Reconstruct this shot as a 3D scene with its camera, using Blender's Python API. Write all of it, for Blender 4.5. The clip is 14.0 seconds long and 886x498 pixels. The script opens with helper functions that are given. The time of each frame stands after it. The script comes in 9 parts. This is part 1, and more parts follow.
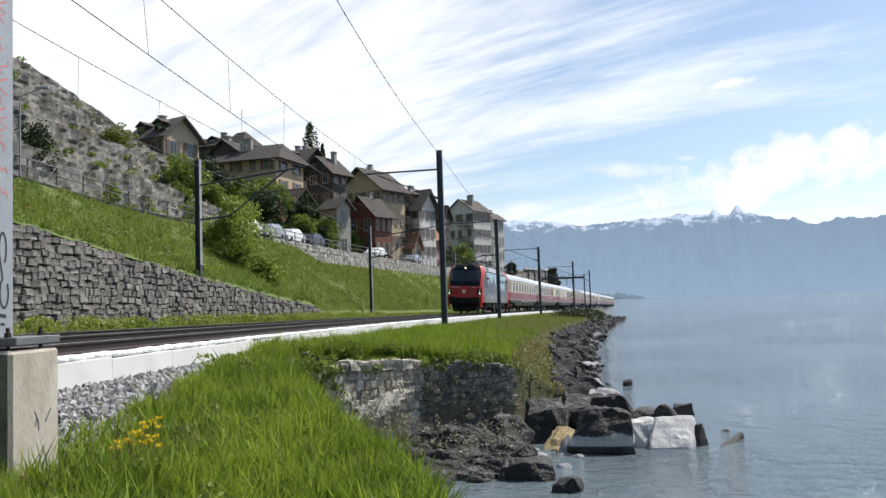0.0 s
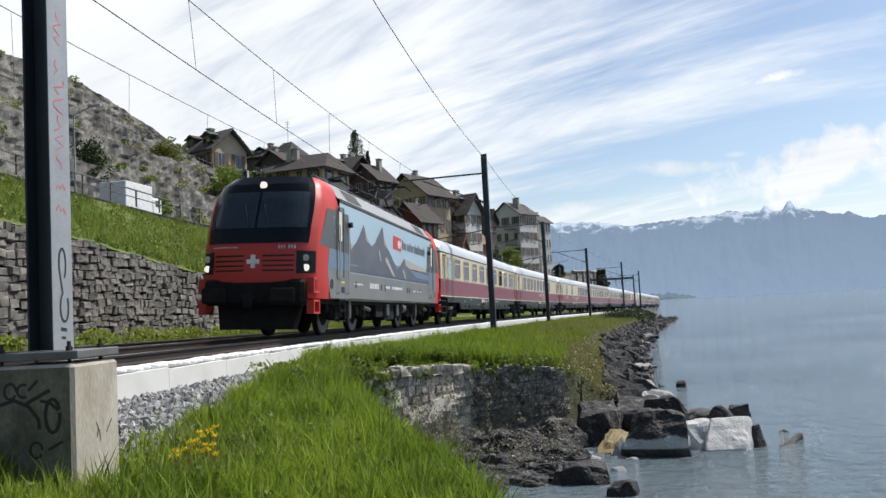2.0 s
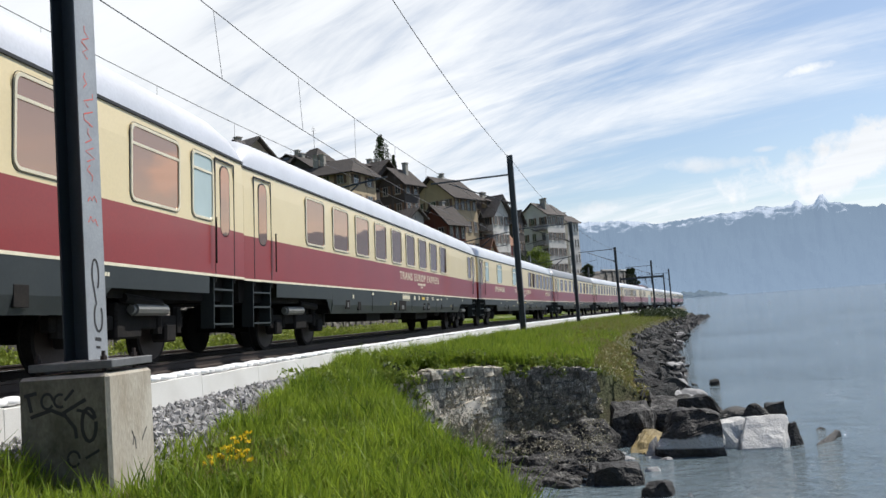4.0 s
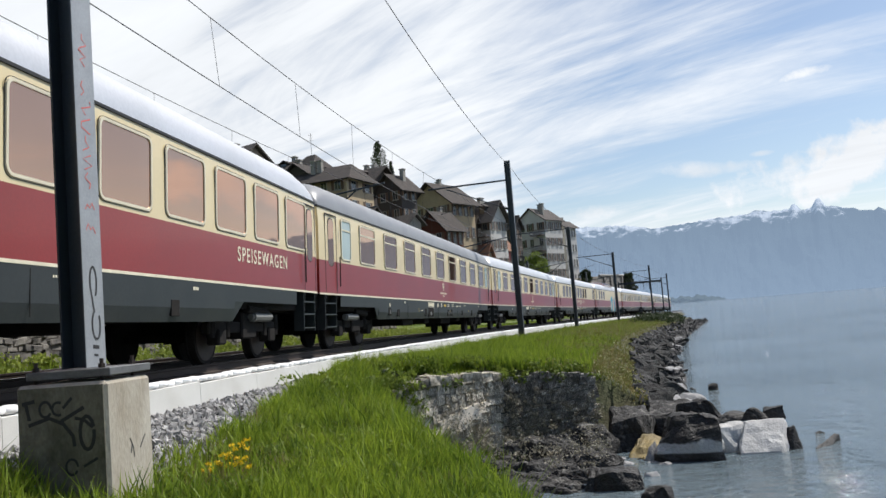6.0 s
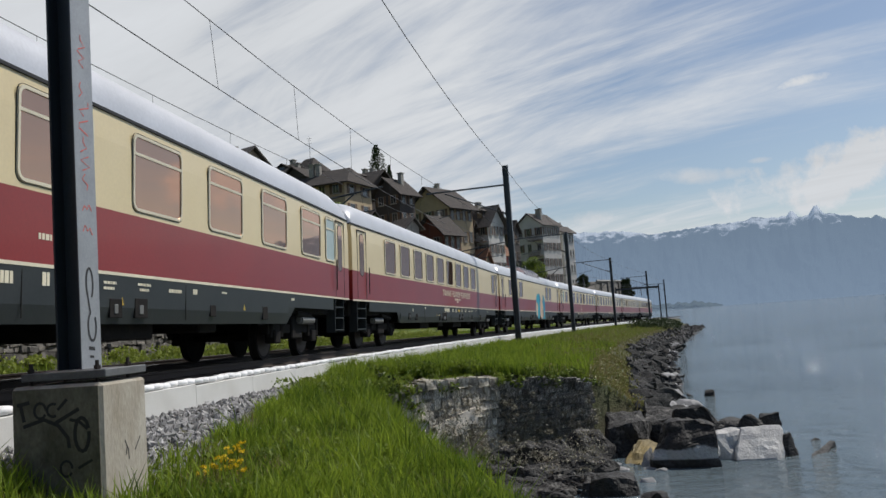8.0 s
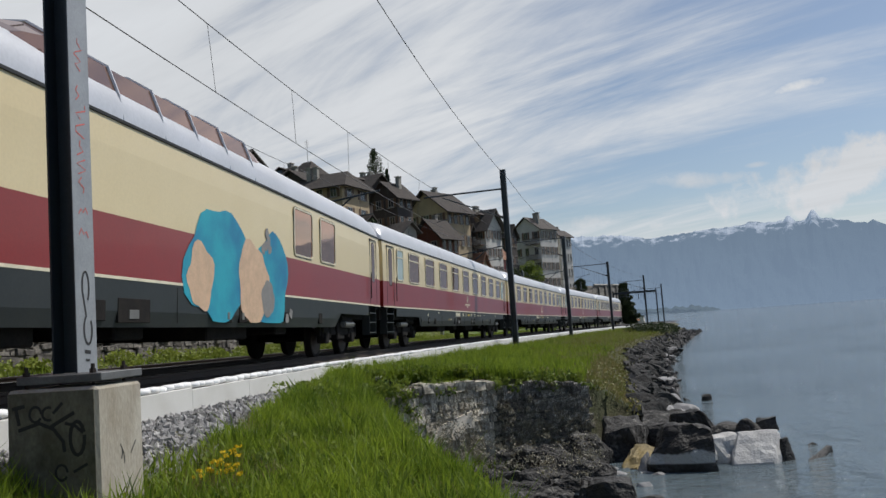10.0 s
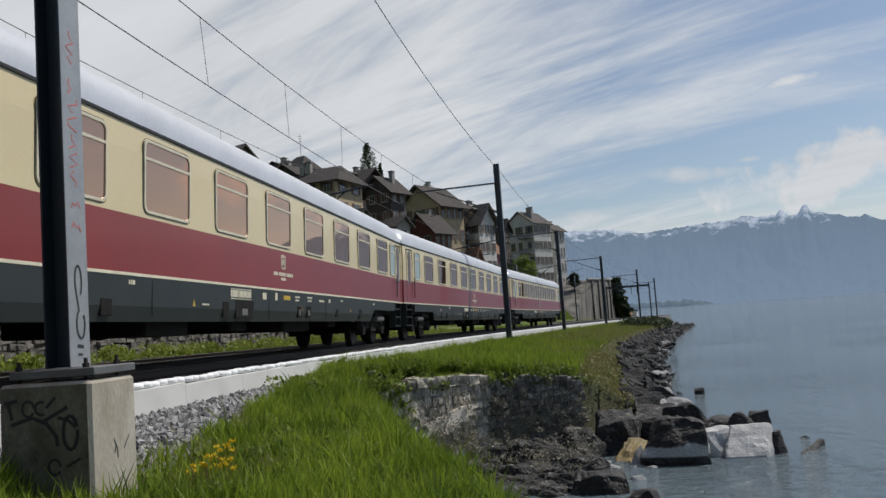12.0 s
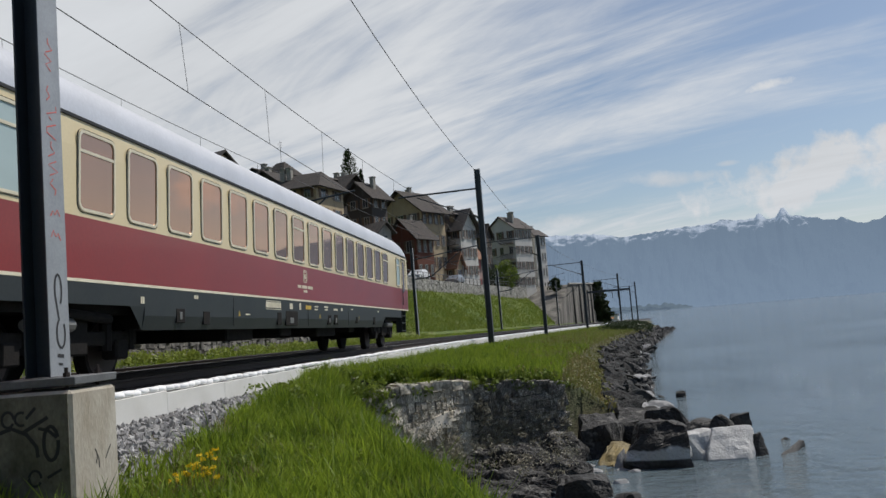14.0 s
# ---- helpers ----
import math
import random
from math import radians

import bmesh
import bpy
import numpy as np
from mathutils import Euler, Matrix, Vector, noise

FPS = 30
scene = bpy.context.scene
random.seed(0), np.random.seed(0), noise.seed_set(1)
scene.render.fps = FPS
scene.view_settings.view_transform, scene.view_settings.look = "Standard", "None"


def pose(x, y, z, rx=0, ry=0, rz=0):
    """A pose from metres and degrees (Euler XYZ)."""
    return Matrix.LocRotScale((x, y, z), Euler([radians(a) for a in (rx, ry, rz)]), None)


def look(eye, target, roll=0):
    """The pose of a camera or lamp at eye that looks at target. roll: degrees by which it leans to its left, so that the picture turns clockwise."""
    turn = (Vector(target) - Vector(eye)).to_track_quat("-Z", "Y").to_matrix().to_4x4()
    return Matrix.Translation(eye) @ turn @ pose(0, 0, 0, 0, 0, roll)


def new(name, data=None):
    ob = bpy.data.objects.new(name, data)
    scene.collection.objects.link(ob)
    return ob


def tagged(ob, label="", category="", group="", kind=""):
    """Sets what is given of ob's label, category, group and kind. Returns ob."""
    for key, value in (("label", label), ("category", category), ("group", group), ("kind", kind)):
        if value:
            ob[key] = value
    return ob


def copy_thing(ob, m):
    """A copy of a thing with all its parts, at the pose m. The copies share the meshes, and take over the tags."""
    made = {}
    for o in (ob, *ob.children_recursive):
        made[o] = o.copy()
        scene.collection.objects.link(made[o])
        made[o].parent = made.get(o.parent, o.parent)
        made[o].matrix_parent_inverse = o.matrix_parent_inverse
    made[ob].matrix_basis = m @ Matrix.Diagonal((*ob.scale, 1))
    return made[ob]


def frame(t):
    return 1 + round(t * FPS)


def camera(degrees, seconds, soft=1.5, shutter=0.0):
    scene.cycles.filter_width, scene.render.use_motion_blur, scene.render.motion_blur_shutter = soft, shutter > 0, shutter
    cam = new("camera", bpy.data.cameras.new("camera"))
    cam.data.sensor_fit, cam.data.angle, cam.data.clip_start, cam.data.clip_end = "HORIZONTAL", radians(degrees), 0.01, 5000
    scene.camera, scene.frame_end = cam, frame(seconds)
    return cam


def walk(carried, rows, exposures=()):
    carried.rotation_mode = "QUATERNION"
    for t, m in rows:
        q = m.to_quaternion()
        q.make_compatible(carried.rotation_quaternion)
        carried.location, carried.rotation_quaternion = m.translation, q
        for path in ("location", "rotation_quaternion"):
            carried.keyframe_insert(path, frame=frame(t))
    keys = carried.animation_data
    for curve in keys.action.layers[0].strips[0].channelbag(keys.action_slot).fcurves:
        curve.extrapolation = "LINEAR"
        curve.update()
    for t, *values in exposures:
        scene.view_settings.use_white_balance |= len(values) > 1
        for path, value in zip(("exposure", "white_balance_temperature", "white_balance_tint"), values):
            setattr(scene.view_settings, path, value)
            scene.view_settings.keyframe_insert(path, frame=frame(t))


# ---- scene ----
cam = camera(55.0, 14.0)
PATH = [
    (0.0, pose(0.010, 0.003, 0.254, 93.720, 1.900, 0.124)),
    (0.5, pose(0.009, -0.004, 0.258, 93.843, 2.229, 1.002)),
    (1.0, pose(0.006, 0.001, 0.260, 93.933, 2.549, 1.614)),
    (1.5, pose(0.003, -0.002, 0.259, 94.003, 2.743, 2.290)),
    (2.0, pose(-0.001, -0.006, 0.262, 94.150, 3.112, 3.360)),
    (2.5, pose(-0.002, -0.004, 0.262, 94.306, 3.548, 4.413)),
    (3.0, pose(-0.003, 0.004, 0.264, 94.346, 4.011, 5.174)),
    (5.5, pose(-0.001, -0.003, 0.265, 94.729, 4.478, 5.228)),
    (6.0, pose(-0.004, -0.001, 0.264, 94.828, 4.543, 5.202)),
    (6.5, pose(-0.004, -0.002, 0.265, 94.903, 4.455, 5.149)),
    (7.0, pose(-0.002, 0.003, 0.263, 94.973, 4.418, 5.097)),
    (7.5, pose(0.001, -0.001, 0.264, 95.026, 4.329, 5.074)),
    (8.0, pose(0.002, -0.002, 0.262, 95.101, 4.116, 5.008)),
    (10.5, pose(0.008, 0.004, 0.263, 95.350, 3.991, 4.702)),
    (11.0, pose(0.005, 0.001, 0.259, 95.328, 3.996, 4.501)),
    (11.5, pose(0.006, 0.001, 0.258, 95.010, 4.060, 4.451)),
    (12.0, pose(0.001, 0.011, 0.258, 94.943, 4.106, 4.392)),
    (12.5, pose(0.004, 0.005, 0.261, 95.005, 4.152, 4.325)),
    (13.0, pose(0.003, 0.002, 0.260, 95.080, 4.227, 3.955)),
    (13.5, pose(-0.000, 0.007, 0.262, 95.114, 4.366, 3.328)),
    (14.0, pose(-0.013, 0.003, 0.264, 95.213, 4.609, 3.170)),
]
EXPOSURES = [(0.0, 0.32), (1.5, 0.2), (3.0, 0.15), (5.5, 0.12), (6.5, 0.05), (7.0, -0.1), (7.5, -0.36), (8.0, -0.4), (10.5, -0.4), (11.5, -0.4), (12.5, -0.46), (14.0, -0.42)]
walk(cam, PATH, EXPOSURES)

# ---- world and sun ----
SUN_AZ, SUN_EL = 55.0, 52.0      # degrees to the right of +y, and above the horizon
world = bpy.data.worlds.new("world")
scene.world = world
world.use_nodes = True
wt = world.node_tree
for n in list(wt.nodes):
    wt.nodes.remove(n)


def wnode(kind, **values):
    n = wt.nodes.new(kind)
    for k, v in values.items():
        n.inputs[k].default_value = v
    return n


sky = wt.nodes.new("ShaderNodeTexSky")
sky.sky_type = "NISHITA"
sky.sun_disc = False
sky.sun_elevation = radians(SUN_EL)
sky.sun_rotation = radians(SUN_AZ)
sky.altitude = 400
sky.dust_density = 1.2
geo = wt.nodes.new("ShaderNodeTexCoord")
# cloud layer: the direction is laid onto a flat ceiling, so that clouds shrink towards the horizon
sep = wt.nodes.new("ShaderNodeSeparateXYZ")
wt.links.new(geo.outputs["Generated"], sep.inputs[0])
zc = wnode("ShaderNodeMath"); zc.operation = "MAXIMUM"; zc.inputs[1].default_value = 0.0
wt.links.new(sep.outputs["Z"], zc.inputs[0])
za = wnode("ShaderNodeMath"); za.operation = "ADD"; za.inputs[1].default_value = 0.16
wt.links.new(zc.outputs[0], za.inputs[0])
inv = wnode("ShaderNodeMath"); inv.operation = "DIVIDE"; inv.inputs[0].default_value = 1.0
wt.links.new(za.outputs[0], inv.inputs[1])
flat = wt.nodes.new("ShaderNodeVectorMath"); flat.operation = "SCALE"
wt.links.new(geo.outputs["Generated"], flat.inputs[0])
wt.links.new(inv.outputs[0], flat.inputs["Scale"])
turn_ = wt.nodes.new("ShaderNodeVectorRotate"); turn_.rotation_type = "Z_AXIS"
turn_.inputs["Angle"].default_value = radians(32)
wt.links.new(flat.outputs[0], turn_.inputs["Vector"])
mp = wt.nodes.new("ShaderNodeMapping")
mp.inputs["Scale"].default_value = (0.55, 2.1, 0.0)
mp.inputs["Location"].default_value = (0.55, 0.3, 0.0)
wt.links.new(turn_.outputs[0], mp.inputs[0])
n0 = wnode("ShaderNodeTexNoise", Scale=0.85, Detail=9.0, Roughness=0.62, Distortion=0.7)
wt.links.new(mp.outputs[0], n0.inputs["Vector"])
wisp = wnode("ShaderNodeTexNoise", Scale=3.2, Detail=7.0, Roughness=0.6, Distortion=0.9)
wt.links.new(mp.outputs[0], wisp.inputs["Vector"])
n1 = wt.nodes.new("ShaderNodeMix"); n1.inputs["Factor"].default_value = 0.18
wt.links.new(n0.outputs["Fac"], n1.inputs["A"]); wt.links.new(wisp.outputs["Fac"], n1.inputs["B"])
# thicker to the left of the lake, thinner over it
xs = wnode("ShaderNodeMath"); xs.operation = "MULTIPLY_ADD"
xs.inputs[1].default_value = -0.36; xs.inputs[2].default_value = 0.095
wt.links.new(sep.outputs["X"], xs.inputs[0])
dens = wnode("ShaderNodeMath"); dens.operation = "ADD"
wt.links.new(n1.outputs["Result"], dens.inputs[0]); wt.links.new(xs.outputs[0], dens.inputs[1])
ramp = wt.nodes.new("ShaderNodeMapRange"); ramp.interpolation_type = "SMOOTHSTEP"
ramp.inputs["From Min"].default_value = 0.41; ramp.inputs["From Max"].default_value = 0.70
wt.links.new(dens.outputs[0], ramp.inputs["Value"])
low = wt.nodes.new("ShaderNodeMapRange"); low.interpolation_type = "SMOOTHSTEP"
low.inputs["From Min"].default_value = 0.14; low.inputs["From Max"].default_value = 0.0
low.inputs["To Min"].default_value = 0.0; low.inputs["To Max"].default_value = 0.75
wt.links.new(sep.outputs["Z"], low.inputs["Value"])
high = wt.nodes.new("ShaderNodeMapRange"); high.interpolation_type = "SMOOTHSTEP"
high.inputs["From Min"].default_value = 0.42; high.inputs["From Max"].default_value = 0.75
high.inputs["To Min"].default_value = 1.0; high.inputs["To Max"].default_value = 0.12
wt.links.new(sep.outputs["Z"], high.inputs["Value"])
thin = wnode("ShaderNodeMath"); thin.operation = "MULTIPLY"
wt.links.new(ramp.outputs[0], thin.inputs[0]); wt.links.new(high.outputs[0], thin.inputs[1])
# the cloud sheet lies over the lake and the hill ahead; behind, the sky is clear
back = wt.nodes.new("ShaderNodeMapRange"); back.interpolation_type = "SMOOTHSTEP"
back.inputs["From Min"].default_value = -0.35; back.inputs["From Max"].default_value = 0.35
back.inputs["To Min"].default_value = 0.05; back.inputs["To Max"].default_value = 1.0
wt.links.new(sep.outputs["Y"], back.inputs["Value"])
ahead = wnode("ShaderNodeMath"); ahead.operation = "MULTIPLY"
wt.links.new(thin.outputs[0], ahead.inputs[0]); wt.links.new(back.outputs[0], ahead.inputs[1])
mx = wnode("ShaderNodeMath"); mx.operation = "MAXIMUM"
wt.links.new(ahead.outputs[0], mx.inputs[0]); lowb = wnode("ShaderNodeMath"); lowb.operation = "MULTIPLY"
wt.links.new(low.outputs[0], lowb.inputs[0]); wt.links.new(back.outputs[0], lowb.inputs[1])
wt.links.new(lowb.outputs[0], mx.inputs[1])
shade = wt.nodes.new("ShaderNodeMapRange")
shade.inputs["From Min"].default_value = 0.35; shade.inputs["From Max"].default_value = 0.75
shade.inputs["To Min"].default_value = 7.2; shade.inputs["To Max"].default_value = 9.2
wt.links.new(n1.outputs["Result"], shade.inputs["Value"])
cloud = wt.nodes.new("ShaderNodeVectorMath"); cloud.operation = "SCALE"
cloud.inputs[0].default_value = (0.95, 0.985, 1.03)
wt.links.new(shade.outputs[0], cloud.inputs["Scale"])
# single clouds over the lake, in degrees of bearing and height
azn = wnode("ShaderNodeMath"); azn.operation = "ARCTAN2"
wt.links.new(sep.outputs["X"], azn.inputs[0]); wt.links.new(sep.outputs["Y"], azn.inputs[1])
eln = wnode("ShaderNodeMath"); eln.operation = "ARCSINE"
wt.links.new(sep.outputs["Z"], eln.inputs[0])
fray = wnode("ShaderNodeTexNoise", Scale=16.0, Detail=7.0, Roughness=0.6)
wt.links.new(geo.outputs["Generated"], fray.inputs["Vector"])


def calc(op, a, b=None, c=None):
    n = wnode("ShaderNodeMath"); n.operation = op
    for i, v in enumerate((a, b, c)):
        if v is None:
            continue
        if isinstance(v, (int, float)):
            n.inputs[i].default_value = v
        else:
            wt.links.new(v, n.inputs[i])
    return n.outputs[0]


cover = mx.outputs[0]
for az0, el0, wide, tall, tilt, thick, ragged in ((19.1, 13.3, 2.3, 0.42, 0.1, 1.0, 1.2), (5.3, 11.4, 1.1, 0.25, 0.15, 0.8, 1.1), (22.6, 7.6, 8.0, 2.0, 0.14, 1.0, 1.7), (12.5, 8.4, 2.6, 0.5, -0.05, 0.7, 1.5), (16.4, 8.9, 0.8, 0.2, 0.0, 0.7, 1.0), (5.6, 6.2, 2.4, 0.6, 0.0, 0.8, 1.4), (10.0, 5.8, 1.6, 0.6, 0.0, 0.8, 1.4)):
    du = calc("SUBTRACT", azn.outputs[0], radians(az0))
    dv = calc("SUBTRACT", calc("SUBTRACT", eln.outputs[0], radians(el0)), calc("MULTIPLY", du, tilt))
    r2 = calc("ADD", calc("POWER", calc("ABSOLUTE", calc("DIVIDE", du, radians(wide))), 2.0), calc("POWER", calc("ABSOLUTE", calc("DIVIDE", dv, radians(tall))), 2.0))
    soft = calc("ADD", calc("SUBTRACT", 1.0, r2), calc("MULTIPLY", calc("SUBTRACT", fray.outputs["Fac"], 0.5), 4.0 * ragged))
    cl_ = wnode("ShaderNodeMath"); cl_.operation = "MULTIPLY"; cl_.use_clamp = True
    wt.links.new(soft, cl_.inputs[0]); cl_.inputs[1].default_value = thick
    cover = calc("MAXIMUM", cover, calc("MULTIPLY", cl_.outputs[0], thick))
mixc = wt.nodes.new("ShaderNodeMix"); mixc.data_type = "RGBA"
wt.links.new(cover, mixc.inputs["Factor"])
wt.links.new(sky.outputs[0], mixc.inputs["A"])
wt.links.new(cloud.outputs[0], mixc.inputs["B"])
bg = wt.nodes.new("ShaderNodeBackground")
bg.inputs["Strength"].default_value = 0.112
wt.links.new(mixc.outputs["Result"], bg.inputs[0])
wo = wt.nodes.new("ShaderNodeOutputWorld")
wt.links.new(bg.outputs[0], wo.inputs[0])

sun_data = bpy.data.lights.new("sun", "SUN")
sun_data.energy = 4.9
sun_data.angle = radians(0.6)
sun_data.color = (1.0, 0.96, 0.9)
sun = new("sun", sun_data)
sa, se = radians(SUN_AZ), radians(SUN_EL)
sun.matrix_world = look((60 * math.sin(sa) * math.cos(se), 60 * math.cos(sa) * math.cos(se), 60 * math.sin(se)), (0, 0, 0))


# ---- materials ----
def material(name, colour, rough=0.7, metal=0.0, second=None, scale=6.0, fine=60.0, amount=0.5, bump=0.15, grain=0.12,
             vary=0.0, spec=0.5, stretch=(1, 1, 1), contrast=(0.35, 0.65), island=False, dist=0.02):
    """A principled material: two colours mixed by broad noise, a fine grain over them, bump from both; vary: brightness by object."""
    m = bpy.data.materials.new(name)
    m.use_nodes = True
    t = m.node_tree
    b = t.nodes["Principled BSDF"]
    b.inputs["Roughness"].default_value = rough
    b.inputs["Metallic"].default_value = metal
    b.inputs["Specular IOR Level"].default_value = spec
    tc = t.nodes.new("ShaderNodeTexCoord")
    mapn = t.nodes.new("ShaderNodeMapping")
    mapn.inputs["Scale"].default_value = stretch
    t.links.new(tc.outputs["Object"], mapn.inputs[0])
    broad = t.nodes.new("ShaderNodeTexNoise")
    broad.inputs["Scale"].default_value = scale
    broad.inputs["Detail"].default_value = 5
    fin = t.nodes.new("ShaderNodeTexNoise")
    fin.inputs["Scale"].default_value = fine
    fin.inputs["Detail"].default_value = 4
    for n in (broad, fin):
        t.links.new(mapn.outputs[0], n.inputs["Vector"])
    second = second or tuple(c * 0.7 for c in colour)
    mr = t.nodes.new("ShaderNodeMapRange")
    mr.inputs["From Min"].default_value, mr.inputs["From Max"].default_value = contrast
    mr.inputs["To Max"].default_value = amount
    t.links.new(broad.outputs["Fac"], mr.inputs["Value"])
    mixn = t.nodes.new("ShaderNodeMix"); mixn.data_type = "RGBA"
    mixn.inputs["A"].default_value = (*colour, 1)
    mixn.inputs["B"].default_value = (*second, 1)
    t.links.new(mr.outputs[0], mixn.inputs["Factor"])
    g = t.nodes.new("ShaderNodeMapRange")
    g.inputs["From Min"].default_value, g.inputs["From Max"].default_value = 0.3, 0.7
    g.inputs["To Min"].default_value, g.inputs["To Max"].default_value = 1 - grain, 1 + grain
    t.links.new(fin.outputs["Fac"], g.inputs["Value"])
    mul = t.nodes.new("ShaderNodeVectorMath"); mul.operation = "SCALE"
    t.links.new(mixn.outputs["Result"], mul.inputs[0])
    last = g.outputs[0]
    if vary:
        if island:
            oi = t.nodes.new("ShaderNodeNewGeometry"); out = oi.outputs["Random Per Island"]
        else:
            oi = t.nodes.new("ShaderNodeObjectInfo"); out = oi.outputs["Random"]
        v = t.nodes.new("ShaderNodeMapRange")
        v.inputs["To Min"].default_value, v.inputs["To Max"].default_value = 1 - vary, 1 + vary
        t.links.new(out, v.inputs["Value"])
        mm = t.nodes.new("ShaderNodeMath"); mm.operation = "MULTIPLY"
        t.links.new(last, mm.inputs[0]); t.links.new(v.outputs[0], mm.inputs[1])
        last = mm.outputs[0]
    t.links.new(last, mul.inputs["Scale"])
    t.links.new(mul.outputs[0], b.inputs["Base Color"])
    if bump:
        bp = t.nodes.new("ShaderNodeBump")
        bp.inputs["Strength"].default_value = bump
        bp.inputs["Distance"].default_value = dist
        t.links.new(fin.outputs["Fac"], bp.inputs["Height"])
        t.links.new(bp.outputs[0], b.inputs["Normal"])
    return m


def coated(m, ior=1.5):
    """A layer of clear varnish."""
    b = m.node_tree.nodes["Principled BSDF"]
    b.inputs["Coat Weight"].default_value = 0.2
    b.inputs["Coat IOR"].default_value = ior
    b.inputs["Coat Roughness"].default_value = 0.06
    return m


M = {}
M["ballast"] = material("ballast", (0.10, 0.095, 0.09), 0.9, second=(0.05, 0.046, 0.042), scale=3, fine=40, bump=0.8, dist=0.05, grain=0.5)
M["gravel"] = material("gravel", (0.30, 0.295, 0.29), 0.9, second=(0.16, 0.155, 0.15), scale=9, fine=40, bump=0.4, grain=0.3, vary=0.5, island=True)
M["earth"] = material("earth", (0.07, 0.06, 0.03), 0.95, second=(0.035, 0.05, 0.014), scale=1.3, fine=22, bump=0.7, dist=0.05, grain=0.35, amount=0.9)
M["slope"] = material("slope_grass", (0.085, 0.135, 0.024), 0.95, second=(0.14, 0.155, 0.04), scale=0.35, fine=9, bump=0.8, dist=0.12, grain=0.4, amount=0.8)
M["rail"] = material("rail_steel", (0.04, 0.028, 0.023), 0.6, 0.3, second=(0.028, 0.02, 0.017), scale=2, grain=0.2)
M["railhead"] = material("polished_rail", (0.55, 0.54, 0.52), 0.25, 1.0, scale=3, grain=0.05, bump=0)
M["sleeper"] = material("sleeper", (0.10, 0.095, 0.09), 0.9, scale=4, grain=0.25)
M["concrete"] = material("pale_concrete", (0.62, 0.615, 0.59), 0.8, second=(0.5, 0.49, 0.46), scale=1.6, fine=70, amount=0.6, bump=0.1, grain=0.06)
M["block"] = material("weathered_concrete", (0.41, 0.381, 0.324), 0.85, second=(0.221, 0.18, 0.123), scale=3.0, fine=45, amount=0.6, bump=0.25, grain=0.12, stretch=(1, 1, 0.45))
M["white"] = material("white_wrap", (0.86, 0.86, 0.86), 0.6, second=(0.72, 0.72, 0.73), scale=9, fine=80, grain=0.05, vary=0.06)
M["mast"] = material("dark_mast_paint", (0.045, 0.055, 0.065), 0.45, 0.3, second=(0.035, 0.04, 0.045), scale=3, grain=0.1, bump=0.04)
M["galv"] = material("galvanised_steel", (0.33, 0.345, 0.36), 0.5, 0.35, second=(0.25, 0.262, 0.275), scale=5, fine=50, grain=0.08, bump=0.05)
M["plate"] = material("dull_base_plate", (0.15, 0.155, 0.16), 0.6, 0.3, second=(0.09, 0.09, 0.09), scale=5, fine=40, grain=0.15, bump=0.05)
M["wire"] = material("wire", (0.09, 0.09, 0.095), 0.5, 0.5, bump=0)
M["spray_red"] = material("red_spray", (0.6, 0.12, 0.1), 0.7, bump=0, amount=0.2)
M["spray_black"] = material("black_spray", (0.02, 0.02, 0.022), 0.7, bump=0, amount=0.2)
M["stone"] = material("wall_stone", (0.225, 0.21, 0.185), 0.9, second=(0.062, 0.059, 0.056), scale=2.6, fine=30, amount=0.9, bump=0.7, grain=0.34, contrast=(0.36, 0.66), vary=0.35)
M["stone_j"] = material("wall_stone_joined", (0.225, 0.21, 0.185), 0.9, second=(0.062, 0.059, 0.056), scale=2.6, fine=30, amount=0.9, bump=0.7, grain=0.34, contrast=(0.36, 0.66), vary=0.3, island=True)
M["mortar"] = material("mortar", (0.085, 0.08, 0.07), 0.95, second=(0.05, 0.048, 0.04), scale=3, fine=25, bump=0.5, grain=0.3)
M["abut_cap"] = material("weathered_coping", (0.17, 0.155, 0.125), 0.9, second=(0.55, 0.50, 0.41), scale=9, fine=30, amount=0.9, bump=0.8, dist=0.03, grain=0.4, vary=0.5, contrast=(0.42, 0.66))
M["abut"] = material("abutment_stone", (0.37, 0.33, 0.265), 0.9, second=(0.80, 0.75, 0.65), scale=6.5, fine=26, amount=0.9, bump=0.8, dist=0.04, grain=0.4, vary=0.4, stretch=(1.8, 1.8, 0.35), contrast=(0.46, 0.62))
# darker copy for the far half: its shade is in the colour, with stains
M["abut_dark"] = material("shaded_stained_stone", (0.15, 0.135, 0.112), 0.85, second=(0.80, 0.76, 0.68), scale=9.0, fine=26, amount=0.85, bump=0.9, dist=0.05, grain=0.45, vary=0.5, stretch=(2.2, 2.2, 0.28), contrast=(0.5, 0.62))
M["outcrop"] = material("lichened_rock", (0.03, 0.028, 0.026), 0.85, second=(0.2, 0.19, 0.17), scale=6.0, fine=18, amount=0.75, bump=0.9, dist=0.06, grain=0.45, contrast=(0.55, 0.68))
# mortar of the far half, darkened for the same shade, with stains
M["am_dark"] = material("shaded_stained_mortar", (0.26, 0.25, 0.23), 0.95, second=(0.08, 0.076, 0.07), scale=2.2, fine=18, amount=1.0, bump=0.6, grain=0.3, stretch=(1, 1, 0.5))
# concrete with moss, darkened in colour for the shade on the block's front
M["shaded_moss"] = material("shaded_mossy_concrete", (0.17, 0.155, 0.12), 0.9, second=(0.07, 0.068, 0.045), scale=4.0, fine=40, amount=0.9, bump=0.3, grain=0.2, stretch=(1, 1, 0.6))
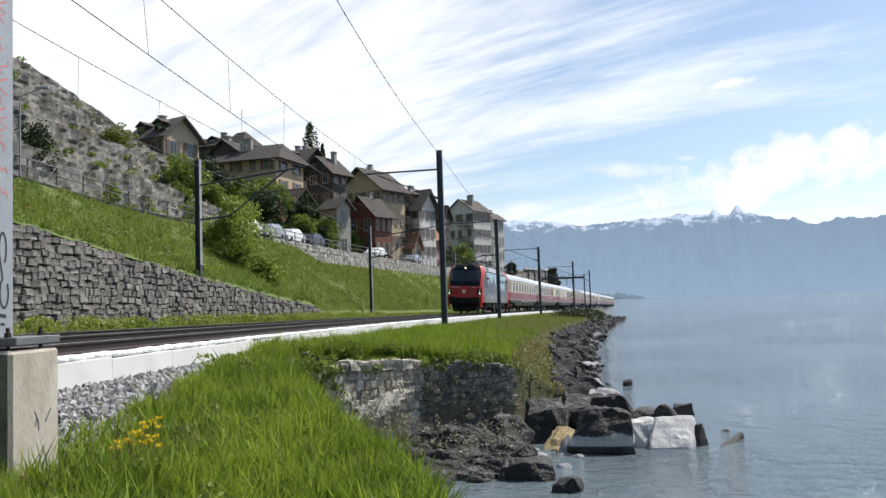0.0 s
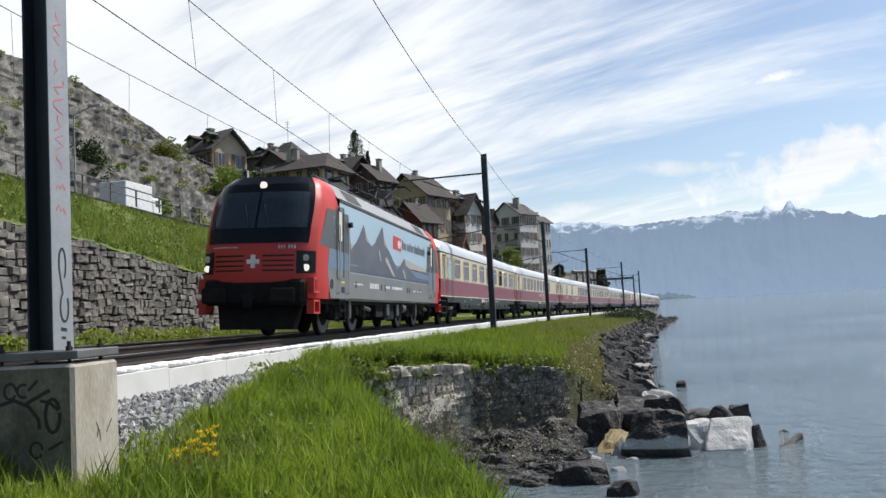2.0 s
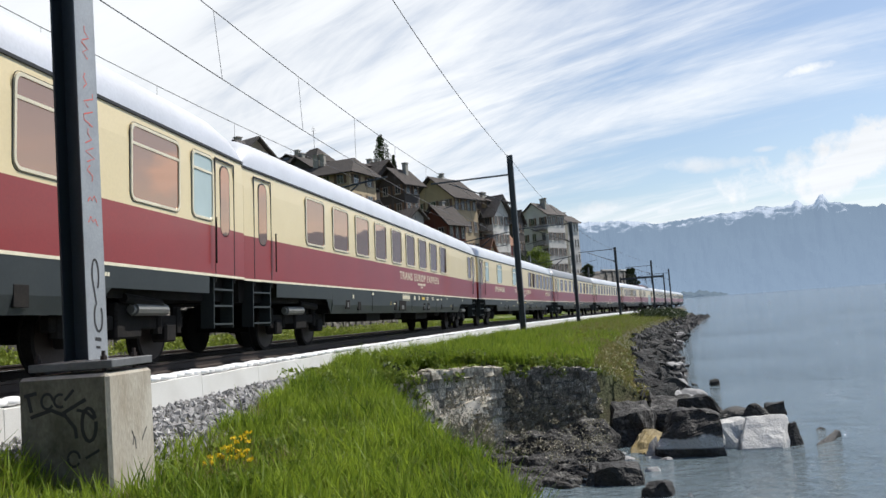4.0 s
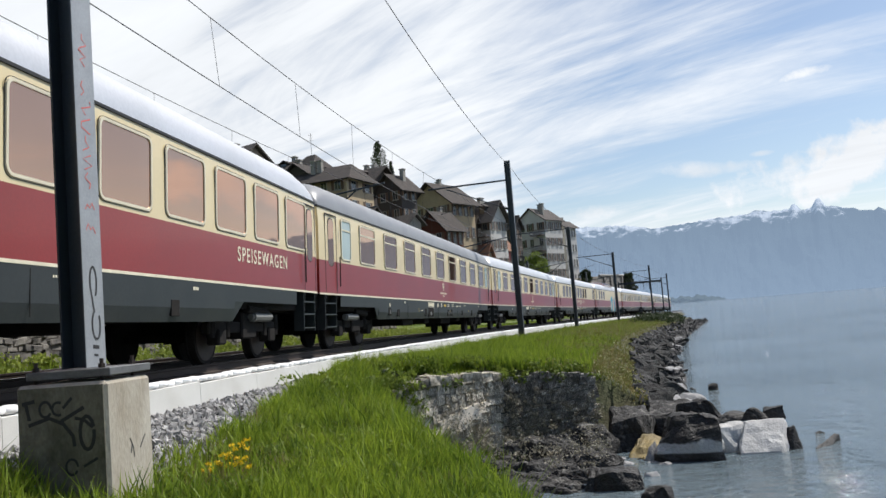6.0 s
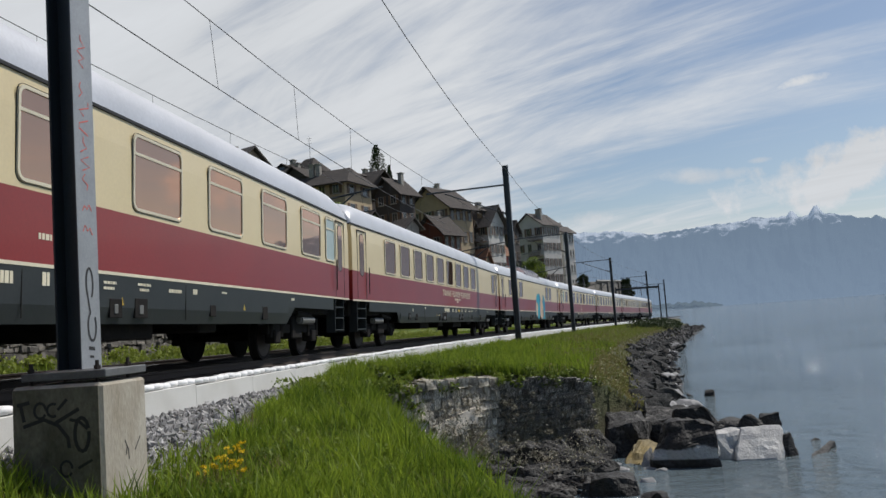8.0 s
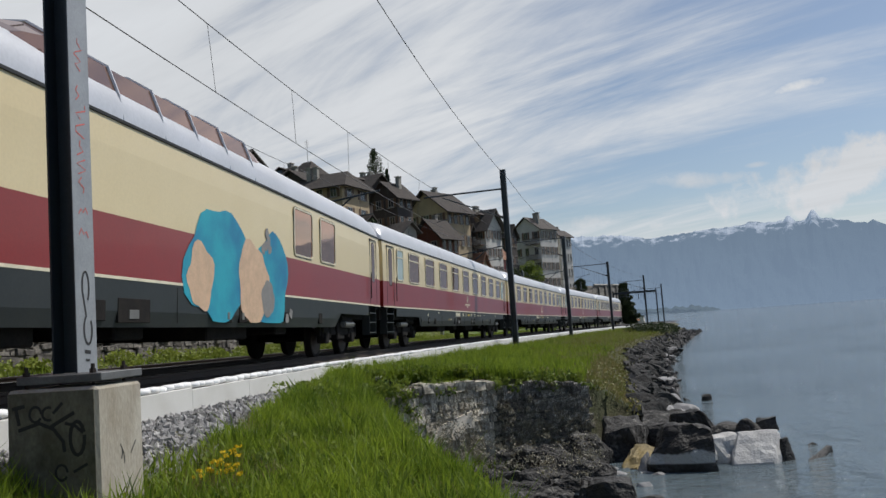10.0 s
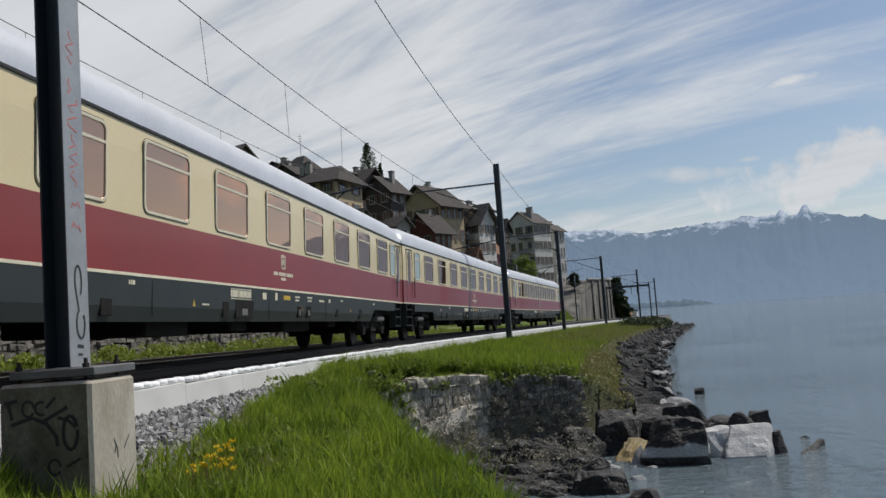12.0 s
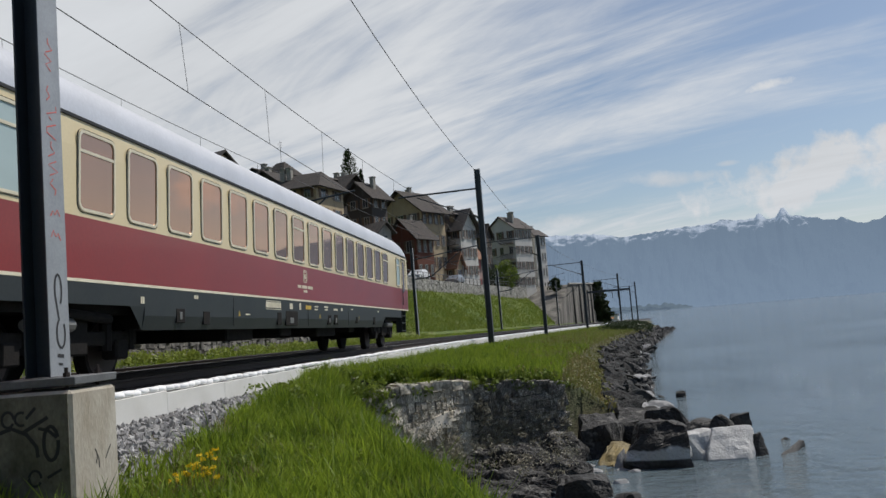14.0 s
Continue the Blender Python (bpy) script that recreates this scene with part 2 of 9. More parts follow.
M["render"] = material("lime_patch", (0.88, 0.80, 0.68), 0.9, second=(0.80, 0.69, 0.55), scale=6, fine=40, bump=0.4)
M["rock"] = material("shore_rock", (0.06, 0.056, 0.053), 0.8, second=(0.02, 0.024, 0.024), scale=2.2, fine=16, amount=0.9, bump=0.8, dist=0.05, grain=0.3, vary=0.45, spec=0.15)
M["palerock"] = material("pale_rock", (0.30, 0.295, 0.29), 0.75, second=(0.14, 0.137, 0.135), scale=3, fine=22, bump=0.5, grain=0.15)
M["am"] = material("lime_mortar", (0.46, 0.43, 0.38), 0.95, second=(0.2, 0.185, 0.16), scale=2.2, fine=18, amount=0.9, bump=0.6, grain=0.3, stretch=(1, 1, 0.5))


def bleach(m, lo, hi, pale):
    """The band that the changing lake level has bleached on a rock."""
    t = m.node_tree
    b = t.nodes["Principled BSDF"]
    old = b.inputs["Base Color"].links[0].from_socket
    g = t.nodes.new("ShaderNodeNewGeometry")
    sp = t.nodes.new("ShaderNodeSeparateXYZ"); t.links.new(g.outputs["Position"], sp.inputs[0])
    nz = t.nodes.new("ShaderNodeTexNoise"); nz.inputs["Scale"].default_value = 1.7; nz.inputs["Detail"].default_value = 3
    t.links.new(g.outputs["Position"], nz.inputs["Vector"])
    ad = t.nodes.new("ShaderNodeMath"); ad.operation = "MULTIPLY_ADD"; ad.inputs[1].default_value = -0.55
    t.links.new(nz.outputs["Fac"], ad.inputs[0]); t.links.new(sp.outputs["Z"], ad.inputs[2])
    up = t.nodes.new("ShaderNodeMapRange"); up.interpolation_type = "SMOOTHSTEP"
    up.inputs["From Min"].default_value, up.inputs["From Max"].default_value = hi - 0.275 - 0.03, hi - 0.275 + 0.03
    up.inputs["To Min"].default_value, up.inputs["To Max"].default_value = 1, 0
    t.links.new(ad.outputs[0], up.inputs["Value"])
    dn = t.nodes.new("ShaderNodeMapRange"); dn.interpolation_type = "SMOOTHSTEP"
    dn.inputs["From Min"].default_value, dn.inputs["From Max"].default_value = lo - 0.015, lo + 0.025
    t.links.new(sp.outputs["Z"], dn.inputs["Value"])
    mu = t.nodes.new("ShaderNodeMath"); mu.operation = "MULTIPLY"
    t.links.new(up.outputs[0], mu.inputs[0]); t.links.new(dn.outputs[0], mu.inputs[1])
    mx_ = t.nodes.new("ShaderNodeMix"); mx_.data_type = "RGBA"
    mx_.inputs["B"].default_value = (*pale, 1)
    t.links.new(mu.outputs[0], mx_.inputs["Factor"]); t.links.new(old, mx_.inputs["A"])
    t.links.new(mx_.outputs["Result"], b.inputs["Base Color"])


M["slabrock"] = material("bleached_slab", (0.52, 0.51, 0.49), 0.75, second=(0.33, 0.32, 0.31), scale=3, fine=22, bump=0.5, grain=0.15)
M["ochre_rock"] = material("algae_rock", (0.24, 0.18, 0.065), 0.75, second=(0.07, 0.062, 0.045), scale=4, fine=25, bump=0.5, grain=0.25)
M["asphalt"] = material("asphalt", (0.07, 0.07, 0.072), 0.9, scale=2, fine=50, grain=0.2)


def leaf_material(name, colour, second, trans=0.35):
    """Leaves and blades: colour varies from piece to piece, and light passes through."""
    m = bpy.data.materials.new(name)
    m.use_nodes = True
    t = m.node_tree
    b = t.nodes["Principled BSDF"]
    b.inputs["Roughness"].default_value = 0.55
    b.inputs["Specular IOR Level"].default_value = 0.3
    gi = t.nodes.new("ShaderNodeNewGeometry")
    tc = t.nodes.new("ShaderNodeTexCoord")
    nz = t.nodes.new("ShaderNodeTexNoise"); nz.inputs["Scale"].default_value = 0.9; nz.inputs["Detail"].default_value = 3
    t.links.new(tc.outputs["Object"], nz.inputs["Vector"])
    ad = t.nodes.new("ShaderNodeMath"); ad.operation = "MULTIPLY_ADD"; ad.inputs[1].default_value = 0.8
    sb = t.nodes.new("ShaderNodeMapRange"); sb.inputs["From Min"].default_value = 0.35; sb.inputs["From Max"].default_value = 0.65
    sb.inputs["To Max"].default_value = 0.35
    t.links.new(nz.outputs["Fac"], sb.inputs["Value"])
    t.links.new(gi.outputs["Random Per Island"], ad.inputs[0]); t.links.new(sb.outputs[0], ad.inputs[2])
    mixn = t.nodes.new("ShaderNodeMix"); mixn.data_type = "RGBA"
    mixn.inputs["A"].default_value = (*colour, 1); mixn.inputs["B"].default_value = (*second, 1)
    t.links.new(ad.outputs[0], mixn.inputs["Factor"])
    t.links.new(mixn.outputs["Result"], b.inputs["Base Color"])
    tr = t.nodes.new("ShaderNodeBsdfTranslucent")
    t.links.new(mixn.outputs["Result"], tr.inputs[0])
    ms = t.nodes.new("ShaderNodeMixShader"); ms.inputs[0].default_value = trans
    t.links.new(b.outputs[0], ms.inputs[1]); t.links.new(tr.outputs[0], ms.inputs[2])
    t.links.new(ms.outputs[0], t.nodes["Material Output"].inputs[0])
    return m


M["grass"] = leaf_material("grass_blades", (0.046, 0.104, 0.010), (0.32, 0.415, 0.045), 0.43)
M["drygrass"] = leaf_material("dry_blades", (0.30, 0.23, 0.11), (0.16, 0.19, 0.04), 0.3)
M["slopegrass"] = leaf_material("slope_blades", (0.105, 0.175, 0.022), (0.27, 0.31, 0.06), 0.4)
M["leaf"] = leaf_material("leaves", (0.07, 0.12, 0.02), (0.24, 0.30, 0.05), 0.38)
M["leaf_bright"] = leaf_material("bright_leaves", (0.13, 0.19, 0.03), (0.33, 0.38, 0.07), 0.42)
M["leaf_dark"] = leaf_material("dark_leaves", (0.02, 0.035, 0.012), (0.045, 0.065, 0.02), 0.2)
M["leaf_yellow"] = leaf_material("yellow_leaves", (0.22, 0.20, 0.02), (0.12, 0.15, 0.03), 0.3)
M["leaf_pink"] = leaf_material("pink_blossom", (0.5, 0.25, 0.22), (0.4, 0.16, 0.14), 0.3)
M["petal"] = leaf_material("yellow_petals", (0.75, 0.52, 0.01), (0.8, 0.6, 0.03), 0.3)
M["bark"] = material("bark", (0.09, 0.07, 0.055), 0.9, scale=8, fine=40, bump=0.6, grain=0.3)

# water: small waves, deep blue-green below the reflections
mw = bpy.data.materials.new("lake_water")
mw.use_nodes = True
t_ = mw.node_tree
b_ = t_.nodes["Principled BSDF"]
b_.inputs["Base Color"].default_value = (0.12, 0.155, 0.172, 1)
b_.inputs["Roughness"].default_value = 0.06
b_.inputs["IOR"].default_value = 1.333
tc_ = t_.nodes.new("ShaderNodeTexCoord")
mp_ = t_.nodes.new("ShaderNodeMapping")
mp_.inputs["Rotation"].default_value = (0, 0, radians(20))
mp_.inputs["Scale"].default_value = (0.75, 1.1, 1)
t_.links.new(tc_.outputs["Object"], mp_.inputs[0])
wv = t_.nodes.new("ShaderNodeTexNoise"); wv.inputs["Scale"].default_value = 1.5; wv.inputs["Detail"].default_value = 6; wv.inputs["Roughness"].default_value = 0.62
wv2 = t_.nodes.new("ShaderNodeTexNoise"); wv2.inputs["Scale"].default_value = 0.11; wv2.inputs["Detail"].default_value = 4
for n in (wv, wv2):
    t_.links.new(mp_.outputs[0], n.inputs["Vector"])
am = t_.nodes.new("ShaderNodeMapRange"); am.inputs["From Min"].default_value = 0.35; am.inputs["From Max"].default_value = 0.65
am.inputs["To Min"].default_value = 0.45; am.inputs["To Max"].default_value = 1.0
t_.links.new(wv2.outputs["Fac"], am.inputs["Value"])
ml = t_.nodes.new("ShaderNodeMath"); ml.operation = "MULTIPLY"
t_.links.new(wv.outputs["Fac"], ml.inputs[0]); t_.links.new(am.outputs[0], ml.inputs[1])
bp_ = t_.nodes.new("ShaderNodeBump"); bp_.inputs["Strength"].default_value = 1.0; bp_.inputs["Distance"].default_value = 0.45
t_.links.new(ml.outputs[0], bp_.inputs["Height"])
t_.links.new(bp_.outputs[0], b_.inputs["Normal"])
M["water"] = mw


# ---- building helpers ----
def obj(name, verts, faces, mat, parent=None, smooth=False):
    me = bpy.data.meshes.new(name)
    me.from_pydata([tuple(v) for v in verts], [], faces)
    me.materials.append(mat)
    if smooth:
        me.polygons.foreach_set("use_smooth", [True] * len(me.polygons))
    me.update()
    ob = new(name, me)
    if parent:
        ob.parent = parent
    return ob


def part(name, bm, mat, parent=None, label="", smooth=False):
    """Links a bmesh as one mesh object, under a thing or a part."""
    me = bpy.data.meshes.new(name)
    bmesh.ops.recalc_face_normals(bm, faces=bm.faces)
    bm.to_mesh(me)
    bm.free()
    for m_ in (mat if isinstance(mat, (list, tuple)) else [mat]):
        me.materials.append(m_)
    if smooth:
        me.polygons.foreach_set("use_smooth", [True] * len(me.polygons))
    ob = new(name, me)
    if parent:
        ob.parent = parent
    if label:
        ob["label"] = label
    return ob


def again(name, ob, m, parent=None):
    """Another object on the same mesh."""
    o = new(name, ob.data)
    o.matrix_basis = m
    if parent:
        o.parent = parent
    return o


def box(bm, x0, x1, y0, y1, z0, z1, bevel=0.0, m=None, mi=0):
    vs = [bm.verts.new(v) for v in ((x0, y0, z0), (x1, y0, z0), (x1, y1, z0), (x0, y1, z0), (x0, y0, z1), (x1, y0, z1), (x1, y1, z1), (x0, y1, z1))]
    fs = [bm.faces.new([vs[i] for i in f]) for f in ((0, 3, 2, 1), (4, 5, 6, 7), (0, 1, 5, 4), (1, 2, 6, 5), (2, 3, 7, 6), (3, 0, 4, 7))]
    for f in fs:
        f.material_index = mi
    if bevel:
        es = list({e for f in fs for e in f.edges})
        r = bmesh.ops.bevel(bm, geom=es, offset=bevel, segments=1, affect="EDGES", profile=0.5)
        vs = list({v for f in r["faces"] for v in f.verts})
    if m:
        bmesh.ops.transform(bm, matrix=m, verts=vs)
    return bm


def tube(bm, a, b, r, n=8, r2=None, caps=True):
    """A round bar from a to b."""
    a, b = Vector(a), Vector(b)
    d = (b - a)
    q = d.to_track_quat("Z", "Y").to_matrix()
    r2 = r if r2 is None else r2
    lo = [bm.verts.new(a + q @ Vector((r * math.cos(i * math.tau / n), r * math.sin(i * math.tau / n), 0))) for i in range(n)]
    hi = [bm.verts.new(b + q @ Vector((r2 * math.cos(i * math.tau / n), r2 * math.sin(i * math.tau / n), 0))) for i in range(n)]
    for i in range(n):
        bm.faces.new((lo[i], lo[(i + 1) % n], hi[(i + 1) % n], hi[i]))
    if caps:
        bm.faces.new(lo[::-1])
        bm.faces.new(hi)
    return bm


def B():
    return bmesh.new()


def thing(name, m, label, category, group="", kind=""):
    e = new(name)
    e.empty_display_size = 0.2
    e.matrix_basis = m
    return tagged(e, label, category, group, kind)


# ---- the line of the railway: s metres along it, o metres to the lake side of the train's near flank ----
GRADE = -0.00843
CANT = 2.5
_S = np.arange(-420.0, 420.0, 0.25)
_c = np.clip(_S, -45, 130) / 10
_H = np.radians(2.321 + 1.588 * _c - 0.0566 * _c ** 2)
_X = np.concatenate([[0], np.cumsum((np.sin(_H[1:]) + np.sin(_H[:-1])) / 2)]) * 0.25
_Y = np.concatenate([[0], np.cumsum((np.cos(_H[1:]) + np.cos(_H[:-1])) / 2)]) * 0.25
_X += -5.876 - np.interp(0, _S, _X)
_Y += 0.238 - np.interp(0, _S, _Y)


def heading(s):
    return float(np.interp(s, _S, _H))


def at(s, o, z=0.0):
    """The place s along the line and o beside it, z above the rails."""
    h = heading(s)
    return Vector((float(np.interp(s, _S, _X)) + o * math.cos(h), float(np.interp(s, _S, _Y)) - o * math.sin(h), z + GRADE * s))


def along(s, o, z=0.0):
    """A pose there with y along the line and x to the lake."""
    return Matrix.Translation(at(s, o, z)) @ Matrix.Rotation(-heading(s), 4, "Z")


CENTRE, CENTRE2 = -1.41, -5.25      # middles of the near and the far track
WATER = -2.74
lerp = lambda x, xs, ys: float(np.interp(x, xs, ys))


def bend(s):
    """How far the tracks swing towards the lake beside the near mast."""
    return lerp(s, [-60, -10, 6, 9, 12, 16, 20, 26, 32, 45, 60], [0, 0.12, 0.21, 0.21, 0.19, 0.115, 0.045, -0.005, -0.025, -0.015, 0])


def road_z(s):
    return lerp(s, [-60, 20, 35, 45, 65, 93, 125, 165, 205, 260], [8.5, 7.0, 6.45, 6.1, 5.9, 5.85, 5.8, 6.3, 7.3, 7.4])


def wall_top(s):
    return lerp(s, [-60, 10, 24, 29, 37, 48.5, 55, 57], [4.4, 3.95, 3.1, 2.6, 1.85, 0.85, 0.35, 0.2])


def bank_edge(s):
    return lerp(s, [-60, 0, 7, 9, 12, 17.4], [10, 7.4, 5.3, 4.6, 3.4, 1.45])


def berm_edge(s):
    return lerp(s, [17, 20, 27, 41, 64, 108, 135, 150, 260], [5.9, 6.0, 6.1, 6.6, 7.2, 8.5, 8.6, 5.0, 4.0])


def ground_z(s, o):
    """The height of the ground, in the world."""
    r = GRADE * s
    if o > 0.87:
        if s < 18.25 + (o - 1.7) * 0.47:
            top = lerp(o, [0.87, 1.2, 2.0, 3.5, 7.5, 12], [-0.62, -0.66, -1.02, -1.18, -1.42, -1.5])
            e = bank_edge(s)
            gap = 17.9 + (o - 1.7) * 0.47 - s
            foot = lerp(gap, [-1, 0.2, 1.6, 3.2, 5], [-2.75, -2.8, -2.85, -2.95, -3.6]) - max(0, o - 5.3) * 0.9
            return top if o < e else max(top - (o - e) * 0.95, foot, -3.6)
        e = berm_edge(s)
        if o < e:
            k = (o - 0.95) / (e - 0.95)
            return r - 0.57 - 0.10 * k - 0.28 * k * k
        return max(r - 0.95 - (o - e) * 0.78, -3.9)
    if o > -6.9:
        return r - 0.34
    if o > -8.6:
        return r + lerp(o, [-8.6, -7.6, -6.9], [0.12, 0.0, -0.34])
    if s > 207:
        return r - 0.3
    rz = road_z(s)
    step = lerp(s, [70, 76, 130, 150, 200], [0.1, 1.25, 1.3, 1.9, 1.9])
    base = wall_top(s) if s < 56 else r + 0.2
    if o > -16:
        k = (-8.6 - o) / 7.4
        return base + (rz - step - base) * k ** 0.9
    if o > -21:
        return rz
    up = -21 - o
    steep = lerp(s, [0, 60, 90, 150, 200], [0.95, 0.95, 0.62, 0.35, 0.3])
    cap = lerp(s, [0, 30, 50, 74, 110, 160], [12.3, 12.5, 13.0, 13.3, 9.5, 3])
    return rz + min(up * steep, cap + 0.18 * (up - 12))


def lumps(x, y, size):
    return noise.noise(Vector((x / size, y / size, 3.7)))


def sheet(name, s_list, o_list, mat, rough=0.05, size=0.8, drop=0.0, even=None):
    verts, faces = [], []
    for s in s_list:
        for o in o_list:
            v = at(s, o)
            k = 1.0 if even is None else min(1.0, max(0.0, even - o) / 1.5)
            v.z = ground_z(s, o) - drop + k * (rough * lumps(v.x, v.y, size) + rough * 2 * lumps(v.x, v.y, size * 4))
            verts.append(v)
    n = len(o_list)
    for i in range(len(s_list) - 1):
        for j in range(n - 1):
            faces.append((i * n + j, i * n + j + 1, (i + 1) * n + j + 1, (i + 1) * n + j))
    return obj(name, verts, faces, mat, smooth=True)


def span(*stops):
    """Numbers from stop to stop with a step between: a, step, b, step, c ..."""
    out = [stops[0]]
    for i in range(1, len(stops), 2):
        n = max(1, round((stops[i + 1] - out[-1]) / stops[i]))
        a = out[-1]
        out += [a + (stops[i + 1] - a) * (k + 1) / n for k in range(n)]
    return out
# ---- the large structure ----
S_NEAR = span(-60, 2, -4, 0.4, 30, 0.8, 60, 2, 120, 5, 400)
tagged(sheet("ground", S_NEAR, span(0.88, 0.25, 8.5, 0.5, 13, 2, 25), M["earth"], 0.035, 0.5), "grassy earth bank along the lake shore", "ground", kind="structure")
tagged(sheet("trackbed", S_NEAR, span(-8.58, 0.4, 0.95), M["ballast"], 0.02, 0.3), "grey ballast bed under the double railway track", "ballast", kind="structure")
S_HILL = span(-60, 3, 0, 1.0, 204, 2, 214, 6, 400)
tagged(sheet("hillside", S_HILL, span(-400, 20, -120, 4, -40, 1.2, -8.62), M["slope"], 0.10, 1.5, even=-8.62), "green grassy hillside rising from the railway to the village", "hillside", kind="structure")

# road along the hill
verts, faces = [], []
for i, s in enumerate(span(0, 2, 200)):
    for o, dz in ((-16.1, 0.05), (-20.8, 0.05), (-20.8, -0.4), (-16.1, -0.4)):
        v = at(s, o); v.z = road_z(s) + dz + 0.12; verts.append(v)
    if i:
        a, b = 4 * i - 4, 4 * i
        faces += [(a + k, b + k, b + (k + 1) % 4, a + (k + 1) % 4) for k in range(4)]
tagged(obj("road", verts, faces, M["asphalt"]), "narrow asphalt road along the hillside above the railway", "road", kind="structure")

# lake and far mountains
verts = [(-4800, -4800, WATER), (4800, -4800, WATER), (4800, 4800, WATER), (-4800, 4800, WATER)]
tagged(obj("water", verts, [(0, 1, 2, 3)], M["water"]), "blue-grey lake with small ripples", "lake", kind="structure")


def mountain_material(name, forest, haze, snow_from, snow_to, haze_mix):
    m = bpy.data.materials.new(name)
    m.use_nodes = True
    t = m.node_tree
    b = t.nodes["Principled BSDF"]
    b.inputs["Roughness"].default_value = 1.0
    b.inputs["Specular IOR Level"].default_value = 0.0
    tc = t.nodes.new("ShaderNodeTexCoord")
    sp = t.nodes.new("ShaderNodeSeparateXYZ"); t.links.new(tc.outputs["Object"], sp.inputs[0])
    nz = t.nodes.new("ShaderNodeTexNoise"); nz.inputs["Scale"].default_value = 0.018; nz.inputs["Detail"].default_value = 9; nz.inputs["Roughness"].default_value = 0.62
    st = t.nodes.new("ShaderNodeMapping"); st.inputs["Scale"].default_value = (1.0, 1.0, 0.7)
    t.links.new(tc.outputs["Object"], st.inputs[0]); t.links.new(st.outputs[0], nz.inputs["Vector"])
    ad = t.nodes.new("ShaderNodeMath"); ad.operation = "MULTIPLY_ADD"; ad.inputs[1].default_value = 330.0
    t.links.new(nz.outputs["Fac"], ad.inputs[0]); t.links.new(sp.outputs["Z"], ad.inputs[2])
    mr = t.nodes.new("ShaderNodeMapRange"); mr.interpolation_type = "SMOOTHSTEP"
    mr.inputs["From Min"].default_value, mr.inputs["From Max"].default_value = snow_from, snow_to
    t.links.new(ad.outputs[0], mr.inputs["Value"])
    mx_ = t.nodes.new("ShaderNodeMix"); mx_.data_type = "RGBA"
    mx_.inputs["A"].default_value = (*forest, 1); mx_.inputs["B"].default_value = (0.85, 0.87, 0.9, 1)
    t.links.new(mr.outputs[0], mx_.inputs["Factor"]); t.links.new(mx_.outputs["Result"], b.inputs["Base Color"])
    # haze of the air between, painted on as a glow, thicker towards the water
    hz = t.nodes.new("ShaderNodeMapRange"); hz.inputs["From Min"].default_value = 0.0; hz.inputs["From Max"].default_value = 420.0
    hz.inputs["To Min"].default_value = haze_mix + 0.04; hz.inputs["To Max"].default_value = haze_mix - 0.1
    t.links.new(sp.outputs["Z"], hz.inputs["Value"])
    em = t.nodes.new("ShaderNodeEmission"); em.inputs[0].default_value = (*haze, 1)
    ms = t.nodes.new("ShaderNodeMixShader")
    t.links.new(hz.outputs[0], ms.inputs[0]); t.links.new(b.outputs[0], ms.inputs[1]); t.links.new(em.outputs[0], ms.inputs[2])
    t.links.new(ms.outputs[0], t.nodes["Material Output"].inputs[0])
    return m


# the haze colour glows from the material itself
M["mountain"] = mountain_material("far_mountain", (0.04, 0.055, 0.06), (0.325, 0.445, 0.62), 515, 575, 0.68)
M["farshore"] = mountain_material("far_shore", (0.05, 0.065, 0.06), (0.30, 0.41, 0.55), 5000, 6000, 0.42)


def ridge(name, dist, az0, az1, crest, mat, depth=900, n=260, label=""):
    """A mountain range: crest(az in degrees) gives its height; spurs run down to the water."""
    rows_n = 26
    verts, faces = [], []
    for i in range(n):
        az = az0 + (az1 - az0) * i / (n - 1)
        a = radians(az)
        top = crest(az)
        for j in range(rows_n):
            k = j / (rows_n - 1)
            d = dist - depth * (1 - k) ** 1.0
            h = top * k ** 1.15
            wob = noise.fractal(Vector((az * 0.9, k * 3.2, 5.1)), 0.9, 2.1, 6) * 42 * (1 - abs(2 * k - 1)) * min(1, top / 200)
            fine = noise.fractal(Vector((az * 3.1, k * 2.0, 9.3)), 0.8, 2.0, 4) * 5 * k * min(1, top / 200)
            d2 = d + noise.fractal(Vector((az * 0.5, k * 1.7, 1.3)), 0.9, 2.0, 5) * 150 * (1 - k)
            verts.append((d2 * math.sin(a), d2 * math.cos(a), WATER - 4 + max(0, h + wob + fine)))
    for i in range(n - 1):
        for j in range(rows_n - 1):
            faces.append((i * rows_n + j, (i + 1) * rows_n + j, (i + 1) * rows_n + j + 1, i * rows_n + j + 1))
    return tagged(obj(name, verts, faces, mat), label, "mountain", kind="structure")


def crest(az):
    h = lerp(az, [-30, -8, 3.6, 5.5, 7.4, 9.2, 11, 12.8, 14.6, 16.3, 17.3, 18.35, 19.2, 20, 21.3, 22.8, 23.7, 25.6, 27.5, 31, 36, 45, 60], [330, 390, 424, 413, 402, 378, 384, 394, 398, 404, 400, 392, 398, 392, 366, 340, 322, 345, 330, 330, 330, 300, 250])
    for c, w, b in ((17.85, 0.34, 27), (19.2, 0.42, 34), (15.6, 0.6, 9), (22.6, 0.4, 12), (27.6, 0.5, 16), (25.0, 0.4, 9)):
        h += b * max(0, min(1, 1.35 * (1 - abs(az - c) / w)))
    h += 5 * noise.fractal(Vector((az * 1.7, 0.5, 0)), 0.9, 2.2, 5)
    return h


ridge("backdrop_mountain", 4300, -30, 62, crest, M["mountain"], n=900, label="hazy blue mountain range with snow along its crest")
